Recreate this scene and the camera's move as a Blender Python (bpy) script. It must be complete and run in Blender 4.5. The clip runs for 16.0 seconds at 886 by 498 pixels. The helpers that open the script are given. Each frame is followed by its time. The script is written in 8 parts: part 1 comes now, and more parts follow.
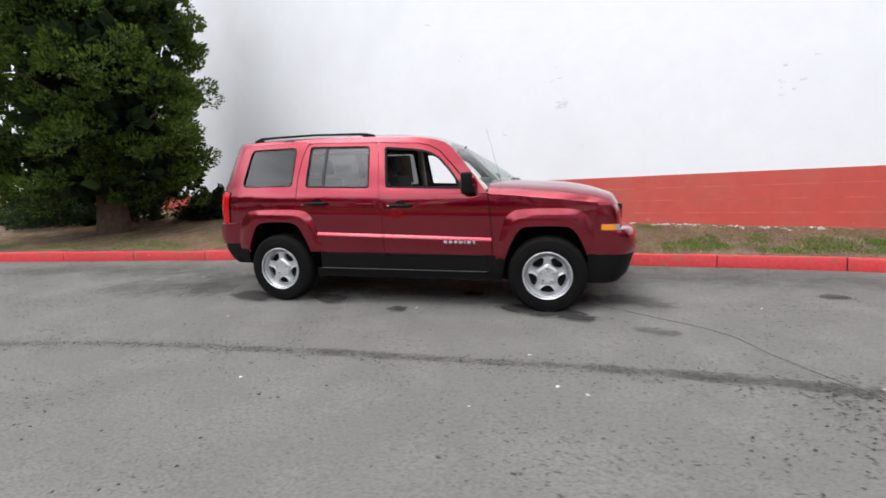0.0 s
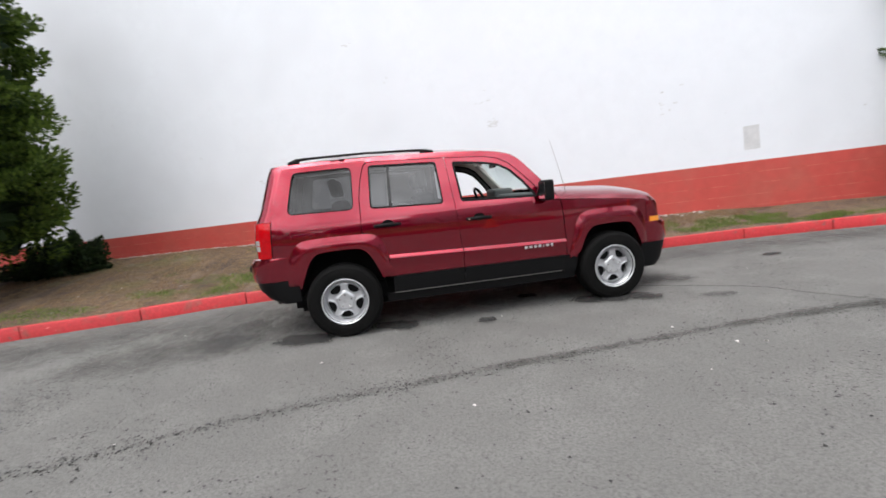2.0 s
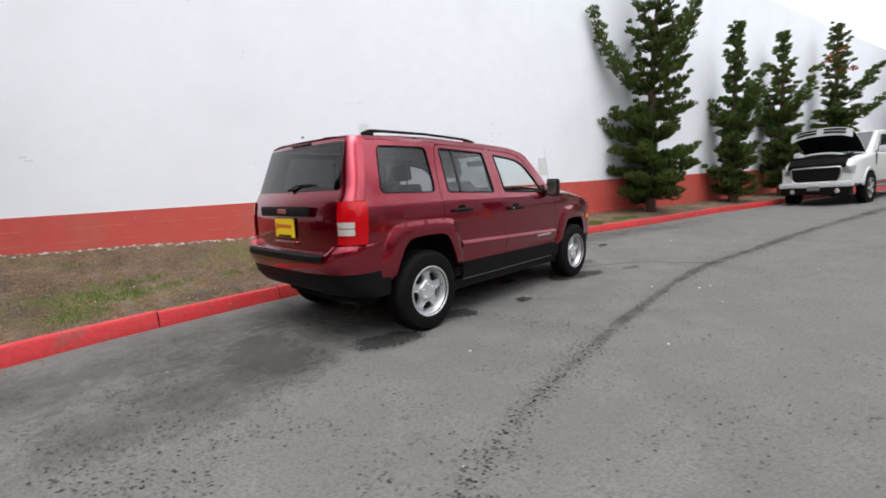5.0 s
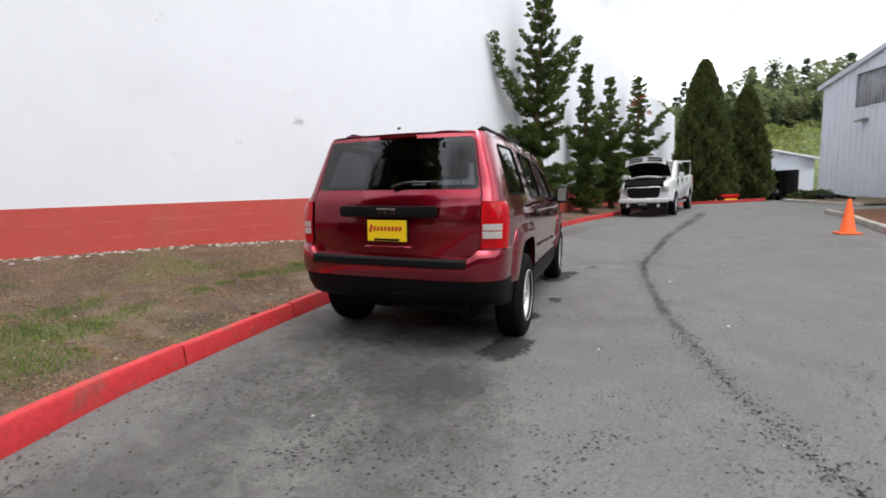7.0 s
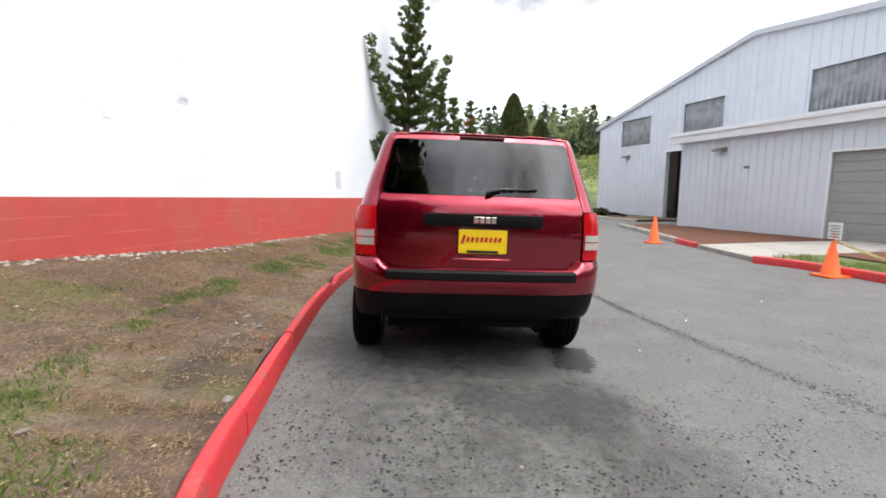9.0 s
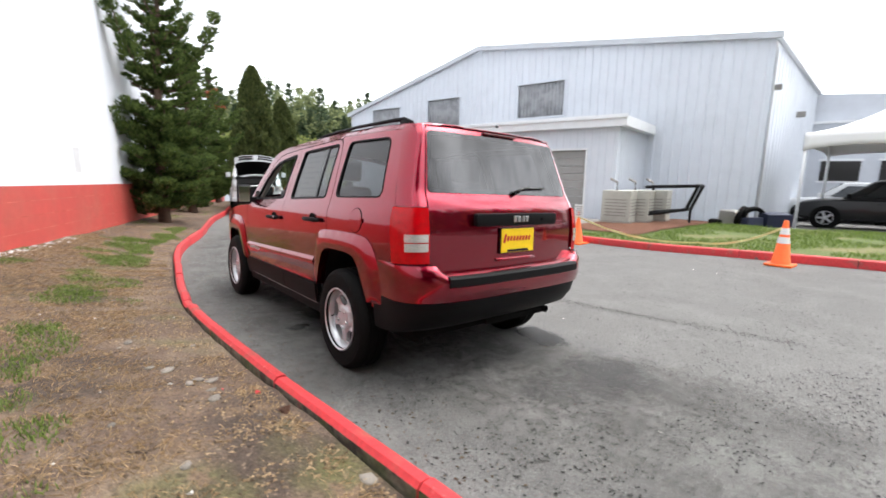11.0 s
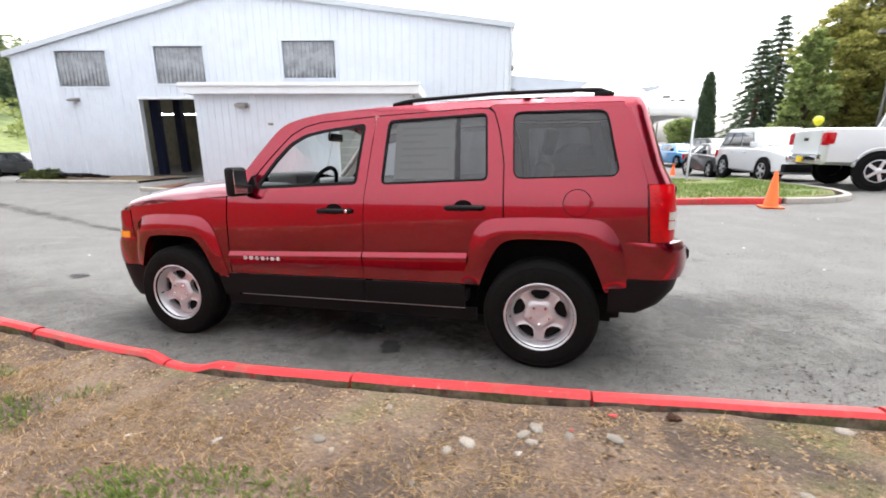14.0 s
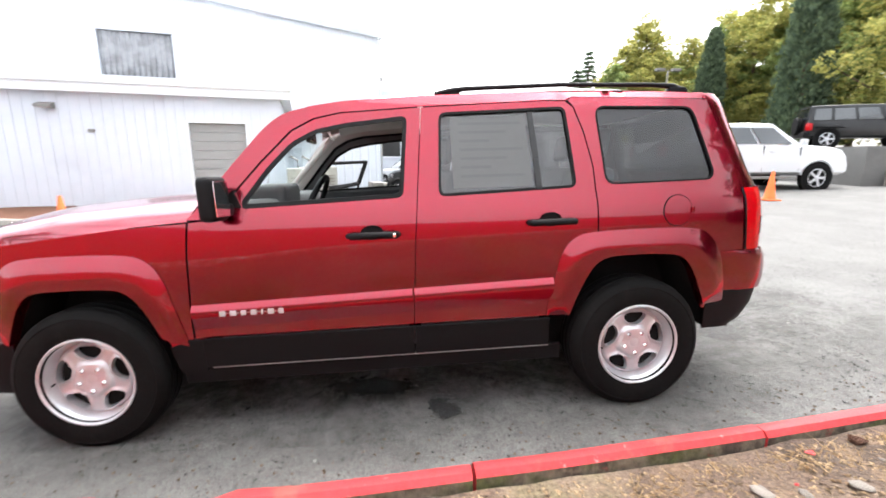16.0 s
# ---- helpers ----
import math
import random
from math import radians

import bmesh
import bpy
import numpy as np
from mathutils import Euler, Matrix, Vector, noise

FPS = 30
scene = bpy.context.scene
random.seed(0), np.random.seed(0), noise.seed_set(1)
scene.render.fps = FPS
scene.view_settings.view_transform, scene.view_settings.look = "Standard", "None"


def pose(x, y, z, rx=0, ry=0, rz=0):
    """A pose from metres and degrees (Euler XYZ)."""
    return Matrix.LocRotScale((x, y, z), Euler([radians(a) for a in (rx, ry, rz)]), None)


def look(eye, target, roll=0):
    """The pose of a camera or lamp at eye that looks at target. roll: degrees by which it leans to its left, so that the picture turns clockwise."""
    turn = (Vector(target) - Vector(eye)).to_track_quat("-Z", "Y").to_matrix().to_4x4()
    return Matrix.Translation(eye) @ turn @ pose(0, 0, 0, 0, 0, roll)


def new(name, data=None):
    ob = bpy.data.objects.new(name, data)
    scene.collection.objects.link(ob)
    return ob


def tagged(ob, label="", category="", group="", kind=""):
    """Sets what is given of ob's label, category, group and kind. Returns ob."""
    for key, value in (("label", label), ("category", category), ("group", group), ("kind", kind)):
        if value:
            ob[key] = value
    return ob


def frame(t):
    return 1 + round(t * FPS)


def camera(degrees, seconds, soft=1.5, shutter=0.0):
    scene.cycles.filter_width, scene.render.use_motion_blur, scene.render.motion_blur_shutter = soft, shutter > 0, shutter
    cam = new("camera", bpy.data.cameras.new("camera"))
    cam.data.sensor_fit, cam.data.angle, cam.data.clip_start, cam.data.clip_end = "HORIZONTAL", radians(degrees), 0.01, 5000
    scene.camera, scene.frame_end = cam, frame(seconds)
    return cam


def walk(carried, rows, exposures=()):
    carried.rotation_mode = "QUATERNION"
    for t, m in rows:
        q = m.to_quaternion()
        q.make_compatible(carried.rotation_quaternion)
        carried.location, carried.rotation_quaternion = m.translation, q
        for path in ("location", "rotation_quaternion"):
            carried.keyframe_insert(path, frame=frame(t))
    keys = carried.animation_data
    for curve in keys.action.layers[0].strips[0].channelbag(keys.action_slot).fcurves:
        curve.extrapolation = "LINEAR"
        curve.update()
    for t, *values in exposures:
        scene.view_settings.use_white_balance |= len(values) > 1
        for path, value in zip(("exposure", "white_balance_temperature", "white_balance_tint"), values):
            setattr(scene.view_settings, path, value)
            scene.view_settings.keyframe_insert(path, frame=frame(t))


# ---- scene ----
cam = camera(91.4, 16.0, soft=1.7, shutter=0.4)
PATH = [
    (0, (1.398, -4.663, 0.975), (0.895, -2.741, 0.744), -2.7),
    (0.5, (0.797, -4.79, 0.947), (0.455, -2.83, 0.74), -1.6),
    (1, (0.192, -4.9, 0.953), (0.163, -2.916, 0.706), -5.3),
    (1.5, (-0.36, -4.9, 0.985), (-0.28, -2.913, 0.77), -8.6),
    (2, (-0.91, -4.835, 1.087), (-0.635, -2.864, 0.889), -7.8),
    (2.5, (-1.462, -4.718, 1.109), (-0.888, -2.815, 0.887), -5.8),
    (3, (-1.973, -4.513, 1.127), (-1.269, -2.655, 0.904), -4.1),
    (3.5, (-2.501, -4.328, 1.138), (-1.553, -2.584, 0.896), -3.7),
    (6, (-4.344, -2.471, 1.167), (-2.704, -1.353, 0.919), -3.5),
    (6.5, (-4.57, -1.958, 1.158), (-2.822, -1.017, 0.922), -1.9),
    (7, (-4.782, -1.496, 1.248), (-2.934, -0.783, 0.972), -3.1),
    (7.5, (-4.875, -0.991, 1.265), (-2.992, -0.412, 0.919), -4.3),
    (8, (-4.914, -0.49, 1.28), (-2.964, -0.137, 1.011), -4.0),
    (10.5, (-4.17, 1.674, 1.349), (-2.46, 0.701, 0.99), 3.3),
    (11, (-3.905, 2.086, 1.381), (-2.382, 0.835, 1.044), 0.8),
    (11.5, (-3.523, 2.396, 1.347), (-2.161, 0.978, 0.983), 1.7),
    (12, (-3.146, 2.724, 1.354), (-2.054, 1.084, 1.012), 1.9),
    (12.5, (-2.689, 2.952, 1.356), (-1.717, 1.254, 0.939), 0.5),
    (13, (-2.249, 3.111, 1.386), (-1.451, 1.328, 0.957), 2.5),
    (13.5, (-1.789, 3.283, 1.433), (-1.18, 1.429, 0.996), 0.7),
    (14, (-1.342, 3.319, 1.427), (-0.863, 1.438, 0.946), 0.1),
    (14.5, (-0.93, 3.36, 1.409), (-0.653, 1.426, 0.978), -1.4),
    (15, (-0.579, 3.25, 1.39), (-0.439, 1.313, 0.912), -1.1),
    (15.5, (-0.332, 3.034, 1.366), (-0.328, 1.088, 0.908), 0.8),
    (16, (-0.111, 2.805, 1.35), (-0.303, 0.858, 0.932), 0.2),
]
walk(cam, [(t, look(eye, target, roll)) for t, eye, target, roll in PATH],
     exposures=[(0.0, 0.30), (1.0, 0.33), (2.0, 0.28), (3.0, 0.14), (3.5, 0.13), (6.5, 0.14), (7.2, 0.22), (8.0, 0.46), (10.5, 0.68), (11.3, 0.88), (12.5, 0.94), (13.5, 1.10), (14.5, 1.27), (16.0, 1.70)])

# ---- daylight: a bright overcast sky with a weak wide sun ----
scene.view_settings.exposure = 0.0
world = bpy.data.worlds.new("overcast_sky")
scene.world = world
world.use_nodes = True
wn, wl = world.node_tree.nodes, world.node_tree.links
bg = wn["Background"]
sky = wn.new("ShaderNodeTexSky")
sky.sky_type = "NISHITA"
sky.sun_disc = False
sky.sun_elevation, sky.sun_rotation = radians(68), radians(200)
sky.air_density, sky.dust_density, sky.ozone_density = 1.0, 4.0, 1.0
pale = wn.new("ShaderNodeHueSaturation")
pale.inputs["Saturation"].default_value = 0.22
pale.inputs["Value"].default_value = 1.0
wl.new(sky.outputs[0], pale.inputs["Color"])
# broken cloud: brighter and darker cloud masses all over the sky
wco = wn.new("ShaderNodeTexCoord")
wno = wn.new("ShaderNodeTexNoise")
wno.inputs["Scale"].default_value, wno.inputs["Detail"].default_value, wno.inputs["Roughness"].default_value = 3.2, 6.0, 0.6
wra = wn.new("ShaderNodeMapRange")
wra.inputs["From Min"].default_value, wra.inputs["From Max"].default_value = 0.36, 0.64
wra.inputs["To Min"].default_value, wra.inputs["To Max"].default_value = 0.45, 1.5
wmu = wn.new("ShaderNodeVectorMath")
wmu.operation = "SCALE"
wl.new(wco.outputs["Generated"], wno.inputs["Vector"])
wl.new(wno.outputs[0], wra.inputs["Value"])
wl.new(pale.outputs[0], wmu.inputs[0])
wl.new(wra.outputs[0], wmu.inputs["Scale"])
wl.new(wmu.outputs[0], bg.inputs["Color"])
bg.inputs["Strength"].default_value = 0.30
sun_data = bpy.data.lights.new("sun", "SUN")
sun_data.energy, sun_data.angle, sun_data.color = 0.5, radians(50), (1.0, 0.97, 0.92)
sun = new("sun", sun_data)
sun.matrix_world = look((-4, 3, 34), (0, 0, 0))

# ---- materials ----
def shade(name, color, rough=0.6, metal=0.0, coat=0.0, spec=0.5, spots=None, grain=None, bump=None, vary=0.0, trans=0.0, ior=1.45, alpha=1.0):
    """A node material. spots: (colour, scale, low, high); grain: (scale, amount); bump: (scale, strength, metres); vary: random per object."""
    m = bpy.data.materials.new(name)
    m.use_nodes = True
    n, l = m.node_tree.nodes, m.node_tree.links
    b = n["Principled BSDF"]
    b.inputs["Roughness"].default_value = rough
    b.inputs["Metallic"].default_value = metal
    b.inputs["Coat Weight"].default_value = coat
    b.inputs["Coat Roughness"].default_value = 0.03
    b.inputs["Specular IOR Level"].default_value = spec
    b.inputs["Transmission Weight"].default_value = trans
    b.inputs["IOR"].default_value = ior
    b.inputs["Alpha"].default_value = alpha
    co = n.new("ShaderNodeTexCoord").outputs["Object"]
    rgb = n.new("ShaderNodeRGB")
    rgb.outputs[0].default_value = (*color[:3], 1)
    out = rgb.outputs[0]

    def noise_of(scale, detail=4.0, r=0.6):
        t = n.new("ShaderNodeTexNoise")
        t.inputs["Scale"].default_value, t.inputs["Detail"].default_value, t.inputs["Roughness"].default_value = scale, detail, r
        l.new(co, t.inputs["Vector"])
        return t.outputs[0]

    def ranged(v, a, z, lo, hi):
        t = n.new("ShaderNodeMapRange")
        for k, x in zip(("From Min", "From Max", "To Min", "To Max"), (a, z, lo, hi)):
            t.inputs[k].default_value = x
        l.new(v, t.inputs["Value"])
        return t.outputs[0]

    def mix(fac, a, c, kind="MIX"):
        t = n.new("ShaderNodeMix")
        t.data_type, t.blend_type = "RGBA", kind
        if hasattr(fac, "links"):
            l.new(fac, t.inputs[0])
        else:
            t.inputs[0].default_value = fac
        for sock, v in ((t.inputs[6], a), (t.inputs[7], c)):
            if hasattr(v, "links"):
                l.new(v, sock)
            else:
                sock.default_value = (*v[:3], 1)
        return t.outputs[2]

    for s in spots or ():
        out = mix(ranged(noise_of(s[1], s[4] if len(s) > 4 else 5.0), s[2], s[3], 0, 1), out, s[0])
    if grain:
        v = ranged(noise_of(grain[0], 3.0), 0.25, 0.75, 1 - grain[1], 1 + grain[1])
        t = n.new("ShaderNodeVectorMath")
        t.operation = "SCALE"
        l.new(out, t.inputs[0])
        l.new(v, t.inputs["Scale"])
        out = t.outputs[0]
    if vary:
        info = n.new("ShaderNodeObjectInfo")
        v = ranged(info.outputs["Random"], 0, 1, 1 - vary, 1 + vary)
        t = n.new("ShaderNodeVectorMath")
        t.operation = "SCALE"
        l.new(out, t.inputs[0])
        l.new(v, t.inputs["Scale"])
        out = t.outputs[0]
    l.new(out, b.inputs["Base Color"])
    if bump:
        t = n.new("ShaderNodeBump")
        t.inputs["Strength"].default_value, t.inputs["Distance"].default_value = bump[1], bump[2]
        l.new(noise_of(bump[0], 5.0, 0.7), t.inputs["Height"])
        l.new(t.outputs[0], b.inputs["Normal"])
    return m


M = {}
def asphalt_material(name, base, dark, rough):
    """Worn asphalt: mottled binder, pale chips, dark pits and broad worn patches."""
    m = shade(name, base, rough, spec=0.1)
    n, l = m.node_tree.nodes, m.node_tree.links
    b = n["Principled BSDF"]
    co = n.new("ShaderNodeTexCoord").outputs["Object"]

    def layer(kind, scale, lo, hi, detail=3.0, warp=0.0):
        t = n.new("ShaderNodeTexNoise" if kind == "n" else "ShaderNodeTexVoronoi")
        t.inputs["Scale"].default_value = scale
        if kind == "n":
            t.inputs["Detail"].default_value = detail
        if warp:
            # ragged outlines: the coordinate is pushed about by a finer noise
            w, mul, add = n.new("ShaderNodeTexNoise"), n.new("ShaderNodeVectorMath"), n.new("ShaderNodeVectorMath")
            w.inputs["Scale"].default_value = scale * 1.7
            mul.operation = "SCALE"
            mul.inputs["Scale"].default_value = warp
            l.new(co, w.inputs["Vector"])
            l.new(w.outputs["Color"], mul.inputs[0])
            l.new(co, add.inputs[0])
            l.new(mul.outputs[0], add.inputs[1])
            l.new(add.outputs[0], t.inputs["Vector"])
        else:
            l.new(co, t.inputs["Vector"])
        r = n.new("ShaderNodeMapRange")
        r.inputs["From Min"].default_value, r.inputs["From Max"].default_value = lo, hi
        l.new(t.outputs[0], r.inputs["Value"])
        return r.outputs[0]

    def times(a, c):
        t = n.new("ShaderNodeMath")
        t.operation = "MULTIPLY"
        l.new(a, t.inputs[0])
        l.new(c, t.inputs[1])
        return t.outputs[0]

    def over(f, a, c):
        t = n.new("ShaderNodeMix")
        t.data_type = "RGBA"
        l.new(f, t.inputs[0])
        l.new(a, t.inputs[6]) if not isinstance(a, tuple) else None
        if isinstance(a, tuple):
            t.inputs[6].default_value = (*a, 1)
        t.inputs[7].default_value = (*c, 1)
        return t.outputs[2]
    k = lambda f: tuple(v * f for v in base)
    out = over(layer("n", 0.45, 0.40, 0.68), base, k(0.88))
    out = over(layer("n", 2.3, 0.45, 0.70), out, k(1.14))
    out = over(layer("n", 70, 0.40, 0.68, 2.0), out, k(0.76))
    out = over(layer("v", 130, 0.30, 0.05), out, k(1.35))
    pits = times(layer("v", 21, 0.27, 0.12, warp=0.09), layer("n", 0.9, 0.46, 0.62))
    out = over(pits, out, dark)
    grit = times(layer("v", 38, 0.17, 0.08), layer("n", 1.3, 0.42, 0.56))
    out = over(grit, out, k(0.46))
    l.new(out, b.inputs["Base Color"])
    bp = n.new("ShaderNodeBump")
    bp.inputs["Strength"].default_value, bp.inputs["Distance"].default_value = 0.7, 0.012
    t = n.new("ShaderNodeTexNoise")
    t.inputs["Scale"].default_value, t.inputs["Detail"].default_value, t.inputs["Roughness"].default_value = 55, 4.0, 0.75
    l.new(co, t.inputs["Vector"])
    l.new(t.outputs[0], bp.inputs["Height"])
    l.new(bp.outputs[0], b.inputs["Normal"])
    return m


M["asphalt"] = asphalt_material("asphalt", (0.160, 0.158, 0.152), (0.036, 0.035, 0.034), 0.82)
M["kerb_red"] = shade("red_kerb_paint", (0.46, 0.029, 0.034), 0.55, grain=(30, 0.2), bump=(45, 0.35, 0.006),
                      spots=[((0.42, 0.03, 0.028), 3, 0.5, 0.75), ((0.30, 0.06, 0.05), 5, 0.56, 0.66), ((0.12, 0.08, 0.07), 9, 0.64, 0.72), ((0.70, 0.20, 0.18), 22, 0.66, 0.72)], vary=0.08)
M["concrete"] = shade("concrete", (0.33, 0.31, 0.28), 0.85, grain=(40, 0.2), bump=(40, 0.3, 0.006), spots=[((0.2, 0.19, 0.17), 2, 0.5, 0.75)])
M["wall_white"] = shade("white_wall_paint", (0.775, 0.80, 0.845), 0.6, grain=(4, 0.02), bump=(25, 0.12, 0.004),
                        spots=[((0.70, 0.72, 0.76), 0.5, 0.5, 0.8), ((0.6, 0.6, 0.6), 7, 0.72, 0.76)])
M["wall_red"] = shade("red_wall_paint", (0.51, 0.074, 0.060), 0.6, grain=(6, 0.08), bump=(25, 0.2, 0.004),
                      spots=[((0.45, 0.10, 0.075), 1.0, 0.45, 0.7), ((0.55, 0.3, 0.26), 9, 0.70, 0.76)])
M["siding"] = shade("white_metal_siding", (0.63, 0.67, 0.73), 0.45, grain=(2, 0.03), spots=[((0.56, 0.595, 0.65), 0.8, 0.5, 0.8)])
M["trim"] = shade("white_trim_paint", (0.74, 0.76, 0.78), 0.5, grain=(3, 0.04))
M["eave"] = shade("weathered_eave_paint", (0.50, 0.53, 0.57), 0.5, grain=(3, 0.05))
M["dark"] = shade("dark_interior", (0.009, 0.009, 0.009), 0.9, grain=(8, 0.2), spec=0.1)
M["dirt"] = shade("dry_verge_soil", (0.116, 0.079, 0.057), 0.95, grain=(60, 0.6), bump=(26, 1.0, 0.03),
                  spots=[((0.185, 0.135, 0.095), 1.7, 0.50, 0.62), ((0.066, 0.046, 0.034), 1.1, 0.50, 0.62), ((0.18, 0.135, 0.095), 30, 0.60, 0.68), ((0.05, 0.035, 0.028), 22, 0.64, 0.70), ((0.11, 0.105, 0.04), 0.8, 0.54, 0.66), ((0.155, 0.105, 0.068), 4.0, 0.55, 0.62)])
M["turf"] = shade("lawn_soil", (0.10, 0.13, 0.04), 0.95, grain=(60, 0.35), bump=(40, 0.8, 0.02), spots=[((0.2, 0.17, 0.08), 0.8, 0.5, 0.7)])
M["mulch"] = shade("bark_mulch", (0.13, 0.055, 0.03), 0.95, grain=(60, 0.4), bump=(40, 1.0, 0.03))
M["hill"] = shade("hill_scrub", (0.14, 0.17, 0.06), 0.95, grain=(1.2, 0.4), spots=[((0.05, 0.075, 0.025), 0.08, 0.45, 0.6), ((0.2, 0.2, 0.06), 0.15, 0.55, 0.7)])
M["kerb_back"] = shade("bare_mossy_concrete", (0.17, 0.14, 0.10), 0.9, grain=(30, 0.45), bump=(30, 0.8, 0.012), spots=[((0.09, 0.10, 0.04), 4, 0.46, 0.6), ((0.07, 0.052, 0.04), 9, 0.5, 0.6), ((0.3, 0.06, 0.05), 7, 0.64, 0.72)])


def glass(name, tint, rough=0.0, ior=1.5):
    """Clear or tinted pane: see-through with a mirror gloss that grows at flat angles."""
    m = bpy.data.materials.new(name)
    m.use_nodes = True
    n, l = m.node_tree.nodes, m.node_tree.links
    n.remove(n["Principled BSDF"])
    t, g, x, f = n.new("ShaderNodeBsdfTransparent"), n.new("ShaderNodeBsdfGlossy"), n.new("ShaderNodeMixShader"), n.new("ShaderNodeLayerWeight")
    t.inputs[0].default_value = (*tint, 1)
    g.inputs["Roughness"].default_value = rough
    f.inputs[0].default_value = 0.5
    low = ((ior - 1) / (ior + 1)) ** 2
    p, r = n.new("ShaderNodeMath"), n.new("ShaderNodeMapRange")
    p.operation = "POWER"
    p.inputs[1].default_value = 4.5
    l.new(f.outputs["Facing"], p.inputs[0])
    l.new(p.outputs[0], r.inputs["Value"])
    r.inputs["To Min"].default_value = low
    l.new(r.outputs[0], x.inputs[0])
    l.new(t.outputs[0], x.inputs[1])
    l.new(g.outputs[0], x.inputs[2])
    l.new(x.outputs[0], n["Material Output"].inputs[0])
    return m


M["cherry"] = shade("cherry_red_paint", (0.270, 0.0013, 0.020), 0.22, metal=0.9, coat=1.0, spec=0.25, grain=(900, 0.10), spots=[((0.255, 0.0013, 0.017), 1.2, 0.45, 0.7)])
M["cherry"].node_tree.nodes["Principled BSDF"].inputs["Coat IOR"].default_value = 1.6
M["plastic"] = shade("black_textured_plastic", (0.0065, 0.0065, 0.007), 0.55, spec=0.14, grain=(300, 0.2), bump=(500, 0.15, 0.002))
M["gloss_black"] = shade("gloss_black_trim", (0.012, 0.012, 0.012), 0.25)
M["rubber"] = shade("tyre_rubber", (0.005, 0.005, 0.005), 0.75, spec=0.12, grain=(60, 0.25), spots=[((0.010, 0.0095, 0.009), 5, 0.55, 0.8)], bump=(120, 0.2, 0.002))
M["alloy"] = shade("silver_wheel_paint", (0.56, 0.57, 0.59), 0.32, metal=0.5, coat=0.4, grain=(40, 0.05))
M["chrome"] = shade("chrome", (0.8, 0.8, 0.8), 0.12, metal=1.0)
M["lamp_red"] = shade("red_lamp_lens", (0.46, 0.001, 0.005), 0.2, coat=0.4, spec=0.2, spots=[((0.36, 0.003, 0.006), 30, 0.45, 0.6)])
M["lamp_dark"] = shade("dark_red_lens", (0.10, 0.004, 0.006), 0.2, coat=1.0)
M["lamp_white"] = shade("clear_lamp_lens", (0.62, 0.60, 0.58), 0.15, metal=0.4, coat=1.0, grain=(120, 0.3))
M["lamp_amber"] = shade("amber_lamp_lens", (0.85, 0.30, 0.02), 0.15, coat=1.0)
M["tint"] = glass("privacy_glass", (0.24, 0.245, 0.25), ior=1.95)
M["tint_quarter"] = glass("dark_quarter_glass", (0.26, 0.264, 0.27), ior=1.75)
M["tint_rear"] = glass("dark_rear_glass", (0.13, 0.133, 0.137), ior=1.88)
M["clear"] = glass("windscreen_glass", (0.80, 0.88, 0.86))
M["cabin"] = shade("dark_grey_cabin_trim", (0.085, 0.085, 0.088), 0.7, grain=(200, 0.2), bump=(300, 0.2, 0.002))
M["cloth"] = shade("grey_seat_cloth", (0.13, 0.13, 0.135), 0.9, grain=(250, 0.3), bump=(400, 0.4, 0.002))
M["headliner"] = shade("pale_headliner", (0.52, 0.50, 0.47), 0.9, grain=(200, 0.06))
M["paper"] = shade("paper", (0.62, 0.60, 0.52), 0.8, grain=(30, 0.05))
M["ink"] = shade("grey_print", (0.25, 0.25, 0.24), 0.8, grain=(60, 0.1))
M["ink_faint"] = shade("faint_print", (0.50, 0.485, 0.43), 0.8, grain=(60, 0.1))
M["plate_yellow"] = shade("yellow_plate", (0.85, 0.58, 0.01), 0.4, grain=(30, 0.06))
M["plate_red"] = shade("red_print", (0.45, 0.02, 0.02), 0.5, grain=(30, 0.05))




# ---- building blocks ----
def empty(name, m=None, **tags):
    ob = new(name)
    ob.empty_display_size = 0.2
    if m is not None:
        ob.matrix_world = m
    return tagged(ob, **tags)


def part(name, bm, mat, parent=None, label="", smooth=False, **tags):
    """Links a bmesh as one mesh object, under a thing or a part."""
    me = bpy.data.meshes.new(name)
    bm.normal_update()
    bm.to_mesh(me)
    bm.free()
    me.materials.append(mat)
    if smooth:
        for p in me.polygons:
            p.use_smooth = True
        if smooth is not True:
            me.set_sharp_from_angle(angle=radians(smooth))
    ob = new(name, me)
    if parent is not None:
        ob.parent = parent
    return tagged(ob, label=label, **tags)


def from_lists(name, verts, faces, mat, parent=None, label="", smooth=False, **tags):
    me = bpy.data.meshes.new(name)
    me.from_pydata(verts, [], faces)
    me.update()
    me.materials.append(mat)
    if smooth:
        for p in me.polygons:
            p.use_smooth = True
    ob = new(name, me)
    if parent is not None:
        ob.parent = parent
    return tagged(ob, label=label, **tags)


def box(x0, x1, y0, y1, z0, z1, bevel=0.0, bm=None, m=None, segments=2):
    own = bmesh.new()
    bmesh.ops.create_cube(own, size=1.0)
    for v in own.verts:
        v.co = Vector((x0 + (v.co.x + 0.5) * (x1 - x0), y0 + (v.co.y + 0.5) * (y1 - y0), z0 + (v.co.z + 0.5) * (z1 - z0)))
    if bevel:
        bmesh.ops.bevel(own, geom=own.edges[:], offset=bevel, segments=segments, affect="EDGES", profile=0.6)
    return joined(bm, own, m)


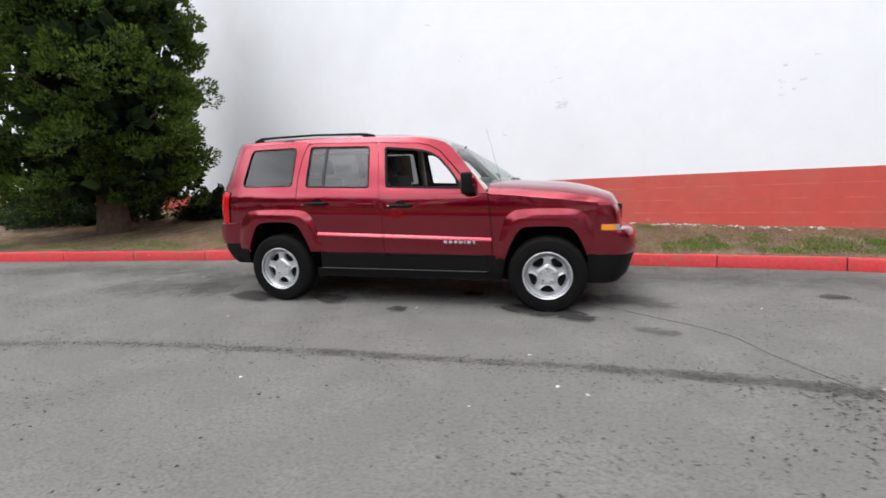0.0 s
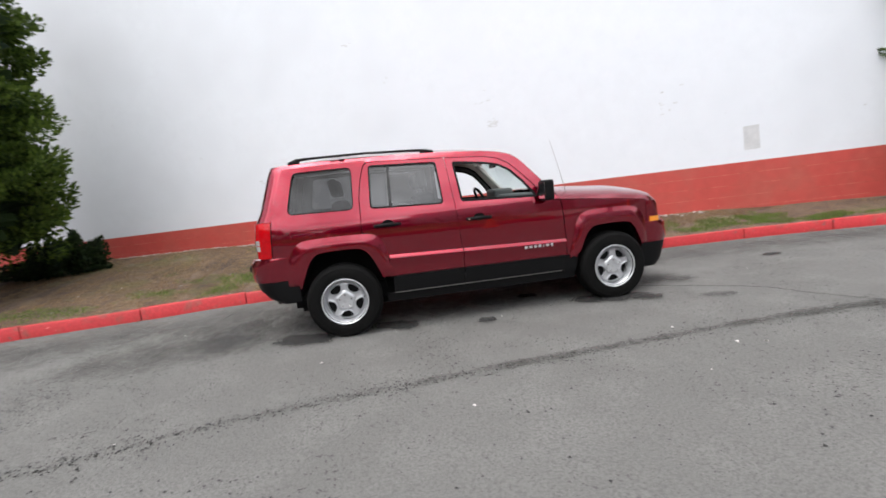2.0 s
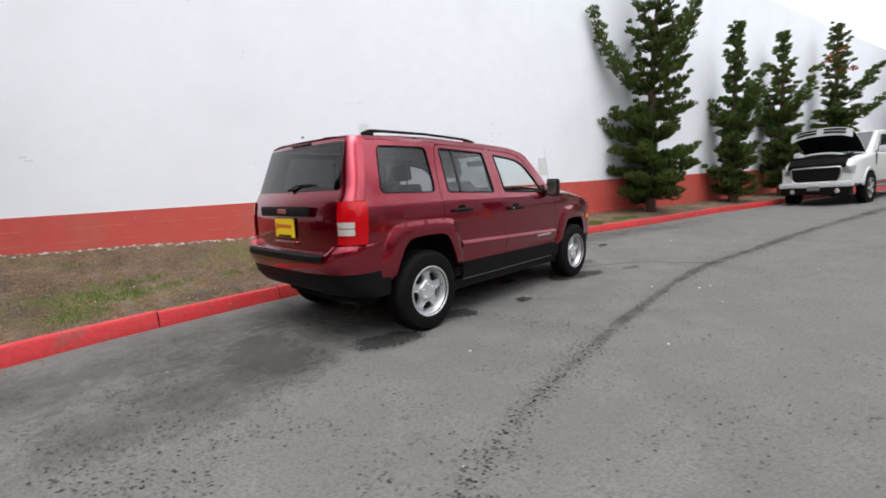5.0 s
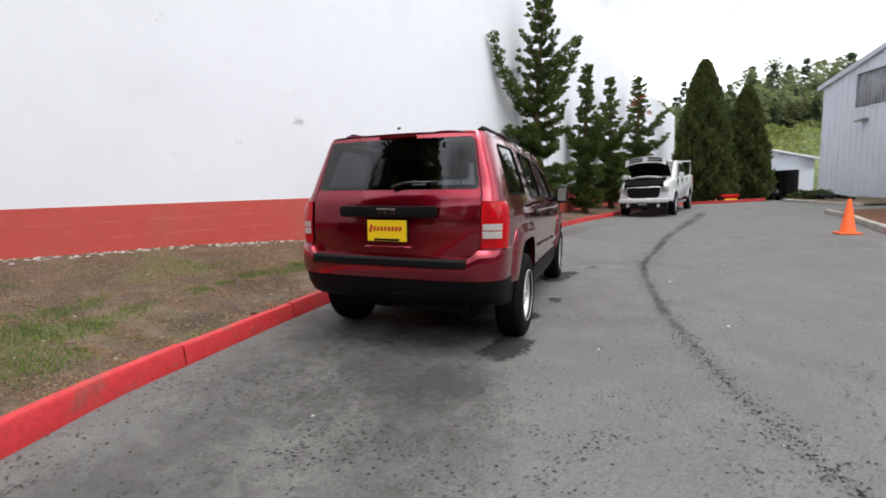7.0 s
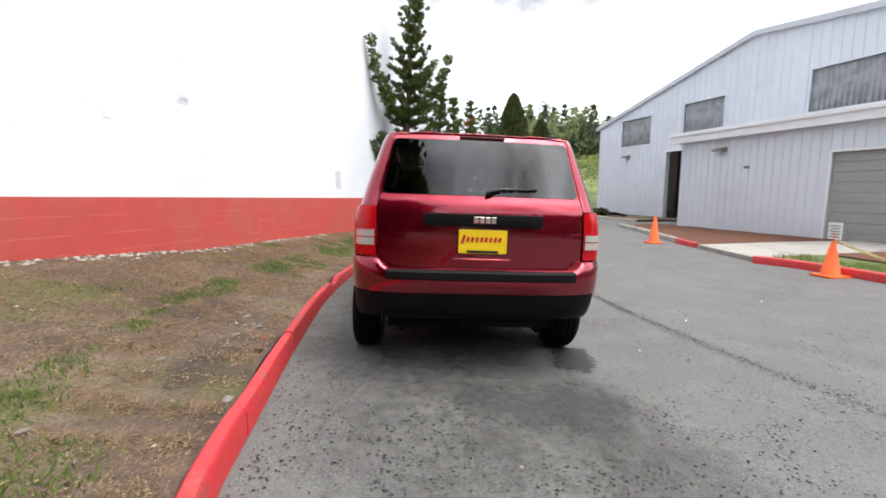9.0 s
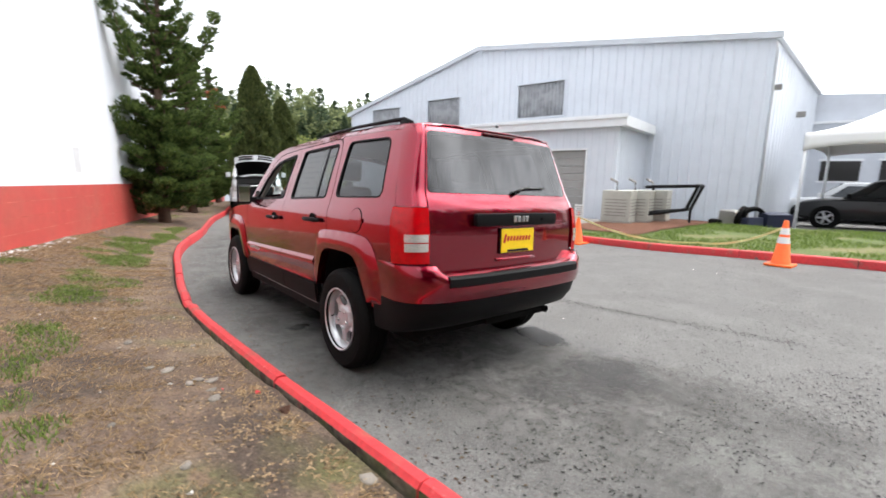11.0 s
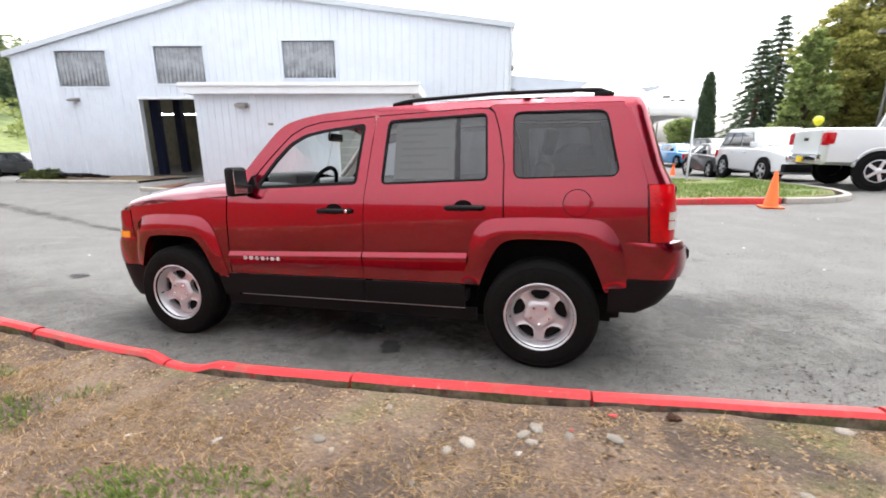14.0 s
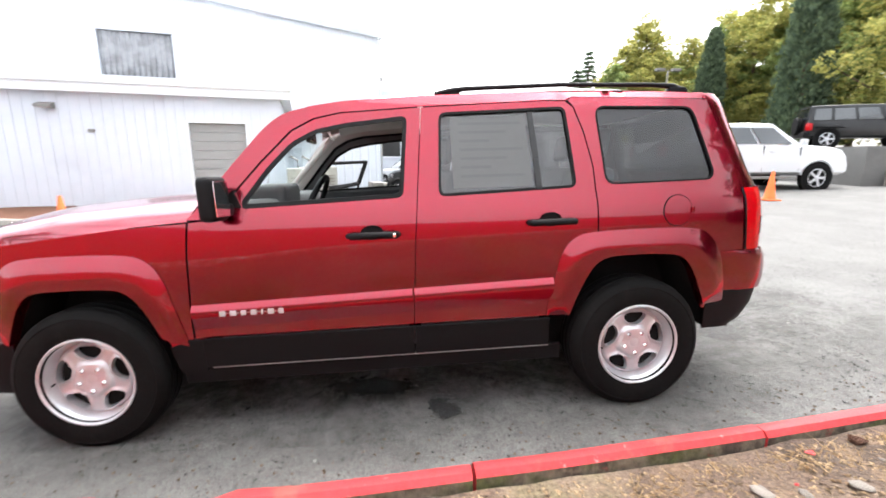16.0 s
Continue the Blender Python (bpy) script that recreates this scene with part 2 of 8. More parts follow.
def joined(bm, own, m=None):
    """Adds the bmesh own, moved by m, to bm (or returns it)."""
    if m is not None:
        bmesh.ops.transform(own, matrix=m, verts=own.verts[:])
    if bm is None:
        return own
    me = bpy.data.meshes.new("tmp")
    own.to_mesh(me)
    own.free()
    bm.from_mesh(me)
    bpy.data.meshes.remove(me)
    return bm


def tube(pts, r, n=8, bm=None, closed=False):
    """A round bar along the points; r is one radius or one for each point."""
    own = bmesh.new()
    pts = [Vector(p) for p in pts]
    rings = []
    k = len(pts)
    for i, p in enumerate(pts):
        a = pts[i - 1] if (i or closed) else pts[i]
        b = pts[(i + 1) % k] if (i < k - 1 or closed) else pts[i]
        d = (b - a).normalized()
        s = d.cross(Vector((0, 0, 1)) if abs(d.z) < 0.95 else Vector((1, 0, 0))).normalized()
        u = s.cross(d)
        rr = r[i] if isinstance(r, (list, tuple)) else r
        rings.append([own.verts.new(p + (s * math.cos(2 * math.pi * j / n) + u * math.sin(2 * math.pi * j / n)) * rr) for j in range(n)])
    for i in range(k if closed else k - 1):
        a, b = rings[i], rings[(i + 1) % k]
        for j in range(n):
            own.faces.new((a[j], a[(j + 1) % n], b[(j + 1) % n], b[j]))
    if not closed:
        own.faces.new(rings[0][::-1])
        own.faces.new(rings[-1])
    bmesh.ops.recalc_face_normals(own, faces=own.faces[:])
    return joined(bm, own)


def lathe(profile, n=32, bm=None, m=None, arc=(0, 2 * math.pi)):
    """Turns (radius, height) pairs round the z axis."""
    own = bmesh.new()
    full = abs(arc[1] - arc[0] - 2 * math.pi) < 1e-6
    steps = n if full else n + 1
    rings = []
    for j in range(steps):
        a = arc[0] + (arc[1] - arc[0]) * j / n
        rings.append([own.verts.new((r * math.cos(a), r * math.sin(a), h)) for r, h in profile])
    for j in range(n):
        a, b = rings[j], rings[(j + 1) % steps]
        for i in range(len(profile) - 1):
            own.faces.new((a[i], b[i], b[i + 1], a[i + 1]))
    bmesh.ops.remove_doubles(own, verts=own.verts[:], dist=1e-5)
    bmesh.ops.recalc_face_normals(own, faces=own.faces[:])
    return joined(bm, own, m)


def prism(outline, y0, y1, bm=None, m=None, bevel=0.0):
    """A plate: an outline in x, z given thickness from y0 to y1."""
    own = bmesh.new()
    a = [own.verts.new((x, y0, z)) for x, z in outline]
    b = [own.verts.new((x, y1, z)) for x, z in outline]
    k = len(outline)
    own.faces.new(a)
    own.faces.new(b[::-1])
    for i in range(k):
        own.faces.new((a[i], b[i], b[(i + 1) % k], a[(i + 1) % k]))
    bmesh.ops.recalc_face_normals(own, faces=own.faces[:])
    if bevel:
        bmesh.ops.bevel(own, geom=own.edges[:], offset=bevel, segments=2, affect="EDGES", profile=0.6)
    return joined(bm, own, m)


def lerp(a, b, t):
    return a + (b - a) * t


def interp(x, xs, ys):
    return float(np.interp(x, xs, ys))


def smooth_line(pts, step):
    """A rounded line through the points, resampled at even steps (2D)."""
    p = np.array(pts, float)
    t = np.r_[0, np.cumsum(np.hypot(*np.diff(p, axis=0).T))]
    out = []
    for s in np.arange(0, t[-1], step):
        i = min(np.searchsorted(t, s, side="right") - 1, len(p) - 2)
        u = (s - t[i]) / (t[i + 1] - t[i])
        m0 = (p[i + 1] - p[max(i - 1, 0)]) / max(t[i + 1] - t[max(i - 1, 0)], 1e-6) * (t[i + 1] - t[i])
        m1 = (p[min(i + 2, len(p) - 1)] - p[i]) / max(t[min(i + 2, len(p) - 1)] - t[i], 1e-6) * (t[i + 1] - t[i])
        out.append((2 * u**3 - 3 * u**2 + 1) * p[i] + (u**3 - 2 * u**2 + u) * m0 + (-2 * u**3 + 3 * u**2) * p[i + 1] + (u**3 - u**2) * m1)
    out.append(p[-1])
    return np.array(out)


# ---- ground ----
def road_z(x, y):
    """Height of the roadway: it falls to a shallow valley beside the car, and away beyond the far kerb."""
    zc = -0.035 * max(x, -40) if x < 0 else -0.03 * x / (1 + x / 3)
    if x > 18:
        zc -= 0.055 * (min(x, 60) - 18)
    zy = 0.038 * min(y, 3) if y > -2.8 else -0.106 + 0.02 * (-2.8 - max(y, -9))
    if y < -11.5 and x < 14:
        # the lot falls away behind the island
        zc -= 0.05 * min(-11.5 - y, 9) * min(1, (14 - x) / 6)
    return zc + zy


KERB = [(-30, -5.5), (-20, -2.6), (-12, -0.506), (-9, 0.11), (-7.4, 0.469), (-6.4, 0.64), (-5.3, 0.83), (-3.95, 1.047), (-3.3, 1.205), (-2.6, 1.275), (-1.5, 1.369), (-0.2, 1.448), (0.8, 1.45),
        (1.5, 1.4), (2.6, 1.27), (3.8, 1.12), (4.9, 0.9), (5.9, 0.58), (7.3, 0.12), (8.6, -0.22), (10.4, -0.73), (13, -1.65), (15.5, -2.4), (18.6, -3.5), (22, -4.8), (24.5, -6.0)]
DIP = 0.74
WN, WD = (0.2924, 0.9563), 3.79
WU = (0.9563, -0.2924)
WALL_X = (-30.0, 33.5)


def wall_y(x):
    return (WD - WN[0] * x) / WN[1]


def wall_base(x):
    return interp(x, (-30, -9, -5, -2, 0, 1.5, 3, 5.5, 8, 12, 18, 34), (1.5, 0.95, 0.86, 0.74, 0.62, 0.48, 0.41, 0.31, 0.22, 0.1, 0.0, -0.9))


KX, KY = zip(*KERB)


def kerb_y(x):
    return interp(x, KX, KY)


def verge_z(x, y):
    """The planted strip between the kerb and the long wall."""
    k, w = kerb_y(x), wall_y(x)
    u = min(max((y - k) / max(w - k, 0.3), 0), 1)
    low = road_z(x, k) + 0.098 + 0.045 * noise.noise((x * 1.3, 0.0, 4.0)) + 0.035 * noise.noise((x * 4.0, 0.0, 1.0))
    z = lerp(low, wall_base(x), u ** 1.15)
    return z + 0.03 * noise.noise((x * 0.9, y * 0.9, 0)) * min(1, u * 6)


def axis_steps(near, fine, far, grow):
    a = [0.0]
    step = fine
    while a[-1] < far:
        if a[-1] > near:
            step *= grow
        a.append(a[-1] + step)
    return [-v for v in a[:0:-1]] + a


gx, gy = axis_steps(9, 0.25, 900, 1.25), axis_steps(9, 0.25, 900, 1.25)
gv = [(x, y, road_z(x, y) + 0.006 * noise.noise((x * 0.7, y * 0.7, 3.0))) for y in gy for x in gx]
W = len(gx)
gf = [(j * W + i, j * W + i + 1, (j + 1) * W + i + 1, (j + 1) * W + i) for j in range(len(gy) - 1) for i in range(W - 1)]
ground = from_lists("ground", gv, gf, M["asphalt"], label="worn grey asphalt driveway with fine loose grit", category="ground", kind="structure", smooth=True)

# verge sheet
vx = np.concatenate([np.arange(-30, -6, 0.6), np.arange(-6, 6, 0.16), np.arange(6, 34, 0.6)])
NV = 34
vv, vf = [], []
for i, x in enumerate(vx):
    k, w = kerb_y(x) + 0.04, wall_y(x) + 0.05
    for j in range(NV + 1):
        y = lerp(k, w, j / NV) if w > k + 0.2 else k + 0.01 * j
        vv.append((x, y, verge_z(x, y)))
for i in range(len(vx) - 1):
    for j in range(NV):
        a = i * (NV + 1) + j
        vf.append((a, a + NV + 1, a + NV + 2, a + 1))
verge = from_lists("verge", vv, vf, M["dirt"], label="bare dry soil verge with patchy yellow grass", category="ground", kind="structure", smooth=True)


def kerb_piece(line, base, height, width, mat, name, parent):
    """One length of kerb along a short 2D line; its back is on the left of the line."""
    own = bmesh.new()
    prof = [(0.0, -0.05), (0.0, height - 0.025), (0.012, height - 0.007), (0.03, height), (width - 0.025, height), (width - 0.006, height - 0.02), (width, -0.05)]
    rings = []
    k = len(line)
    for i, p in enumerate(line):
        d = Vector((line[min(i + 1, k - 1)] - line[max(i - 1, 0)]).tolist()).normalized()
        nrm = Vector((-d.y, d.x))
        rings.append([own.verts.new((p[0] + nrm.x * (o - 0.065), p[1] + nrm.y * (o - 0.065), base(p[0], p[1]) + h)) for o, h in prof])
    for a, b in zip(rings, rings[1:]):
        for j in range(len(prof) - 1):
            own.faces.new((a[j], b[j], b[j + 1], a[j + 1]))
    own.faces.new(rings[0])
    own.faces.new(rings[-1][::-1])
    bmesh.ops.recalc_face_normals(own, faces=own.faces[:])
    ob = part(name, own, mat, parent, smooth=35)
    ob.data.materials.append(M["kerb_back"])
    back = range(len(prof) - 2, len(rings) * (len(prof) - 1), len(prof) - 1)
    for i in back:
        if i < len(ob.data.polygons) - 2:
            ob.data.polygons[i].material_index = 1
    return ob


def kerb_run(name, pts, lengths, base, height, width, mat, label):
    root = empty(name, label=label, category="kerb", kind="structure")
    line = smooth_line(pts, 0.1)
    t = np.r_[0, np.cumsum(np.hypot(*np.diff(line, axis=0).T))]
    at = 0.0
    rnd = random.Random(5)
    while at < t[-1] - 0.3:
        end = min(at + lengths(at), t[-1])
        n = max(2, int((end - at) / 0.12) + 1)
        ss = np.linspace(at + 0.006, end - 0.006, n)
        seg = np.array([[np.interp(s, t, line[:, 0]), np.interp(s, t, line[:, 1])] for s in ss])
        lift = rnd.uniform(-0.006, 0.006)
        kerb_piece(seg, base, height + lift, width, mat, "kerb_stone", root)
        at = end
    return root


def kerb_foot(x, y):
    """The kerb's foot line, with one crushed dip and slight settling."""
    return road_z(x, y) - 0.060 * math.exp(-(((x - DIP) / 0.17) ** 4)) + 0.008 * noise.noise((x * 1.7, 0.0, 9.0))


kerb_run("kerb_main", KERB, lambda s: 1.22, kerb_foot, 0.15, 0.088, M["kerb_red"], "red-painted concrete kerb, worn and jointed")


# ---- the long white wall ----
def wall_slab(name, x0, x1, zlo, zhi, thick, mat, off, parent, steps=40):
    own = bmesh.new()
    cols = []
    for i in range(steps + 1):
        x = lerp(x0, x1, i / steps)
        y = wall_y(x)
        f = (x + WN[0] * off, y + WN[1] * off)
        b = (x + WN[0] * (off + thick), y + WN[1] * (off + thick))
        cols.append([own.verts.new((*f, zlo(x))), own.verts.new((*f, zhi(x))), own.verts.new((*b, zhi(x))), own.verts.new((*b, zlo(x)))])
    for a, b in zip(cols, cols[1:]):
        for j in range(4):
            own.faces.new((a[j], b[j], b[(j + 1) % 4], a[(j + 1) % 4]))
    own.faces.new(cols[0])
    own.faces.new(cols[-1][::-1])
    bmesh.ops.recalc_face_normals(own, faces=own.faces[:])
    return part(name, own, mat, parent)


def band_top(x):
    return 1.24 - 0.0185 * x


def parapet(x):
    return 7.2 - 0.07 * (x - 13.2)


long_wall = empty("wall_north", label="tall white-painted block wall with a red lower band", category="wall", kind="structure")
wall_slab("upper_wall", *WALL_X, band_top, parapet, 0.4, M["wall_white"], 0.0, long_wall)
wall_slab("red_band", *WALL_X, lambda x: -1.5, band_top, 0.42, M["wall_red"], -0.004, long_wall)

# faint mortar courses showing through the red paint
M["course"] = shade("worn_red_joint", (0.56, 0.16, 0.12), 0.7, grain=(9, 0.25), spots=[((0.46, 0.085, 0.06), 2.5, 0.42, 0.58)])
for k in range(1, 6):
    wall_slab("course", -9.5, 24.0, lambda x: band_top(x) - 0.2 * k - 0.006, lambda x: band_top(x) - 0.2 * k + 0.003, 0.01, M["course"], -0.006, long_wall, 30)

# ---- the metal workshop across the road ----
FA, FB = Vector((0.645, -14.92)), Vector((20.33, -10.6))
FU = (FB - FA).normalized()
FNORM = Vector((-FU.y, FU.x))
FLEN = (FB - FA).length
FM = Matrix(((FU.x, FNORM.x, 0, FA.x), (FU.y, FNORM.y, 0, FA.y), (0, 0, 1, 0), (0, 0, 0, 1)))   # local x along the front, y towards the road


def roof_z(s):
    return interp(s, (0, 11.05, FLEN), (5.72, 7.06, 4.76))


workshop = empty("workshop", FM, label="white corrugated metal workshop with a low gable", category="building")
HOLES = [(16.15, 18.25, 3.6, 4.95), (12.15, 14.15, 3.7, 5.1), (6.85, 8.95, 3.9, 5.27), (11.3, 15.05, -0.2, 3.1)]


def front_wall():
    """The front wall as upright strips, each a part, with the openings left out."""
    cuts = sorted({0.0, FLEN, 11.05, *[h[0] for h in HOLES], *[h[1] for h in HOLES]})
    for a, b in zip(cuts, cuts[1:]):
        zs = sorted([(h[2], h[3]) for h in HOLES if h[0] <= a + 1e-6 and h[1] >= b - 1e-6])
        lo = -0.4
        for z0, z1 in zs + [(None, None)]:
            top = (roof_z(a), roof_z(b)) if z0 is None else (z0, z0)
            if top[0] > lo + 0.01:
                part("wall_panel", prism([(a, lo), (b, lo), (b, top[1]), (a, top[0])], -0.2, 0.0), M["siding"], workshop)
                n = max(1, round((b - a) / 0.305))
                for k in range(n):
                    s = a + (k + 0.5) * (b - a) / n
                    t = min(roof_z(s), top[0] + (top[1] - top[0]) * (k + 0.5) / n) - 0.02
                    part("siding_rib", prism([(s - 0.035, 0), (s - 0.018, 0.026), (s + 0.018, 0.026), (s + 0.035, 0)], 0, t - lo - 0.01, m=Matrix.Translation((0, 0, lo)) @ Matrix(((1, 0, 0, 0), (0, 0, 1, 0), (0, 1, 0, 0), (0, 0, 0, 1)))), M["siding"], workshop)
            lo = z1 if z1 is not None else lo


front_wall()
DEPTH, SKEW = 12.2, 1.43          # the side wall runs back slightly off square


def skewed(bm):
    """Leans the near side out with the depth, as the building stands."""
    for v in bm.verts:
        v.co.x += SKEW / DEPTH * v.co.y * max(0.0, 1 - max(v.co.x, 0) / FLEN)
    return bm


part("side_wall", skewed(box(0.0, 0.2, -DEPTH, -0.2, -0.4, 5.70)), M["siding"], workshop)
part("side_wall", box(FLEN - 0.2, FLEN, -DEPTH, -0.2, -0.4, 4.72), M["siding"], workshop)
part("back_wall", skewed(box(0, FLEN, -DEPTH - 0.2, -DEPTH, -0.4, 4.72)), M["siding"], workshop)
for k in range(20):
    y = -0.45 - k * 0.6
    part("siding_rib", skewed(box(-0.026, 0.0, y - 0.022, y + 0.022, -0.3, 5.6, 0.006)), M["siding"], workshop)
part("downpipe", tube([(-0.06, -0.12, -0.1), (-0.06, -0.12, 5.3), (-0.02, 0.06, 5.6)], 0.04, 8), M["trim"], workshop, smooth=True)
part("roof", skewed(prism([(-0.15, 5.70), (11.05, 7.05), (FLEN + 0.15, 4.74), (FLEN + 0.15, 4.87), (11.05, 7.18), (-0.15, 5.83)], -DEPTH - 0.3, 0.12)), M["trim"], workshop)


M["curtain"] = shade("grey_window_sheet", (0.33, 0.34, 0.36), 0.35, grain=(3, 0.15), spots=[((0.24, 0.25, 0.26), 2.5, 0.45, 0.6)])
for h in HOLES[:3]:
    win = part("window", box(h[0] - 0.05, h[1] + 0.05, -0.10, -0.07, h[2] - 0.05, h[3] + 0.05), M["curtain"], workshop, "grey corrugated translucent window sheet")
    k = int((h[1] - h[0]) / 0.16)
    for i in range(k):
        x = h[0] + (i + 0.5) * (h[1] - h[0]) / k
        part("sheet_rib", tube([(x, -0.07, h[2] + 0.02), (x, -0.07, h[3] - 0.02)], 0.035, 8), M["curtain"], win, smooth=True)
    for a in ((h[0] - 0.06, h[0], h[2] - 0.06, h[3] + 0.06), (h[1], h[1] + 0.06, h[2] - 0.06, h[3] + 0.06), (h[0], h[1], h[2] - 0.06, h[2]), (h[0], h[1], h[3], h[3] + 0.06)):
        part("window_frame", box(a[0], a[1], -0.08, 0.03, a[2], a[3], 0.004), M["siding"], win)
# open workshop bay: floor, back, lift posts, lamps
bay = HOLES[3]
M["lamp_box"] = shade("grey_wall_lamp", (0.20, 0.19, 0.18), 0.5, grain=(30, 0.1))
# floor colour darkened to carry the shade inside the bay
M["floor_dark"] = shade("shade_dark_workshop_floor", (0.05, 0.048, 0.046), 0.5, grain=(4, 0.3))
# near-black lining: the indoor shade is put into its colour
M["bay_dark"] = shade("shade_dark_lining", (0.055, 0.055, 0.06), 0.8, grain=(3, 0.3))
M["bay_wall"] = shade("dull_olive_workshop_wall", (0.22, 0.21, 0.16), 0.8, grain=(3, 0.2), spots=[((0.16, 0.15, 0.12), 0.8, 0.5, 0.65)])
part("bay_floor", box(6, FLEN - 0.4, -11.8, -0.22, -0.12, -0.02), M["floor_dark"], workshop)
part("bay_back", box(6, FLEN - 0.4, -12.0, -11.8, -0.1, 4.6), M["bay_wall"], workshop)
part("bay_side", box(FLEN - 0.45, FLEN - 0.4, -11.8, -0.22, -0.1, 4.6), M["bay_wall"], workshop)
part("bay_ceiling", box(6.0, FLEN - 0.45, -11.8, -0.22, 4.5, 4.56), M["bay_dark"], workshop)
part("bay_side", box(5.8, 6.0, -11.8, -0.22, -0.1, 4.6), M["bay_wall"], workshop)
for x, y, z, w in ((14.4, -5.0, 1.0, 0.5), (15.6, -6.2, 1.35, 0.45), (13.7, -4.2, 0.75, 0.35)):
    part("tool_cabinet", box(x - w, x + w, y - 0.3, y + 0.3, -0.02, z, 0.03), M["lamp_box"], workshop)
M["blue_steel"] = shade("dark_blue_steel", (0.014, 0.018, 0.045), 0.4, grain=(20, 0.15))
for x, y in ((15.25, -1.2), (15.35, -3.0)):
    part("lift_post", box(x - 0.16, x + 0.16, y - 0.16, y + 0.16, -0.02, 3.6, 0.02), M["blue_steel"], workshop)
glow = bpy.data.materials.new("tube_light")
glow.use_nodes = True
glow.node_tree.nodes["Principled BSDF"].inputs["Emission Color"].default_value = (1, 0.97, 0.9, 1)
glow.node_tree.nodes["Principled BSDF"].inputs["Emission Strength"].default_value = 11.0
for x, y in ((17.9, -6.0), (16.3, -6.0), (14.7, -6.0), (17.4, -9.6), (15.0, -9.6)):
    part("tube_lamp", box(x - 0.6, x + 0.6, y - 0.05, y + 0.05, 2.84, 2.90, 0.01), glow, workshop)
for a in ((bay[0] - 0.08, bay[0], -0.2, bay[3] + 0.08), (bay[1], bay[1] + 0.08, -0.2, bay[3] + 0.08), (bay[0], bay[1], bay[3], bay[3] + 0.10)):
    part("bay_frame", box(a[0], a[1], -0.1, 0.04, a[2], a[3], 0.004), M["trim"], workshop)


def wall_lamp(host, x, y, z):
    w = part("wall_lamp", prism([(0.0, 0.0), (0.30, 0.02), (0.30, 0.08), (0.0, 0.16)], -0.17, 0.17, m=Matrix.Translation((x, y, z)) @ Matrix.Rotation(math.pi / 2, 4, "Z"), bevel=0.01), M["lamp_box"], host, "grey wall lamp")
    part("lens", box(x - 0.14, x + 0.14, y + 0.04, y + 0.27, z - 0.004, z + 0.012), M["lamp_white"], w)


part("fascia", prism([(-0.18, 5.66), (11.05, 7.01), (FLEN + 0.18, 4.70), (FLEN + 0.18, 4.90), (11.05, 7.21), (-0.18, 5.86)], 0.124, 0.16), M["eave"], workshop)

annex = empty("workshop_annex", FM, label="low white lean-to annex with a flat trimmed roof", category="building")
AX0, AX1, AY = 3.5, 10.75, 3.4
DOOR = (4.5, 5.95, 2.25)
for a in ((AX0, DOOR[0], -0.4, 2.95), (DOOR[1], AX1, -0.4, 2.95), (DOOR[0], DOOR[1], DOOR[2], 2.95)):
    part("annex_wall", box(a[0], a[1], AY - 0.15, AY, a[2], a[3]), M["siding"], annex)
for x in (AX0, AX1 - 0.15):
    part("annex_end", box(x, x + 0.15, 0.03, AY - 0.15, -0.4, 2.95), M["siding"], annex)
M["grey_door"] = shade("grey_roller_door", (0.30, 0.30, 0.29), 0.5, grain=(5, 0.06))
for k in range(9):
    part("door_slat", box(DOOR[0], DOOR[1], AY - 0.11, AY - 0.08, -0.02 + k * 0.253, 0.225 + k * 0.253, 0.006), M["grey_door"], annex)
for a in ((DOOR[0] - 0.06, DOOR[0], -0.1, DOOR[2] + 0.06), (DOOR[1], DOOR[1] + 0.06, -0.1, DOOR[2] + 0.06), (DOOR[0], DOOR[1], DOOR[2], DOOR[2] + 0.06)):
    part("door_frame", box(a[0], a[1], AY - 0.08, AY + 0.03, a[2], a[3], 0.004), M["trim"], annex)
for k in range(int((AX1 - AX0) / 0.24)):
    x = AX0 + 0.12 + k * 0.24
    lo = DOOR[2] + 0.08 if DOOR[0] - 0.1 < x < DOOR[1] + 0.1 else -0.1
    part("siding_rib", box(x - 0.016, x + 0.016, AY, AY + 0.022, lo, 2.94, 0.006), M["siding"], annex)
for k in range(13):
    y = 0.2 + k * 0.24
    part("siding_rib", box(AX0 - 0.022, AX0, y - 0.016, y + 0.016, -0.1, 2.94, 0.006), M["siding"], annex)
part("annex_roof", box(AX0 - 0.22, AX1 + 0.22, 0.16, AY + 0.22, 2.95, 3.10), M["trim"], annex)
part("fascia", box(AX0 - 0.28, AX1 + 0.28, AY + 0.22, AY + 0.27, 2.93, 3.24, 0.01), M["trim"], annex)
part("fascia", box(AX0 - 0.28, AX0 - 0.22, 0.05, AY + 0.22, 2.93, 3.24, 0.01), M["trim"], annex)
part("gutter", box(AX0 - 0.32, AX1 + 0.32, AY + 0.27, AY + 0.33, 3.16, 3.28, 0.015), M["trim"], annex)
M["roof_metal"] = shade("ribbed_roof_metal", (0.5, 0.5, 0.5), 0.4, metal=0.4, grain=(4, 0.1))
for k in range(36):
    x = AX0 - 0.2 + k * 0.208
    part("roof_rib", box(x, x + 0.09, 0.1, AY + 0.26, 3.10, 3.275), M["roof_metal"], annex)
wall_lamp(annex, 9.1, AY, 2.52)
wall_lamp(workshop, 17.7, 0.0, 3.0)
part("wall_lamp", box(-1.02, -0.62, -6.3, -5.9, 3.95, 4.15, 0.03), M["lamp_box"], workshop, "grey wall lamp")
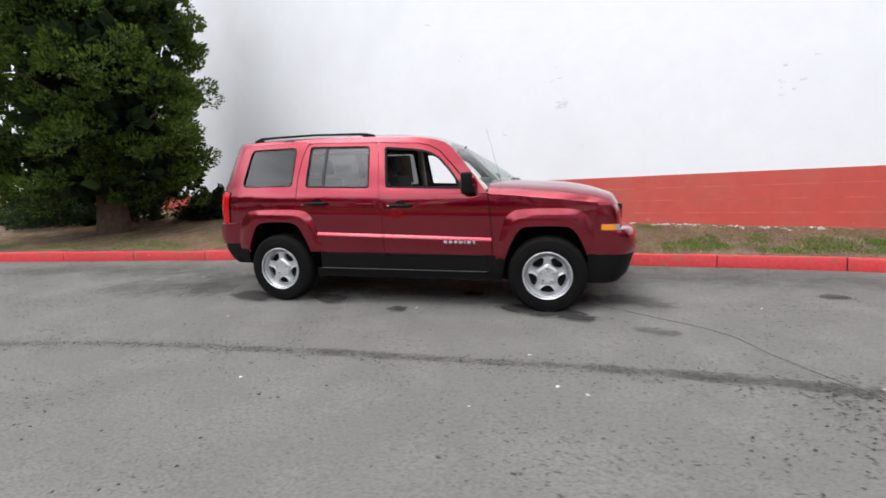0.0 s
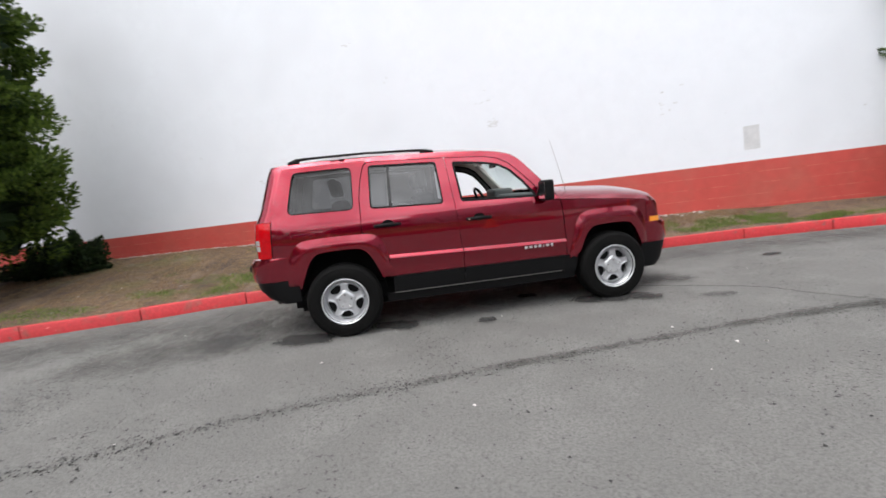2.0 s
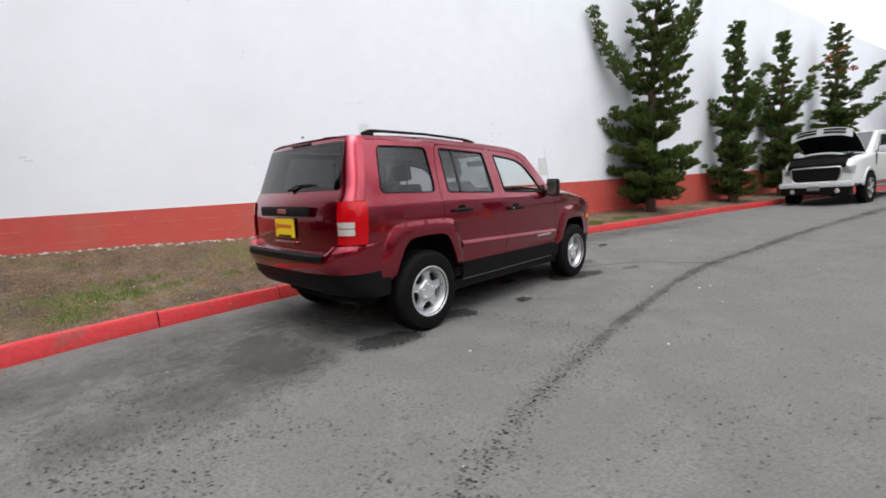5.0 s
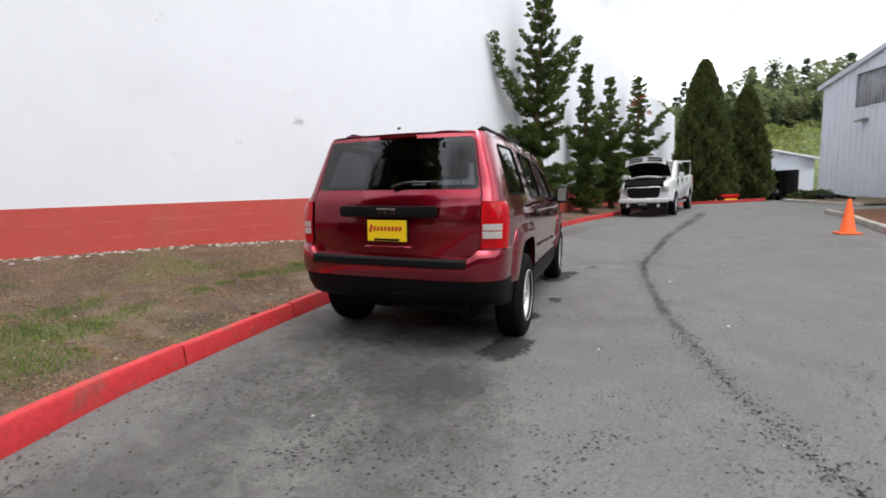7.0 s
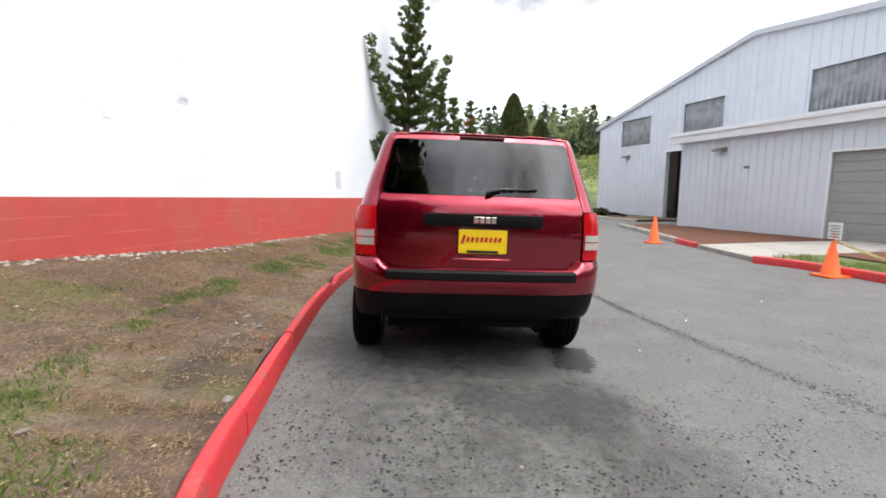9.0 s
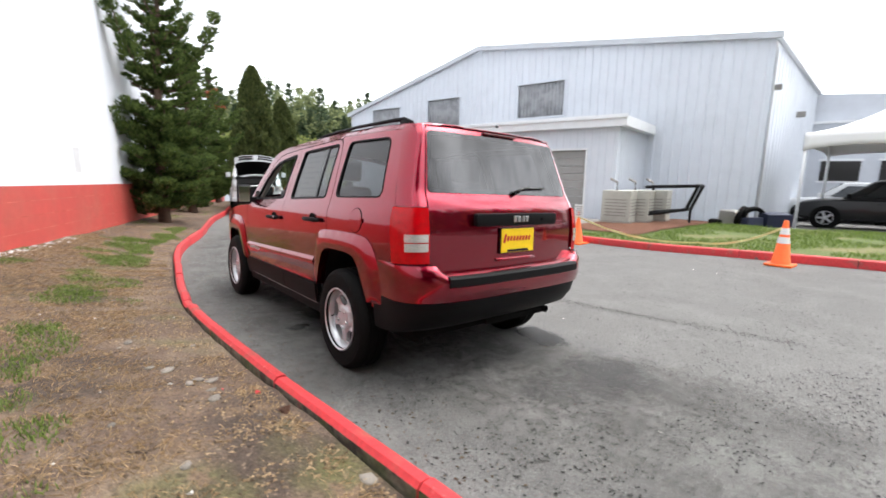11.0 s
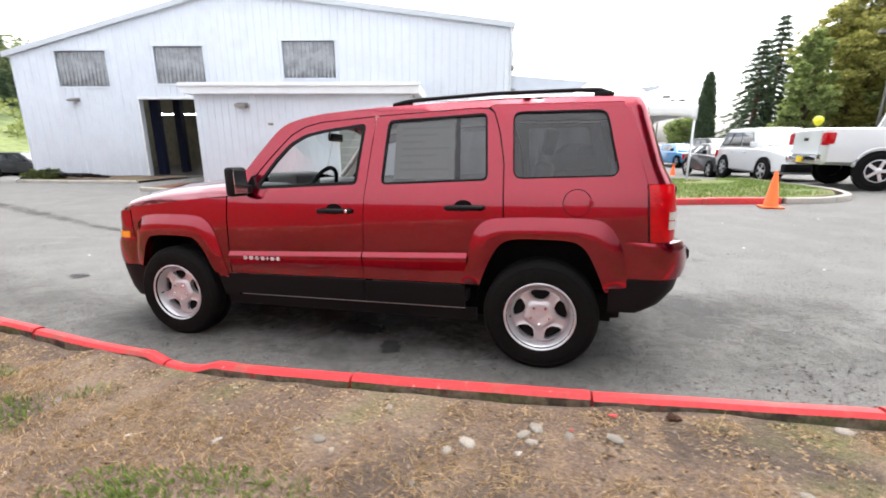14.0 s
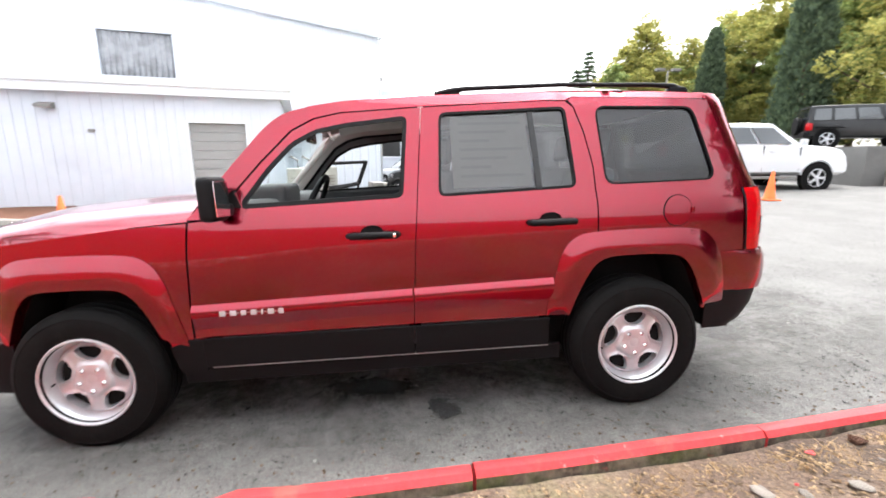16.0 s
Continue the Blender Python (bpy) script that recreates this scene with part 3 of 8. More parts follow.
part("camera_box", box(-0.28, -0.02, -0.75, -0.55, 4.25, 4.42, 0.03), M["lamp_box"], workshop)
part("conduit", box(8.15, 8.3, AY, AY + 0.06, 1.95, 2.03, 0.01), M["lamp_box"], annex)

# patch and marks on the long wall
M["scuff"] = shade("faint_wall_scuff", (0.66, 0.67, 0.685), 0.7, grain=(9, 0.1))
M["patch"] = shade("grey_wall_patch", (0.60, 0.605, 0.615), 0.7, grain=(9, 0.1))


def wall_mark(x, z, w, h, mat):
    y = wall_y(x)
    m = Matrix(((WU[0], WN[0], 0, x), (WU[1], WN[1], 0, y), (0, 0, 1, z), (0, 0, 0, 1)))
    return part("wall_patch", box(-w / 2, w / 2, -0.004, 0.0, -h / 2, h / 2, m=m), mat, long_wall)


wall_mark(5.9, 1.55, 0.26, 0.42, M["patch"])
rnd = random.Random(8)
for x, z, n, r in ((1.56, 2.51, 26, 0.055), (1.37, 3.0, 5, 0.09), (-1.0, 4.48, 5, 0.06), (4.5, 2.48, 5, 0.16), (4.6, 2.28, 3, 0.06), (0.41, 2.24, 4, 0.12), (-0.4, 3.7, 3, 0.05), (-3.18, 2.1, 3, 0.05)):
    for k in range(n):
        wall_mark(x + rnd.gauss(0, r), z + rnd.gauss(0, r * 0.8), rnd.uniform(0.02, 0.08), rnd.uniform(0.008, 0.03), M["scuff"])

# side wing, farther back
wing = empty("side_wing", label="low grey flat-roofed building wing with small windows", category="building")
M["wing"] = shade("pale_grey_wall", (0.52, 0.55, 0.60), 0.6, grain=(3, 0.04), spots=[((0.46, 0.48, 0.52), 0.6, 0.5, 0.8)])
WM = Matrix.Translation((2.0, -27.0, 0)) @ Matrix.Rotation(radians(12), 4, "Z")
wing.matrix_world = WM
part("wall", box(-7, 3, -6, 0, -1.2, 4.2), M["wing"], wing)
part("upper_wall", prism([(-7, 4.2), (3, 4.2), (3, 6.0), (-7, 5.2)], -6, -0.5), M["wing"], wing)
part("coping", box(-7.1, 3.1, -6.1, 0.1, 4.2, 4.32), M["trim"], wing)
for k in range(4):
    w = part("window", box(-6.6 + k * 2.2, -5.1 + k * 2.2, 0.0, 0.03, 1.35, 2.35), M["gloss_black"] if "gloss_black" in M else M["dark"], wing)
    part("window_frame", box(-6.7 + k * 2.2, -5.0 + k * 2.2, 0.0, 0.05, 2.35, 2.45), M["trim"], w)
    part("window_sill", box(-6.7 + k * 2.2, -5.0 + k * 2.2, 0.0, 0.06, 1.27, 1.35), M["trim"], w)
part("chimney", box(-7.6, -7.0, -3, -2, 3.0, 6.0), M["wing"], wing)
part("canopy", prism([(-9.6, 4.75), (-7.6, 4.3), (-7.6, 4.7), (-9.6, 4.95)], -3, 0.5), M["wing"], wing)

# garage shed at the far end
shed = empty("garage_shed", Matrix.Translation((38.0, -16.7, -1.25)) @ Matrix.Rotation(radians(-6), 4, "Z"), label="small white gabled garage with an open dark door", category="building")
for a in ((0, 0.9), (4.6, 11)):
    part("wall", box(0, 0.2, a[0], a[1], -0.3, 3.3), M["siding"], shed)
part("gable", prism([(0.0, 2.5), (11, 2.5), (11, 3.3), (5.5, 4.9), (0, 3.3)], -0.2, 0.0, m=Matrix.Rotation(math.pi / 2, 4, "Z")), M["siding"], shed)
# back wall and side sheet coloured dark for the shade inside the garage
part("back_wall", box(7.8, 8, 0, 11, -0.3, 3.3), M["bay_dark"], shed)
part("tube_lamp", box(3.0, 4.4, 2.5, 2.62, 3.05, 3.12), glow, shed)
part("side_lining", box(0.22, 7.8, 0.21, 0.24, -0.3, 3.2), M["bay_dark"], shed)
part("shelf", box(6.9, 7.7, 1.0, 4.4, 1.45, 1.52), M["wing"], shed)
for a in ((0.82, 0.9), (4.6, 4.68)):
    part("door_frame", box(-0.03, 0.0, a[0], a[1], -0.3, 2.5, 0.005), M["trim"], shed)
part("side_wall", box(0.2, 8, 0, 0.2, -0.3, 3.3), M["siding"], shed)
part("roof", prism([(-0.3, 3.2), (5.5, 4.9), (11.3, 3.2), (11.3, 3.34), (5.5, 5.06), (-0.3, 3.34)], -8, 0.3, m=Matrix.Rotation(math.pi / 2, 4, "Z")), M["trim"], shed)


# ---- the red SUV ----
from mathutils.geometry import delaunay_2d_cdt


def inside(p, poly):
    hit = False
    for (x0, y0), (x1, y1) in zip(poly, poly[1:] + poly[:1]):
        if (y0 > p[1]) != (y1 > p[1]) and p[0] < (x1 - x0) * (p[1] - y0) / (y1 - y0) + x0:
            hit = not hit
    return hit


def rounded(poly, r, n=4):
    """The polygon with its corners rounded."""
    out = []
    k = len(poly)
    for i in range(k):
        a, b, c = Vector(poly[i - 1]), Vector(poly[i]), Vector(poly[(i + 1) % k])
        u, v = (a - b), (c - b)
        d = min(r, u.length * 0.45, v.length * 0.45)
        s, e = b + u.normalized() * d, b + v.normalized() * d
        for j in range(n + 1):
            t = j / n
            q = s * (1 - t) ** 2 + b * 2 * t * (1 - t) + e * t * t
            out.append((q.x, q.y))
    return out


def shrunk(poly, d):
    """The polygon drawn in by d (grown for minus d)."""
    k = len(poly)
    area = sum(poly[i][0] * poly[(i + 1) % k][1] - poly[(i + 1) % k][0] * poly[i][1] for i in range(k))
    sgn = 1 if area > 0 else -1
    out = []
    for i in range(k):
        a, b, c = Vector(poly[i - 1]), Vector(poly[i]), Vector(poly[(i + 1) % k])
        u, v = (b - a).normalized(), (c - b).normalized()
        nn = Vector((-u.y, u.x)) + Vector((-v.y, v.x))
        if nn.length < 1e-4:
            out.append((b.x, b.y))
            continue
        nn.normalize()
        q = b + nn * sgn * d / max(0.5, nn.dot(Vector((-u.y, u.x))))
        out.append((q.x, q.y))
    return out


def dense(poly, step):
    out = []
    for a, b in zip(poly, poly[1:] + poly[:1]):
        n = max(1, int(math.hypot(b[0] - a[0], b[1] - a[1]) / step + 0.5))
        out += [(lerp(a[0], b[0], i / n), lerp(a[1], b[1], i / n)) for i in range(n)]
    return out


def skin(outline, surface, holes=(), step=0.05, fold=Vector((0, 0, 0))):
    """A sheet-metal skin: a flat outline with holes, laid on surface(u, v), its edges turned in by fold."""
    loops = [dense(outline, step)] + [dense(h, step) for h in holes]
    verts, edges = [], []
    for lp in loops:
        b = len(verts)
        verts += [Vector(p) for p in lp]
        edges += [(b + i, b + (i + 1) % len(lp)) for i in range(len(lp))]
    us, vs = [p[0] for p in outline], [p[1] for p in outline]
    rim = np.array([[v.x, v.y] for v in verts])
    nx, ny = int((max(us) - min(us)) / step) + 1, int((max(vs) - min(vs)) / step) + 1
    for i in range(nx + 1):
        for j in range(ny + 1):
            p = (min(us) + (i + 0.5 * (j % 2)) * step, min(vs) + j * step)
            if inside(p, loops[0]) and not any(inside(p, h) for h in loops[1:]) and np.min(np.hypot(rim[:, 0] - p[0], rim[:, 1] - p[1])) > 0.5 * step:
                verts.append(Vector(p))
    res = delaunay_2d_cdt(verts, edges, [], 0, 1e-5)
    bm = bmesh.new()
    vv = [bm.verts.new(surface(v.x, v.y)) for v in res[0]]
    for f in res[2]:
        c = sum((res[0][i] for i in f), Vector((0, 0))) / len(f)
        if inside(c, loops[0]) and not any(inside(c, h) for h in loops[1:]):
            bm.faces.new([vv[i] for i in f])
    for v in [v for v in bm.verts if not v.link_faces]:
        bm.verts.remove(v)
    if fold.length:
        bm.normal_update()
        if sum((f.normal for f in bm.faces), Vector((0, 0, 0))).dot(fold) > 0:
            bmesh.ops.reverse_faces(bm, faces=bm.faces[:])
        rim_edges = [e for e in bm.edges if len(e.link_faces) == 1]
        ext = bmesh.ops.extrude_edge_only(bm, edges=rim_edges)
        bmesh.ops.translate(bm, vec=fold, verts=[g for g in ext["geom"] if isinstance(g, bmesh.types.BMVert)])
    return bm


def grid_sheet(f, nu, nv, out=(0, 0, 1)):
    bm = bmesh.new()
    rows = [[bm.verts.new(f(i / nu, j / nv)) for j in range(nv + 1)] for i in range(nu + 1)]
    for i in range(nu):
        for j in range(nv):
            bm.faces.new((rows[i][j], rows[i + 1][j], rows[i + 1][j + 1], rows[i][j + 1]))
    bm.normal_update()
    if sum((f.normal for f in bm.faces), Vector((0, 0, 0))).dot(Vector(out)) < 0:
        bmesh.ops.reverse_faces(bm, faces=bm.faces[:])
    return bm


def thick(bm, t):
    bmesh.ops.recalc_face_normals(bm, faces=bm.faces[:])
    bmesh.ops.solidify(bm, geom=bm.faces[:], thickness=t)
    return bm


SZ = (0.15, 0.30, 0.42, 0.52, 0.64, 0.69, 0.80, 0.95, 1.04, 1.085, 1.12, 1.17, 1.30, 1.50, 1.57, 1.61, 1.65)
SY = (0.78, 0.81, 0.828, 0.836, 0.843, 0.8455, 0.849, 0.851, 0.847, 0.838, 0.818, 0.805, 0.765, 0.695, 0.672, 0.650, 0.60)
PX = (-2.2, -2.0, -1.85, -1.5, -1.0, 0.9, 1.3, 1.6, 1.75, 1.9, 2.1)
PY = (-0.10, -0.05, -0.022, -0.004, 0, 0, -0.006, -0.03, -0.055, -0.10, -0.2)


def eased(xs, ys, lo, hi, reach):
    """A table of the broken line, its corners rounded over the reach."""
    t = np.linspace(lo, hi, 801)
    k = np.hanning(int(reach / (hi - lo) * 800) | 1)
    pad = len(k) // 2
    return t, np.convolve(np.pad(np.interp(t, xs, ys), pad, mode="edge"), k / k.sum(), "valid")


SIDE_Z, SIDE_Y = eased(SZ, SY, 0.1, 1.7, 0.09)
PLAN_X, PLAN_Y = eased(PX, PY, -2.3, 2.2, 0.45)


def half_width(x, z):
    return interp(z, SIDE_Z, SIDE_Y) + interp(x, PLAN_X, PLAN_Y)


def on_side(s, off=0.0):
    return lambda x, z: Vector((x, s * (half_width(x, z) + off), z))


ARCH_R = [(-0.925, 0.40), (-0.945, 0.50), (-0.999, 0.648), (-1.06, 0.76), (-1.11, 0.80), (-1.183, 0.816), (-1.48, 0.812), (-1.55, 0.775), (-1.60, 0.70), (-1.682, 0.50), (-1.71, 0.40)]
ARCH_F = [(0.925, 0.40), (0.955, 0.50), (1.03, 0.683), (1.08, 0.745), (1.138, 0.775), (1.478, 0.775), (1.54, 0.735), (1.591, 0.652), (1.655, 0.50), (1.68, 0.40)]
FLARE_R = [(-0.84, 0.52), (-0.87, 0.66), (-0.91, 0.83), (-0.965, 0.905), (-1.06, 0.937), (-1.60, 0.937), (-1.69, 0.895), (-1.755, 0.79), (-1.80, 0.62), (-1.80, 0.53)]
FLARE_F = [(0.86, 0.47), (0.90, 0.64), (0.935, 0.80), (0.985, 0.885), (1.075, 0.925), (1.52, 0.925), (1.62, 0.885), (1.68, 0.80), (1.73, 0.62), (1.735, 0.52)]


def rounder(line):
    """The open line with its corners cut twice."""
    for _ in range(2):
        mid = [q for a, b in zip(line, line[1:]) for q in ((0.75 * a[0] + 0.25 * b[0], 0.75 * a[1] + 0.25 * b[1]), (0.25 * a[0] + 0.75 * b[0], 0.25 * a[1] + 0.75 * b[1]))]
        line = [line[0]] + mid[1:-1] + [line[-1]]
    return line


ARCH_R, ARCH_F, FLARE_R, FLARE_F = (rounder(c) for c in (ARCH_R, ARCH_F, FLARE_R, FLARE_F))
PILLAR = [(0.62, 1.15), (0.48, 1.31), (0.345, 1.45), (0.24, 1.505), (0.12, 1.53)]
ROOF_X, ROOF_Z = (-1.9, -1.78, -1.4, -1.02, -0.27, 0.1, 0.25, 0.36, 0.435), (1.590, 1.606, 1.623, 1.629, 1.611, 1.590, 1.569, 1.541, 1.500)


def roof_edge(x):
    return interp(x, ROOF_X, ROOF_Z)


def gate_x(y, z):
    """The tail's surface: tailgate and rear glass."""
    base = interp(z, (0.40, 0.70, 0.98, 1.13, 1.17, 1.21, 1.56, 1.60, 1.63), (-2.08, -2.095, -2.095, -2.075, -2.05, -2.03, -1.915, -1.895, -1.86))
    return base + 0.12 * y * y


def gate_half(z):
    return interp(z, (0.6, 1.13, 1.18, 1.57, 1.62), (0.672, 0.672, 0.665, 0.585, 0.56))


def corner_x(z):
    """Where the side turns into the rear corner."""
    return interp(z, (0.6, 0.8, 1.12, 1.16, 1.58, 1.62), (-1.90, -1.90, -1.875, -1.865, -1.745, -1.72))


def rear_corner(s, z0, z1, off=0.0, u0=0.0, u1=1.0, nu=10, nv=14):
    def f(i, j):
        z, t = lerp(z0, z1, j), lerp(u0, u1, i)
        xa = corner_x(z)
        a = Vector((xa, half_width(xa, z)))
        yb = gate_half(z)
        b = Vector((gate_x(yb, z), yb))
        c = Vector((b.x + 0.012, a.y - 0.012))
        q = a * (1 - t) ** 2 + c * 2 * t * (1 - t) + b * t * t
        d = ((c - a) * (1 - t) + (b - c) * t).normalized()
        q += Vector((d.y, -d.x)) * off
        return Vector((q.x, s * q.y, z))
    return grid_sheet(f, nu, nv, (-1, s, 0))


def bumper_loop(front, zs, xs, x_side, power=3.2, n=28, lift=None):
    """A bumper skin: for each height its foremost x; the plan is a soft-cornered curve."""
    def f(i, j):
        k = j * (len(zs) - 1)
        a = min(int(k), len(zs) - 2)
        z, xf = lerp(zs[a], zs[a + 1], k - a), lerp(xs[a], xs[a + 1], k - a)
        th = math.pi * (i - 0.5)
        w = half_width(x_side, z) + (0.004 if front else 0.002)
        cx, cy = abs(math.cos(th)) ** (2 / power), abs(math.sin(th)) ** (2 / power) * math.copysign(1, th)
        return Vector((x_side + (xf - x_side) * cx, w * cy, lift(w * cy, z) if lift else z))
    return grid_sheet(f, n * 2, (len(zs) - 1) * 2, (1 if front else -1, 0, 0))


def wheel(parent, x, s):
    """A tyre on a five-spoke silver rim; local z is the axle, outwards."""
    m = Matrix.Translation((x, s * 0.765, 0.342)) @ Matrix.Rotation(-s * math.pi / 2, 4, "X")
    w = empty("wheel")
    w.parent = parent
    w.matrix_local = m
    tread = []
    half = 0.102
    prof = [(0.195, -half + 0.012), (0.214, -half), (0.275, -half - 0.006), (0.315, -half + 0.004), (0.332, -half + 0.02), (0.338, -half + 0.03)]
    for g in (-0.048, 0.0, 0.048):
        tread += [(0.342, g - 0.008), (0.334, g - 0.006), (0.334, g + 0.006), (0.342, g + 0.008)]
    prof += tread + [(0.338, half - 0.03), (0.332, half - 0.02), (0.315, half - 0.004), (0.302, half + 0.003), (0.298, half + 0.001), (0.275, half + 0.006), (0.232, half + 0.005), (0.214, half), (0.202, half - 0.008), (0.195, half - 0.012)]
    tyre = lathe(prof, 56)
    part("tyre", tyre, M["rubber"], w, smooth=30)
    rim = lathe([(0.204, -0.09), (0.18, -0.085), (0.172, 0.0), (0.178, 0.030), (0.186, 0.042), (0.193, 0.050), (0.197, 0.066), (0.203, 0.078), (0.211, 0.085), (0.219, 0.094), (0.223, 0.101), (0.222, 0.107), (0.216, 0.109), (0.208, 0.103)], 64)
    near_hub = Matrix.Diagonal((0.95, 0.95, 1, 1))
    rim.transform(near_hub)
    part("rim", rim, M["alloy"], w, smooth=40)
    slots = []
    for k in range(5):
        mid = 2 * math.pi * (k + 0.75) / 5
        slots.append(rounded([(r * math.cos(mid + a), r * math.sin(mid + a)) for r, a in ((0.101, -0.22), (0.101, 0.22), (0.138, 0.40), (0.163, 0.41), (0.172, 0.22), (0.172, -0.22), (0.163, -0.41), (0.138, -0.40))], 0.013, 3))
    edge = np.array([p for q in slots for p in dense(q, 0.004)])

    def face(x, y):
        """Raised five-sided hub, flat spokes, rolled lips round the slots and a sunk outer ring."""
        r, a = math.hypot(x, y), math.atan2(y, x)
        hub = 0.083 + 0.006 * math.cos(5 * (a - math.pi / 10))
        h = 0.050 + 0.017 * min(1, max(0, (hub + 0.010 - r) / 0.013)) - 0.004 * max(0, 1 - r / 0.032)
        h += interp(r, (0.0, 0.165, 0.172, 0.180, 0.192), (0, 0.006, 0.004, -0.006, -0.022))
        gap = float(np.min(np.hypot(edge[:, 0] - x, edge[:, 1] - y)))
        return Vector((x, y, h + 0.010 * max(0, 1 - abs(gap - 0.003) / 0.008) * (0.09 < r < 0.178)))
    disc = skin([(0.193 * math.cos(2 * math.pi * j / 72), 0.193 * math.sin(2 * math.pi * j / 72)) for j in range(72)], face, slots, 0.0085, Vector((0, 0, -0.028)))
    disc.transform(near_hub)
    part("wheel_face", disc, M["alloy"], w, smooth=50)
    part("hub_cap", lathe([(0.0, 0.068), (0.018, 0.068), (0.025, 0.0665), (0.028, 0.055)], 20), M["alloy"], w, smooth=40)
    for k in range(5):
        a = 2 * math.pi * (k + 0.25) / 5
        # flat dark ring paints the shadow round each lug nut
        part("lug_seat", lathe([(0.008, 0.0676), (0.0165, 0.0676), (0.0178, 0.0668)], 14, m=Matrix.Translation((0.057 * math.cos(a), 0.057 * math.sin(a), 0))), M["dark"], w)
        part("lug_nut", lathe([(0.0, 0.084), (0.006, 0.083), (0.0105, 0.078), (0.0118, 0.05)], 6, m=Matrix.Translation((0.057 * math.cos(a), 0.057 * math.sin(a), 0))), M["chrome"], w)
    part("valve", tube([(0.177, 0.02, 0.05), (0.174, 0.02, 0.075)], 0.004, 6), M["dark"], w)
    part("brake_drum", lathe([(0.0, 0.03), (0.15, 0.03), (0.160, 0.02), (0.160, -0.05)], 24), M["dark"], w)
    return w


def bars(parent, name, mat, m, widths, height, gap, depth=0.004):
    """Small raised bars in a row under one backing strip, for lettering."""
    x = 0.0
    root = part(name, box(0, sum(widths) + gap * (len(widths) - 1), -0.001, 0, height * 0.45, height * 0.55), mat, parent)
    root.matrix_local = m
    for k in widths:
        part("letter_bar", box(x, x + k, -depth, 0, 0, height, 0.001, segments=1), mat, root)
        x += k + gap
    return root


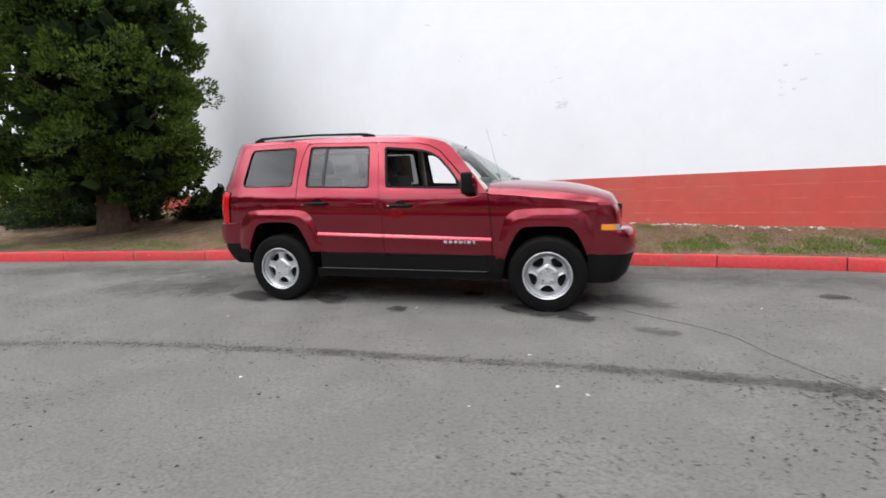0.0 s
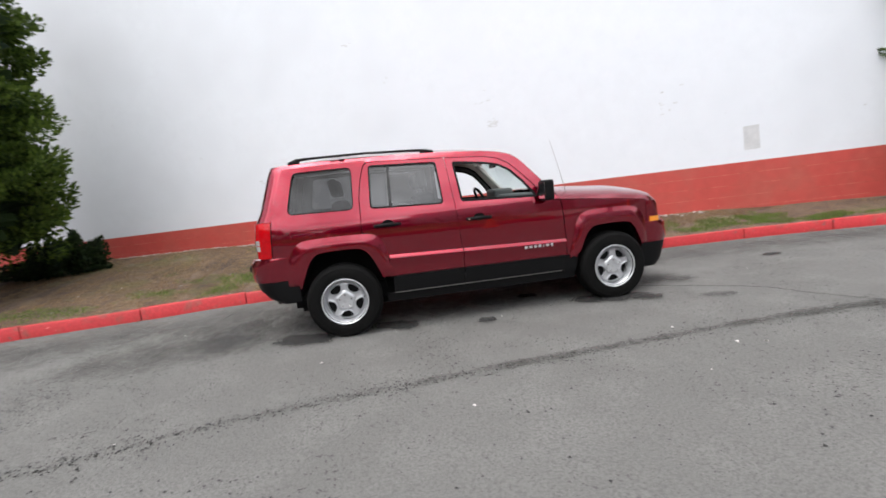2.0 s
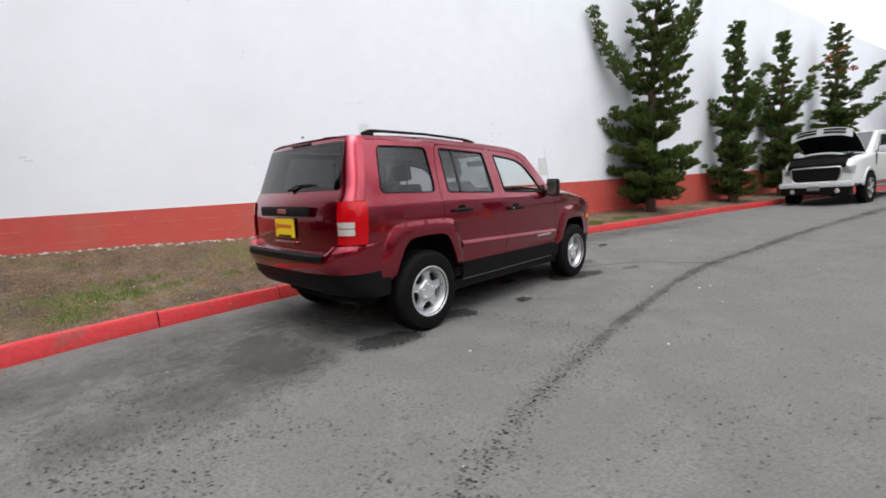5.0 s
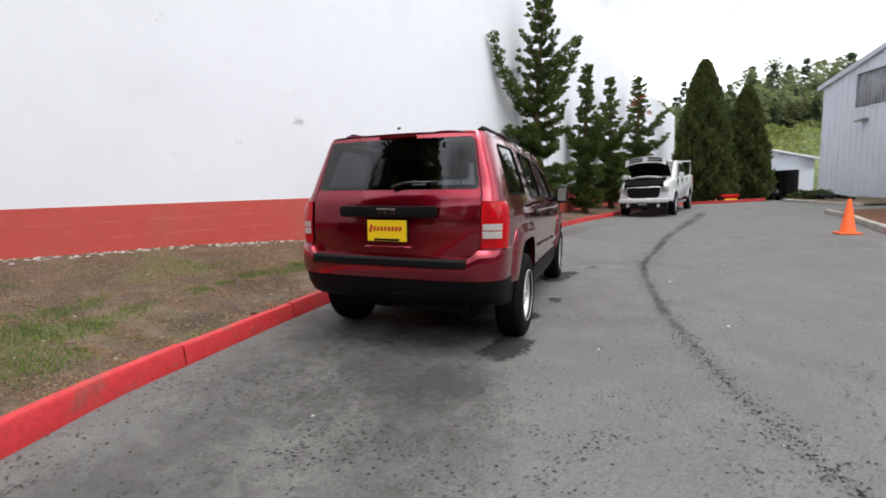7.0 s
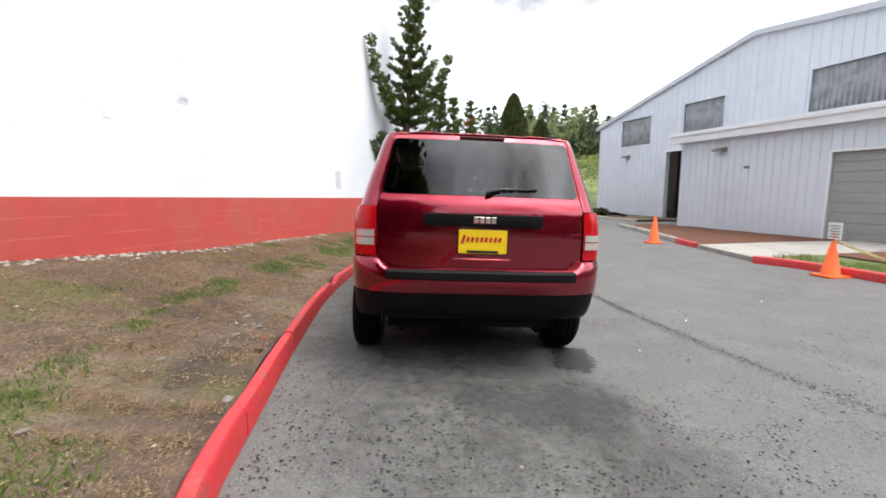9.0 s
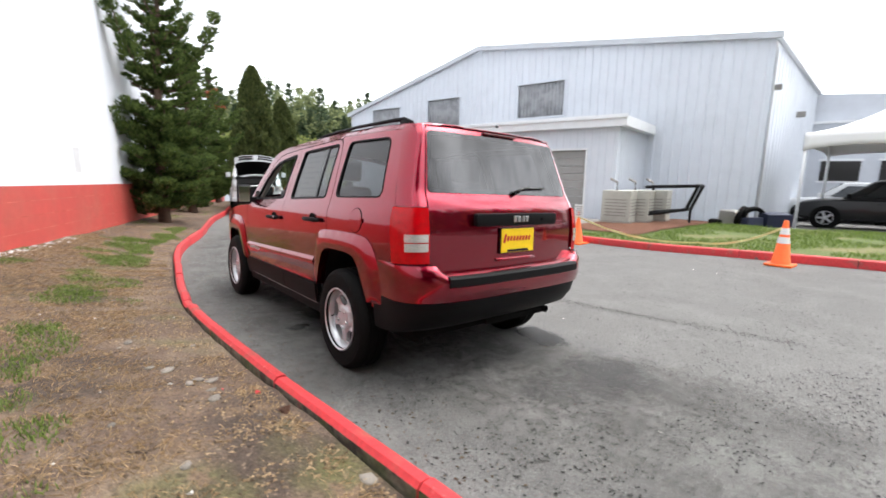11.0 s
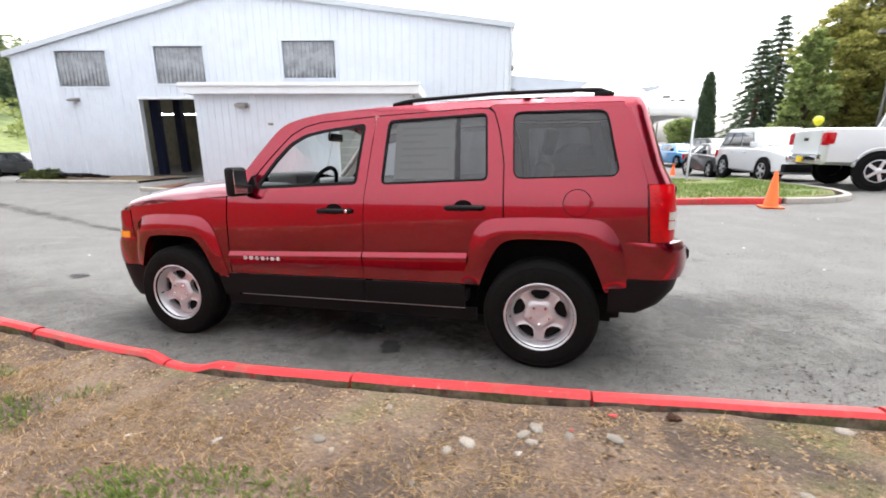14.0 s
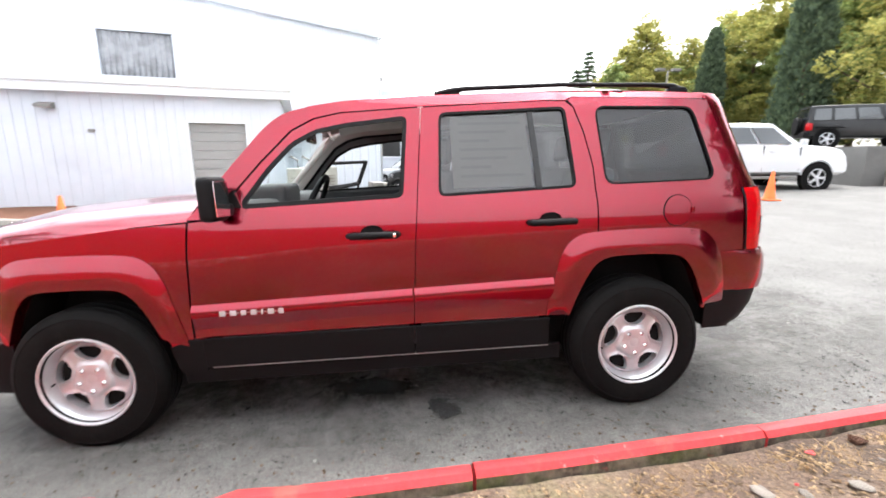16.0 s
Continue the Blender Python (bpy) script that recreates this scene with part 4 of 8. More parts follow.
def make_suv():
    car = empty("suv", label="cherry red compact SUV with black cladding, parked at the kerb", category="car")
    body = part("body", box(-1.80, 1.75, -0.60, 0.60, 0.27, 0.44, 0.02), M["dark"], car, "dark underbody")
    for x in (-1.317, 1.317):
        part("axle", tube([(x, -0.70, 0.34), (x, 0.70, 0.34)], 0.05, 8), M["dark"], car)
    part("fuel_tank", box(-1.0, -0.4, -0.5, 0.5, 0.19, 0.30, 0.04), M["dark"], car)
    part("silencer", box(-1.95, -1.6, -0.55, 0.1, 0.31, 0.42, 0.05), M["dark"], car)
    for s in (1, -1):
        fold = Vector((0, -s * 0.022, 0))
        sd = on_side(s)
        # fender
        fen = [(0.806, 1.050), (1.10, 1.035), (1.45, 0.998), (1.725, 0.968), (1.735, 0.80), (1.73, 0.70), (1.69, 0.52)] + ARCH_F[::-1][1:] + [(0.843, 0.40), (0.841, 0.60), (0.823, 0.90)]
        part("front_fender", skin(shrunk(fen, 0.002), sd, fold=fold), M["cherry"], car, smooth=38)
        # doors
        fd = [(0.80, 1.052)] + [(0.70, 1.06)] + PILLAR + [(-0.262, 1.552), (-0.210, 0.965), (-0.184, 0.515), (0.836, 0.507), (0.837, 0.60), (0.818, 0.90)]
        fw = rounded([(0.562, 1.108), (-0.155, 1.133), (-0.19, 1.508), (0.10, 1.478), (0.235, 1.452), (0.345, 1.395), (0.455, 1.28), (0.565, 1.135)], 0.03)
        door = part("front_door", skin(shrunk(fd, 0.002), sd, [fw], 0.045, fold), M["cherry"], car, smooth=38)
        rd = [(-0.262, 1.552), (-0.90, 1.575), (-0.985, 1.57), (-1.021, 1.54), (-1.06, 1.413), (-1.088, 1.246), (-1.095, 0.92), (-1.03, 0.82), (-0.96, 0.66), (-0.915, 0.515), (-0.184, 0.515), (-0.210, 0.965)]
        rw = rounded([(-0.350, 1.520), (-0.975, 1.540), (-0.995, 1.152), (-0.328, 1.131)], 0.035)
        rear_door = part("rear_door", skin(shrunk(rd, 0.002), sd, [rw], 0.045, fold), M["cherry"], car, smooth=38)
        # quarter panel with its window
        qp = [(-1.024, 1.542), (-1.063, 1.413), (-1.091, 1.246), (-1.098, 0.92), (-1.09, 0.80), (-1.183, 0.816), (-1.48, 0.812), (-1.55, 0.775), (-1.60, 0.70), (-1.682, 0.50), (-1.75, 0.50), (-1.80, 0.70), (-1.90, 0.80),
              (-1.875, 1.12), (-1.865, 1.16), (-1.75, 1.575), (-1.02, 1.592), (-0.995, 1.575)]
        qw = rounded([(-1.135, 1.540), (-1.655, 1.532), (-1.722, 1.20), (-1.70, 1.168), (-1.150, 1.160)], 0.05)
        quarter = part("quarter_panel", skin(shrunk(qp, 0.002), sd, [qw], 0.045, fold), M["cherry"], car, smooth=38)
        # roof side rail with the windscreen pillar
        rail = [(0.81, 1.062), (0.775, 1.092), (0.69, 1.207), (0.58, 1.340), (0.50, 1.436), (0.47, 1.468), (0.435, 1.500), (0.40, 1.523), (0.36, 1.541), (0.25, 1.569), (0.1, 1.590), (-0.27, 1.611), (-1.02, 1.629), (-1.4, 1.623), (-1.745, 1.608), (-1.745, 1.577),
                (-1.02, 1.594), (-0.985, 1.576), (-0.90, 1.579), (-0.262, 1.556)] + [(x + 0.006, z + 0.004) for x, z in PILLAR[::-1]] + [(0.706, 1.062)]
        part("roof_side", skin(rail, sd, step=0.04, fold=fold), M["cherry"], car, smooth=38)
        part("roof_side_lining", skin(rail, on_side(s, -0.03), step=0.06), M["headliner"], car, smooth=38)
        # dark tubes added behind the shut lines, so the gaps read as shade
        for line in ([(-0.262, 1.552), (-0.210, 0.965), (-0.184, 0.515)], PILLAR + [(-0.262, 1.554), (-0.90, 1.577), (-0.985, 1.573), (-1.022, 1.541), (-1.061, 1.413), (-1.09, 1.246), (-1.097, 0.92)], [(0.80, 1.056), (0.821, 0.90), (0.839, 0.60), (0.84, 0.51)]):
            part("door_weatherstrip", tube([on_side(s, -0.017)(x, z) for x, z in line], 0.010, 8), M["dark"], car)
        # flares
        for nm, arch, flare in (("rear_flare", ARCH_R, FLARE_R), ("front_flare", ARCH_F, FLARE_F)):
            ring = flare + [p for p in arch[::-1] if p[1] >= 0.50]

            def bulge(x, z, a=arch, fl=flare):
                da = min(math.hypot(x - p[0], z - p[1]) for p in dense(a, 0.03))
                df = min(math.hypot(x - p[0], z - p[1]) for p in dense(fl, 0.03))
                t = df / max(da + df, 1e-6)
                return Vector((x, s * (half_width(x, z) + 0.004 + 0.026 * min(1, t * 2.2)), z))
            part(nm, skin(ring, bulge, step=0.032, fold=Vector((0, -s * 0.06, 0))), M["cherry"], car, smooth=30)
        # cladding and its bright strips
        for nm, x0, x1 in (("front_cladding", -0.181, 0.803), ("rear_cladding", -0.86, -0.189)):
            part(nm, skin([(x0, 0.36), (x1, 0.36), (x1, 0.500), (x0, 0.504)], on_side(s, 0.008), fold=fold), M["plastic"], car, "black plastic lower door cladding", smooth=38)
            part("cladding_strip", tube([on_side(s, 0.010)(lerp(x0, x1, k / 6), 0.505) for k in range(7)], 0.004, 6), M["plastic"], car)
        part("sill", skin([(-0.93, 0.27), (0.92, 0.27), (0.92, 0.352), (-0.93, 0.352)], on_side(s, -0.012), fold=fold), M["plastic"], car, smooth=38)
        part("cladding_strip", tube([on_side(s, 0.004)(lerp(-0.86, 0.78, k / 10), 0.356) for k in range(11)], 0.0035, 6), M["lamp_box"], car, "thin dull grey strip")
        part("fender_lower", skin([(0.805, 0.34), (0.925, 0.34), (0.95, 0.47), (0.86, 0.505), (0.805, 0.505)], on_side(s, 0.006), fold=fold), M["plastic"], car, smooth=38)
        # window frames and panes
        for host, wn_, pane in ((door, fw, None), (rear_door, rw, M["tint"]), (quarter, qw, M["tint_quarter"])):
            part("window_seal", skin(shrunk(wn_, -0.004), on_side(s, 0.003), [shrunk(wn_, 0.015 if host is door else 0.008 if host is rear_door else 0.004)], 0.05, fold), M["plastic"], host, "black rubber window seal", smooth=38)
            if pane:
                part("window_pane", skin(shrunk(wn_, 0.003), on_side(s, -0.010), step=0.1, fold=Vector((0, -s * 0.004, 0))), pane, host, "dark tinted glass", smooth=38)
        part("window_divider", skin([(-0.80, 1.15), (-0.828, 1.15), (-0.812, 1.53), (-0.786, 1.53)], on_side(s, -0.004), fold=fold), M["gloss_black"], rear_door)
        # handles, each over a flat dark disc that paints its hollow's shade
        for host, hx, hz in ((door, -0.012, 0.962), (rear_door, -0.862, 0.990)):
            hw = half_width(hx, hz)
            cup = lathe([(0.0, 0.004), (0.03, 0.0042), (0.042, 0.006), (0.046, 0.008)], 24, m=Matrix.Translation((hx + 0.005, s * (hw - 0.003), hz + 0.012)) @ Matrix.Rotation(-s * math.pi / 2, 4, "X") @ Matrix.Diagonal((1.15, 0.75, 1, 1)))
            part("handle_cup", cup, M["dark"], host, smooth=True)
            hb = tube([(hx + 0.115, s * (hw + 0.004), hz), (hx + 0.10, s * (hw + 0.028), hz), (hx + 0.03, s * (hw + 0.036), hz + 0.002), (hx - 0.05, s * (hw + 0.036), hz + 0.002), (hx - 0.105, s * (hw + 0.028), hz), (hx - 0.115, s * (hw + 0.004), hz)], [0.012, 0.016, 0.0165, 0.0165, 0.017, 0.014], 10)
            part("door_handle", hb, M["plastic"], host, "black door handle", smooth=True)
            if hx > -0.5:
                part("lock", lathe([(0, 0.003), (0.008, 0.003), (0.010, 0)], 14, m=Matrix.Translation((hx - 0.098, s * (hw + 0.044), hz)) @ Matrix.Rotation(-s * math.pi / 2, 4, "X")), M["chrome"], host)
        # name badge as plain bars
        b0 = 0.705 if s > 0 else 0.405
        tm = Matrix.Translation((b0, s * (half_width(0.55, 0.63) + 0.0195), 0.618)) @ (Matrix.Rotation(math.pi, 4, "Z") if s > 0 else Matrix.Identity(4))
        bars(door, "badge", M["alloy"], tm, [0.026, 0.028, 0.022, 0.026, 0.008, 0.028, 0.022], 0.024, 0.021)
        for host, x0, x1 in ((door, 0.832, -0.181), (rear_door, -0.191, -0.875)):
            def ledge_at(i, j, xa=x0, xb=x1):
                x = lerp(xa, xb, i)
                k = j * 6
                q = min(int(k), 5)
                prof = ((0.024, -0.003), (0.016, 0.002), (-0.004, 0.0165), (-0.012, 0.019), (-0.024, 0.018), (-0.06, 0.009), (-0.11, -0.003))
                dz, o = lerp(prof[q][0], prof[q + 1][0], k - q), lerp(prof[q][1], prof[q + 1][1], k - q)
                z = lerp(0.650, 0.695, (0.832 - x) / 1.70) + dz
                return on_side(s, o)(x, z)
            part("crease", grid_sheet(ledge_at, 16, 12, (0, s, 0)), M["cherry"], host, smooth=True)
        # mirror
        mm = Matrix.Translation((0.645, s * 0.925, 1.155)) @ Matrix.Rotation(s * radians(-10), 4, "Z")
        mirror = part("door_mirror", box(-0.035 if s > 0 else -0.06, 0.04, -0.065, 0.065, -0.095, 0.095, 0.03, m=mm, segments=4), M["plastic"], car, "black door mirror housing", smooth=50)
        part("mirror_glass", box(-0.040 if s > 0 else -0.065, -0.0355 if s > 0 else -0.0605, -0.05, 0.05, -0.075, 0.075, 0.002, m=mm), M["chrome"], mirror)
        part("mirror_foot", box(0.60, 0.70, 0.80, 0.90, 1.075, 1.13, 0.015) if s > 0 else box(0.60, 0.70, -0.90, -0.80, 1.075, 1.13, 0.015), M["plastic"], mirror, smooth=50)
        part("mirror_sail", prism([(0.565, 1.10), (0.70, 1.085), (0.60, 1.19)], s * 0.800, s * 0.826), M["gloss_black"], mirror)
        # roof rack rail
        pts = [(-0.34, s * 0.575, 1.628), (-0.42, s * 0.57, 1.644), (-0.50, s * 0.57, 1.653), (-1.0, s * 0.565, 1.668), (-1.5, s * 0.56, 1.662), (-1.62, s * 0.558, 1.655), (-1.70, s * 0.555, 1.628)]
        rr = part("roof_rail", tube(pts, [0.012, 0.014, 0.012, 0.011, 0.012, 0.015, 0.012], 10), M["plastic"], car, "black roof rack rail", smooth=50)
        for rx in (-0.42, -1.64):
            part("rail_foot", box(rx - 0.05, rx + 0.05, s * 0.563 - 0.016, s * 0.563 + 0.016, 1.612, 1.650, 0.014), M["plastic"], rr, smooth=50)
        # rear lamp, wrapped round the corner
        part("rear_corner_pillar", rear_corner(s, 1.12, 1.605), M["cherry"], car, smooth=True)
        lamp = part("tail_lamp", rear_corner(s, 0.803, 1.117, 0.012), M["lamp_red"], car, "red tail lamp with clear lower lens", smooth=True)
        for z0, z1 in ((0.872, 0.918), (0.925, 0.968)):
            part("clear_lens", rear_corner(s, z0, z1, 0.017, 0.40, 0.96, 10, 4), M["lamp_white"], lamp, "clear lens", smooth=True)
        part("lamp_rim", tube([rear_corner_pt for rear_corner_pt in [Vector((corner_x(z), s * (half_width(corner_x(z), z) + 0.006), z)) for z in np.linspace(0.803, 1.117, 6)]], 0.005, 6), M["gloss_black"], lamp)
        # front indicator and headlamp
        def corner_lens(t0, t1, z0, z1, off=0.012):
            def f(i, j):
                z, th = lerp(z0, z1, j), radians(lerp(t0, t1, i))
                w = half_width(1.72, z) + off
                return Vector((1.72 + (0.24 + off) * math.cos(th) ** 0.5, s * w * math.sin(th) ** 0.5, z))
            return grid_sheet(f, 10, 4, (1, s, 0))
        marker = part("side_marker", thick(corner_lens(89, 71, 0.735, 0.785), 0.008), M["lamp_amber"], car, "amber side marker lamp", smooth=40)
        part("clear_lens", thick(corner_lens(70.5, 56, 0.737, 0.783), 0.008), M["lamp_white"], marker, smooth=40)
        part("headlamp", lathe([(0, 0.03), (0.06, 0.026), (0.09, 0.0)], 28, m=Matrix.Translation((1.875, s * 0.60, 0.86)) @ Matrix.Rotation(math.pi / 2, 4, "Y")), M["lamp_white"], car, "round headlamp", smooth=True)
        # wheel well
        for cx in (1.317, -1.317):
            line = dense(ARCH_F if cx > 0 else ARCH_R, 0.06)[:-8]
            line = [p for p in line if p[1] > 0.41 or p in (ARCH_F + ARCH_R)]

            def well(i, j, ln=line):
                k = i * (len(ln) - 1)
                q = min(int(k), len(ln) - 2)
                x, z = lerp(ln[q][0], ln[q + 1][0], k - q), lerp(ln[q][1], ln[q + 1][1], k - q)
                return Vector((x, s * lerp(half_width(x, z) - 0.02, 0.49, j), z + 0.004))
            part("wheel_well", grid_sheet(well, len(line) - 1, 4, (0, 0, -1)), M["dark"], car, smooth=True)
            part("well_back", box(cx - 0.44, cx + 0.44, min(s * 0.48, s * 0.52), max(s * 0.48, s * 0.52), 0.22, 0.86), M["dark"], car)
            wheel(car, cx, s)
        # dark baffles behind the wheel arches
        part("arch_baffle", box(-1.86, -1.74, min(s * 0.52, s * 0.79), max(s * 0.52, s * 0.79), 0.38, 0.72), M["dark"], car)
        part("arch_baffle", box(1.70, 1.80, min(s * 0.52, s * 0.74), max(s * 0.52, s * 0.74), 0.32, 0.70), M["dark"], car)
        # door inner panels and frames
        for host, fr_, hole_ in ((door, fd, fw), (rear_door, rd, rw), (quarter, qp, qw)):
            top = [p for p in shrunk(fr_, 0.012)]
            part("inner_frame", skin(top, on_side(s, -0.026), [hole_], 0.07), M["cabin"], host, smooth=38)
        part("door_lining", skin([(0.74, 0.45), (-0.16, 0.45), (-0.16, 1.115), (0.66, 1.10)], on_side(s, -0.05), step=0.1, fold=Vector((0, -s * 0.02, 0))), M["cabin"], car)
        part("rear_door_lining", skin([(-0.22, 0.45), (-0.82, 0.45), (-0.90, 0.95), (-1.7, 0.97), (-1.7, 1.14), (-0.22, 1.11)], on_side(s, -0.06), step=0.1), M["cabin"], car)

    # roof, bonnet, screen
    def roof(i, j):
        u = 2 * j - 1
        x = lerp(0.435, gate_x(u * 0.565, 1.605) - 0.006, i)
        e = roof_edge(x)
        w = 0.634 if x > -1.70 else lerp(0.634, 0.565, min(1, (-1.70 - x) / 0.2))
        x2 = x - 0.06 * (1 - u * u) * max(0, (x - 0.1) / 0.3)
        return Vector((x2, u * w, e + interp(x, (-1.88, -1.2), (0.020, 0.052)) * (1 - abs(u) ** 2.4) + (0.008 if 0.5 < abs(u) < 0.8 else 0) * (x < 0)))
    part("roof", grid_sheet(roof, 40, 28), M["cherry"], car, smooth=True)

    def lip(i, j):
        a = roof(1.0, j)
        y = a.y
        b = Vector((gate_x(y, 1.605) - 0.006, y, 1.603))
        m = Vector((min(a.x, b.x) - 0.006, y, a.z - 0.003))
        return a * (1 - i) ** 2 + m * 2 * i * (1 - i) + b * i * i
    part("roof_lip", grid_sheet(lip, 6, 28, (-1, 0, 1)), M["cherry"], car, smooth=True)

    def bonnet(i, j):
        u = 2 * j - 1
        x = lerp(0.80, 1.93, i)
        tip = 1.71 + 0.215 * max(0.0, 1 - abs(u) ** 4) ** 0.25
        w = half_width(min(x, 1.72), 1.03) - 0.010
        edge = interp(x, (0.8, 1.1, 1.45, 1.735, 1.86, 1.93), (1.054, 1.038, 1.001, 0.970, 0.958, 0.935))
        mid = interp(x, (0.8, 1.07, 1.47, 1.74, 1.88, 1.93), (1.165, 1.150, 1.120, 1.078, 1.035, 0.955))
        t = 1 - abs(u) ** 6.5
        z = lerp(edge, mid, t) + 0.014 * math.exp(-(((abs(u) - 0.43) / 0.2) ** 4)) * interp(x, (0.8, 1.0, 1.6, 1.8), (0.3, 1, 1, 0))
        return Vector((lerp(0.80, tip, i), u * w, z))
    bon = part("bonnet", grid_sheet(bonnet, 40, 40), M["cherry"], car, smooth=True)
    for s in (1, -1):
        part("bonnet_seam", tube([bonnet(i / 12, (0.5 + s * 0.5)) - Vector((0, 0, 0.002)) for i in range(12)], 0.004, 6), M["dark"], bon)

    def screen(i, j, off=0.0):
        u = 2 * j - 1
        lowp = Vector((1.04 - 0.27 * u * u, u * 0.735, 1.135 - 0.06 * u * u))
        top = Vector((0.372 + 0.062 * u * u, u * 0.640, 1.556 - 0.054 * u * u))
        p = lowp.lerp(top, i)
        p.z += 0.02 * math.sin(math.pi * i) + off
        return p
    part("windscreen", grid_sheet(screen, 16, 24), M["clear"], car, "clear windscreen", smooth=True)
    part("cowl", box(0.78, 1.06, -0.72, 0.72, 1.02, 1.10, 0.02), M["plastic"], car)
    for y0 in (-0.45, 0.15):
        part("windscreen_wiper", tube([screen(0.02, 0.5 + (y0 + 0.05) / 1.5, 0.02), screen(0.06, 0.5 + (y0 + 0.2) / 1.5, 0.025), screen(0.05, 0.5 + (y0 + 0.45) / 1.5, 0.02)], 0.009, 6), M["gloss_black"], car)

    part("aerial", tube([(0.93, -0.72, 1.05), (0.87, -0.725, 1.30), (0.78, -0.73, 1.62)], [0.005, 0.0018, 0.0013], 6), M["lamp_box"], car, "thin whip aerial")

    # tailgate with rear glass
    gate = [(0.668, 0.715), (-0.668, 0.715), (-0.668, 1.13), (-0.660, 1.18), (-0.583, 1.57), (-0.555, 1.612), (0.555, 1.612), (0.583, 1.57), (0.660, 1.18), (0.668, 1.13)]
    hole = rounded([(0.640, 1.205), (-0.640, 1.205), (-0.572, 1.562), (0.572, 1.562)], 0.03)
    gate_surf = lambda y, z: Vector((gate_x(y, z), y, z))
    tail = part("tailgate", skin(shrunk(gate, 0.003), gate_surf, [hole], 0.045, Vector((0.03, 0, 0))), M["cherry"], car, smooth=38)
    part("rear_glass", skin(shrunk(hole, -0.004), lambda y, z: Vector((gate_x(y, z) - 0.003, y, z)), step=0.08, fold=Vector((0.006, 0, 0))), M["tint_rear"], tail, "dark tinted rear window", smooth=38)
    part("glass_border", skin(shrunk(hole, -0.006), lambda y, z: Vector((gate_x(y, z) + 0.004, y, z)), [shrunk(hole, 0.025)], 0.06), M["gloss_black"], tail)
    hb = part("gate_handle", prism(rounded([(0.375, 1.008), (-0.375, 1.008), (-0.38, 1.086), (0.38, 1.086)], 0.02), 0, 0.035, bevel=0.008), M["plastic"], tail, "black tailgate handle bar", smooth=50)
    hb.matrix_local = Matrix.Translation((-2.086, 0, 0)) @ Matrix.Rotation(math.pi / 2, 4, "Z")
    bars(hb, "badge", M["chrome"], Matrix.Translation((-0.075, 0.041, 1.03)) , [0.026, 0.03, 0.03, 0.03], 0.038, 0.008)
    part("keyhole", lathe([(0, 0.004), (0.01, 0.003), (0.011, 0)], 14, m=Matrix.Translation((-2.122, -0.22, 1.047)) @ Matrix.Rotation(-math.pi / 2, 4, "Y")), M["dark"], tail)
    ledge = part("plate_ledge", tube([(gate_x(y, 0.80) - 0.006, y, 0.797) for y in np.linspace(-0.18, 0.18, 7)], 0.010, 8), M["cherry"], tail, smooth=True)
    plate = part("dealer_plate", box(-2.112, -2.104, -0.154, 0.154, 0.838, 0.988, 0.003), M["plate_yellow"], tail, "yellow dealer plate in a black holder")
    part("plate_holder", box(-2.106, -2.094, -0.162, 0.162, 0.832, 0.995, 0.004), M["gloss_black"], plate)
    rnd = random.Random(3)
    for k in range(9):
        y = 0.125 - k * 0.029
        part("plate_mark", box(-2.1145, -2.1115, -0.009, 0.009, -0.016 - 0.012 * (k == 0), 0.016 + 0.014 * (k == 0), 0.001, m=Matrix.Translation((0, y, 0.927)) @ Matrix.Rotation(radians(18), 4, "X"), segments=1), M["plate_red"], plate)
    part("plate_line", box(-2.1145, -2.1115, -0.10, 0.10, 0.842, 0.858, 0.001), M["gloss_black"], plate)
    part("rear_wiper", tube([(gate_x(-0.02, 1.20) - 0.02, -0.02, 1.215), (gate_x(0.1, 1.24) - 0.022, -0.12, 1.247), (gate_x(0.3, 1.25) - 0.015, -0.36, 1.252)], [0.014, 0.010, 0.006], 8), M["gloss_black"], tail, smooth=True)
    part("brake_light", box(-1.918, -1.895, -0.15, 0.15, 1.578, 1.592, 0.005), M["lamp_dark"], tail, "high brake light")
    part("washer_jet", lathe([(0, 0.012), (0.01, 0.01), (0.014, 0)], 12, m=Matrix.Translation((-1.88, 0, 1.645)) @ Matrix.Rotation(-0.6, 4, "Y")), M["gloss_black"], tail)

    # bumpers
    def rear_lift(y, z):
        return z if z < 0.70 else 0.70 + (z - 0.70) * interp(abs(y), (0.60, 0.66), (0.42, 1.0))
    part("rear_bumper", thick(bumper_loop(False, (0.588, 0.64, 0.70, 0.76, 0.795, 0.80), (-2.165, -2.18, -2.18, -2.17, -2.14, -2.03), -1.74, 4.1, lift=rear_lift), 0.01), M["cherry"], car, smooth=45)
    part("rear_bumper_lower", thick(bumper_loop(False, (0.385, 0.42, 0.50, 0.592), (-1.98, -2.06, -2.13, -2.158), -1.70, 3.9), 0.01), M["plastic"], car, "black lower rear bumper", smooth=45)

    def pad(i, j):
        y = lerp(-0.60, 0.60, i)
        xb = -1.74 - 0.44 * (1 - (abs(y) / half_width(-1.74, 0.7)) ** 4.1) ** (1 / 4.1)
        k = j * 4
        a = min(int(k), 3)
        prof = ((0.672, -0.002), (0.680, -0.012), (0.722, -0.012), (0.735, 0.004), (0.737, 0.12))
        z, o = lerp(prof[a][0], prof[a + 1][0], k - a), lerp(prof[a][1], prof[a + 1][1], k - a)
        return Vector((xb + o, y, z))
    part("bumper_step", thick(grid_sheet(pad, 30, 12, (-1, 0, 0.5)), 0.006), M["plastic"], car, "black ribbed bumper step pad", smooth=45)
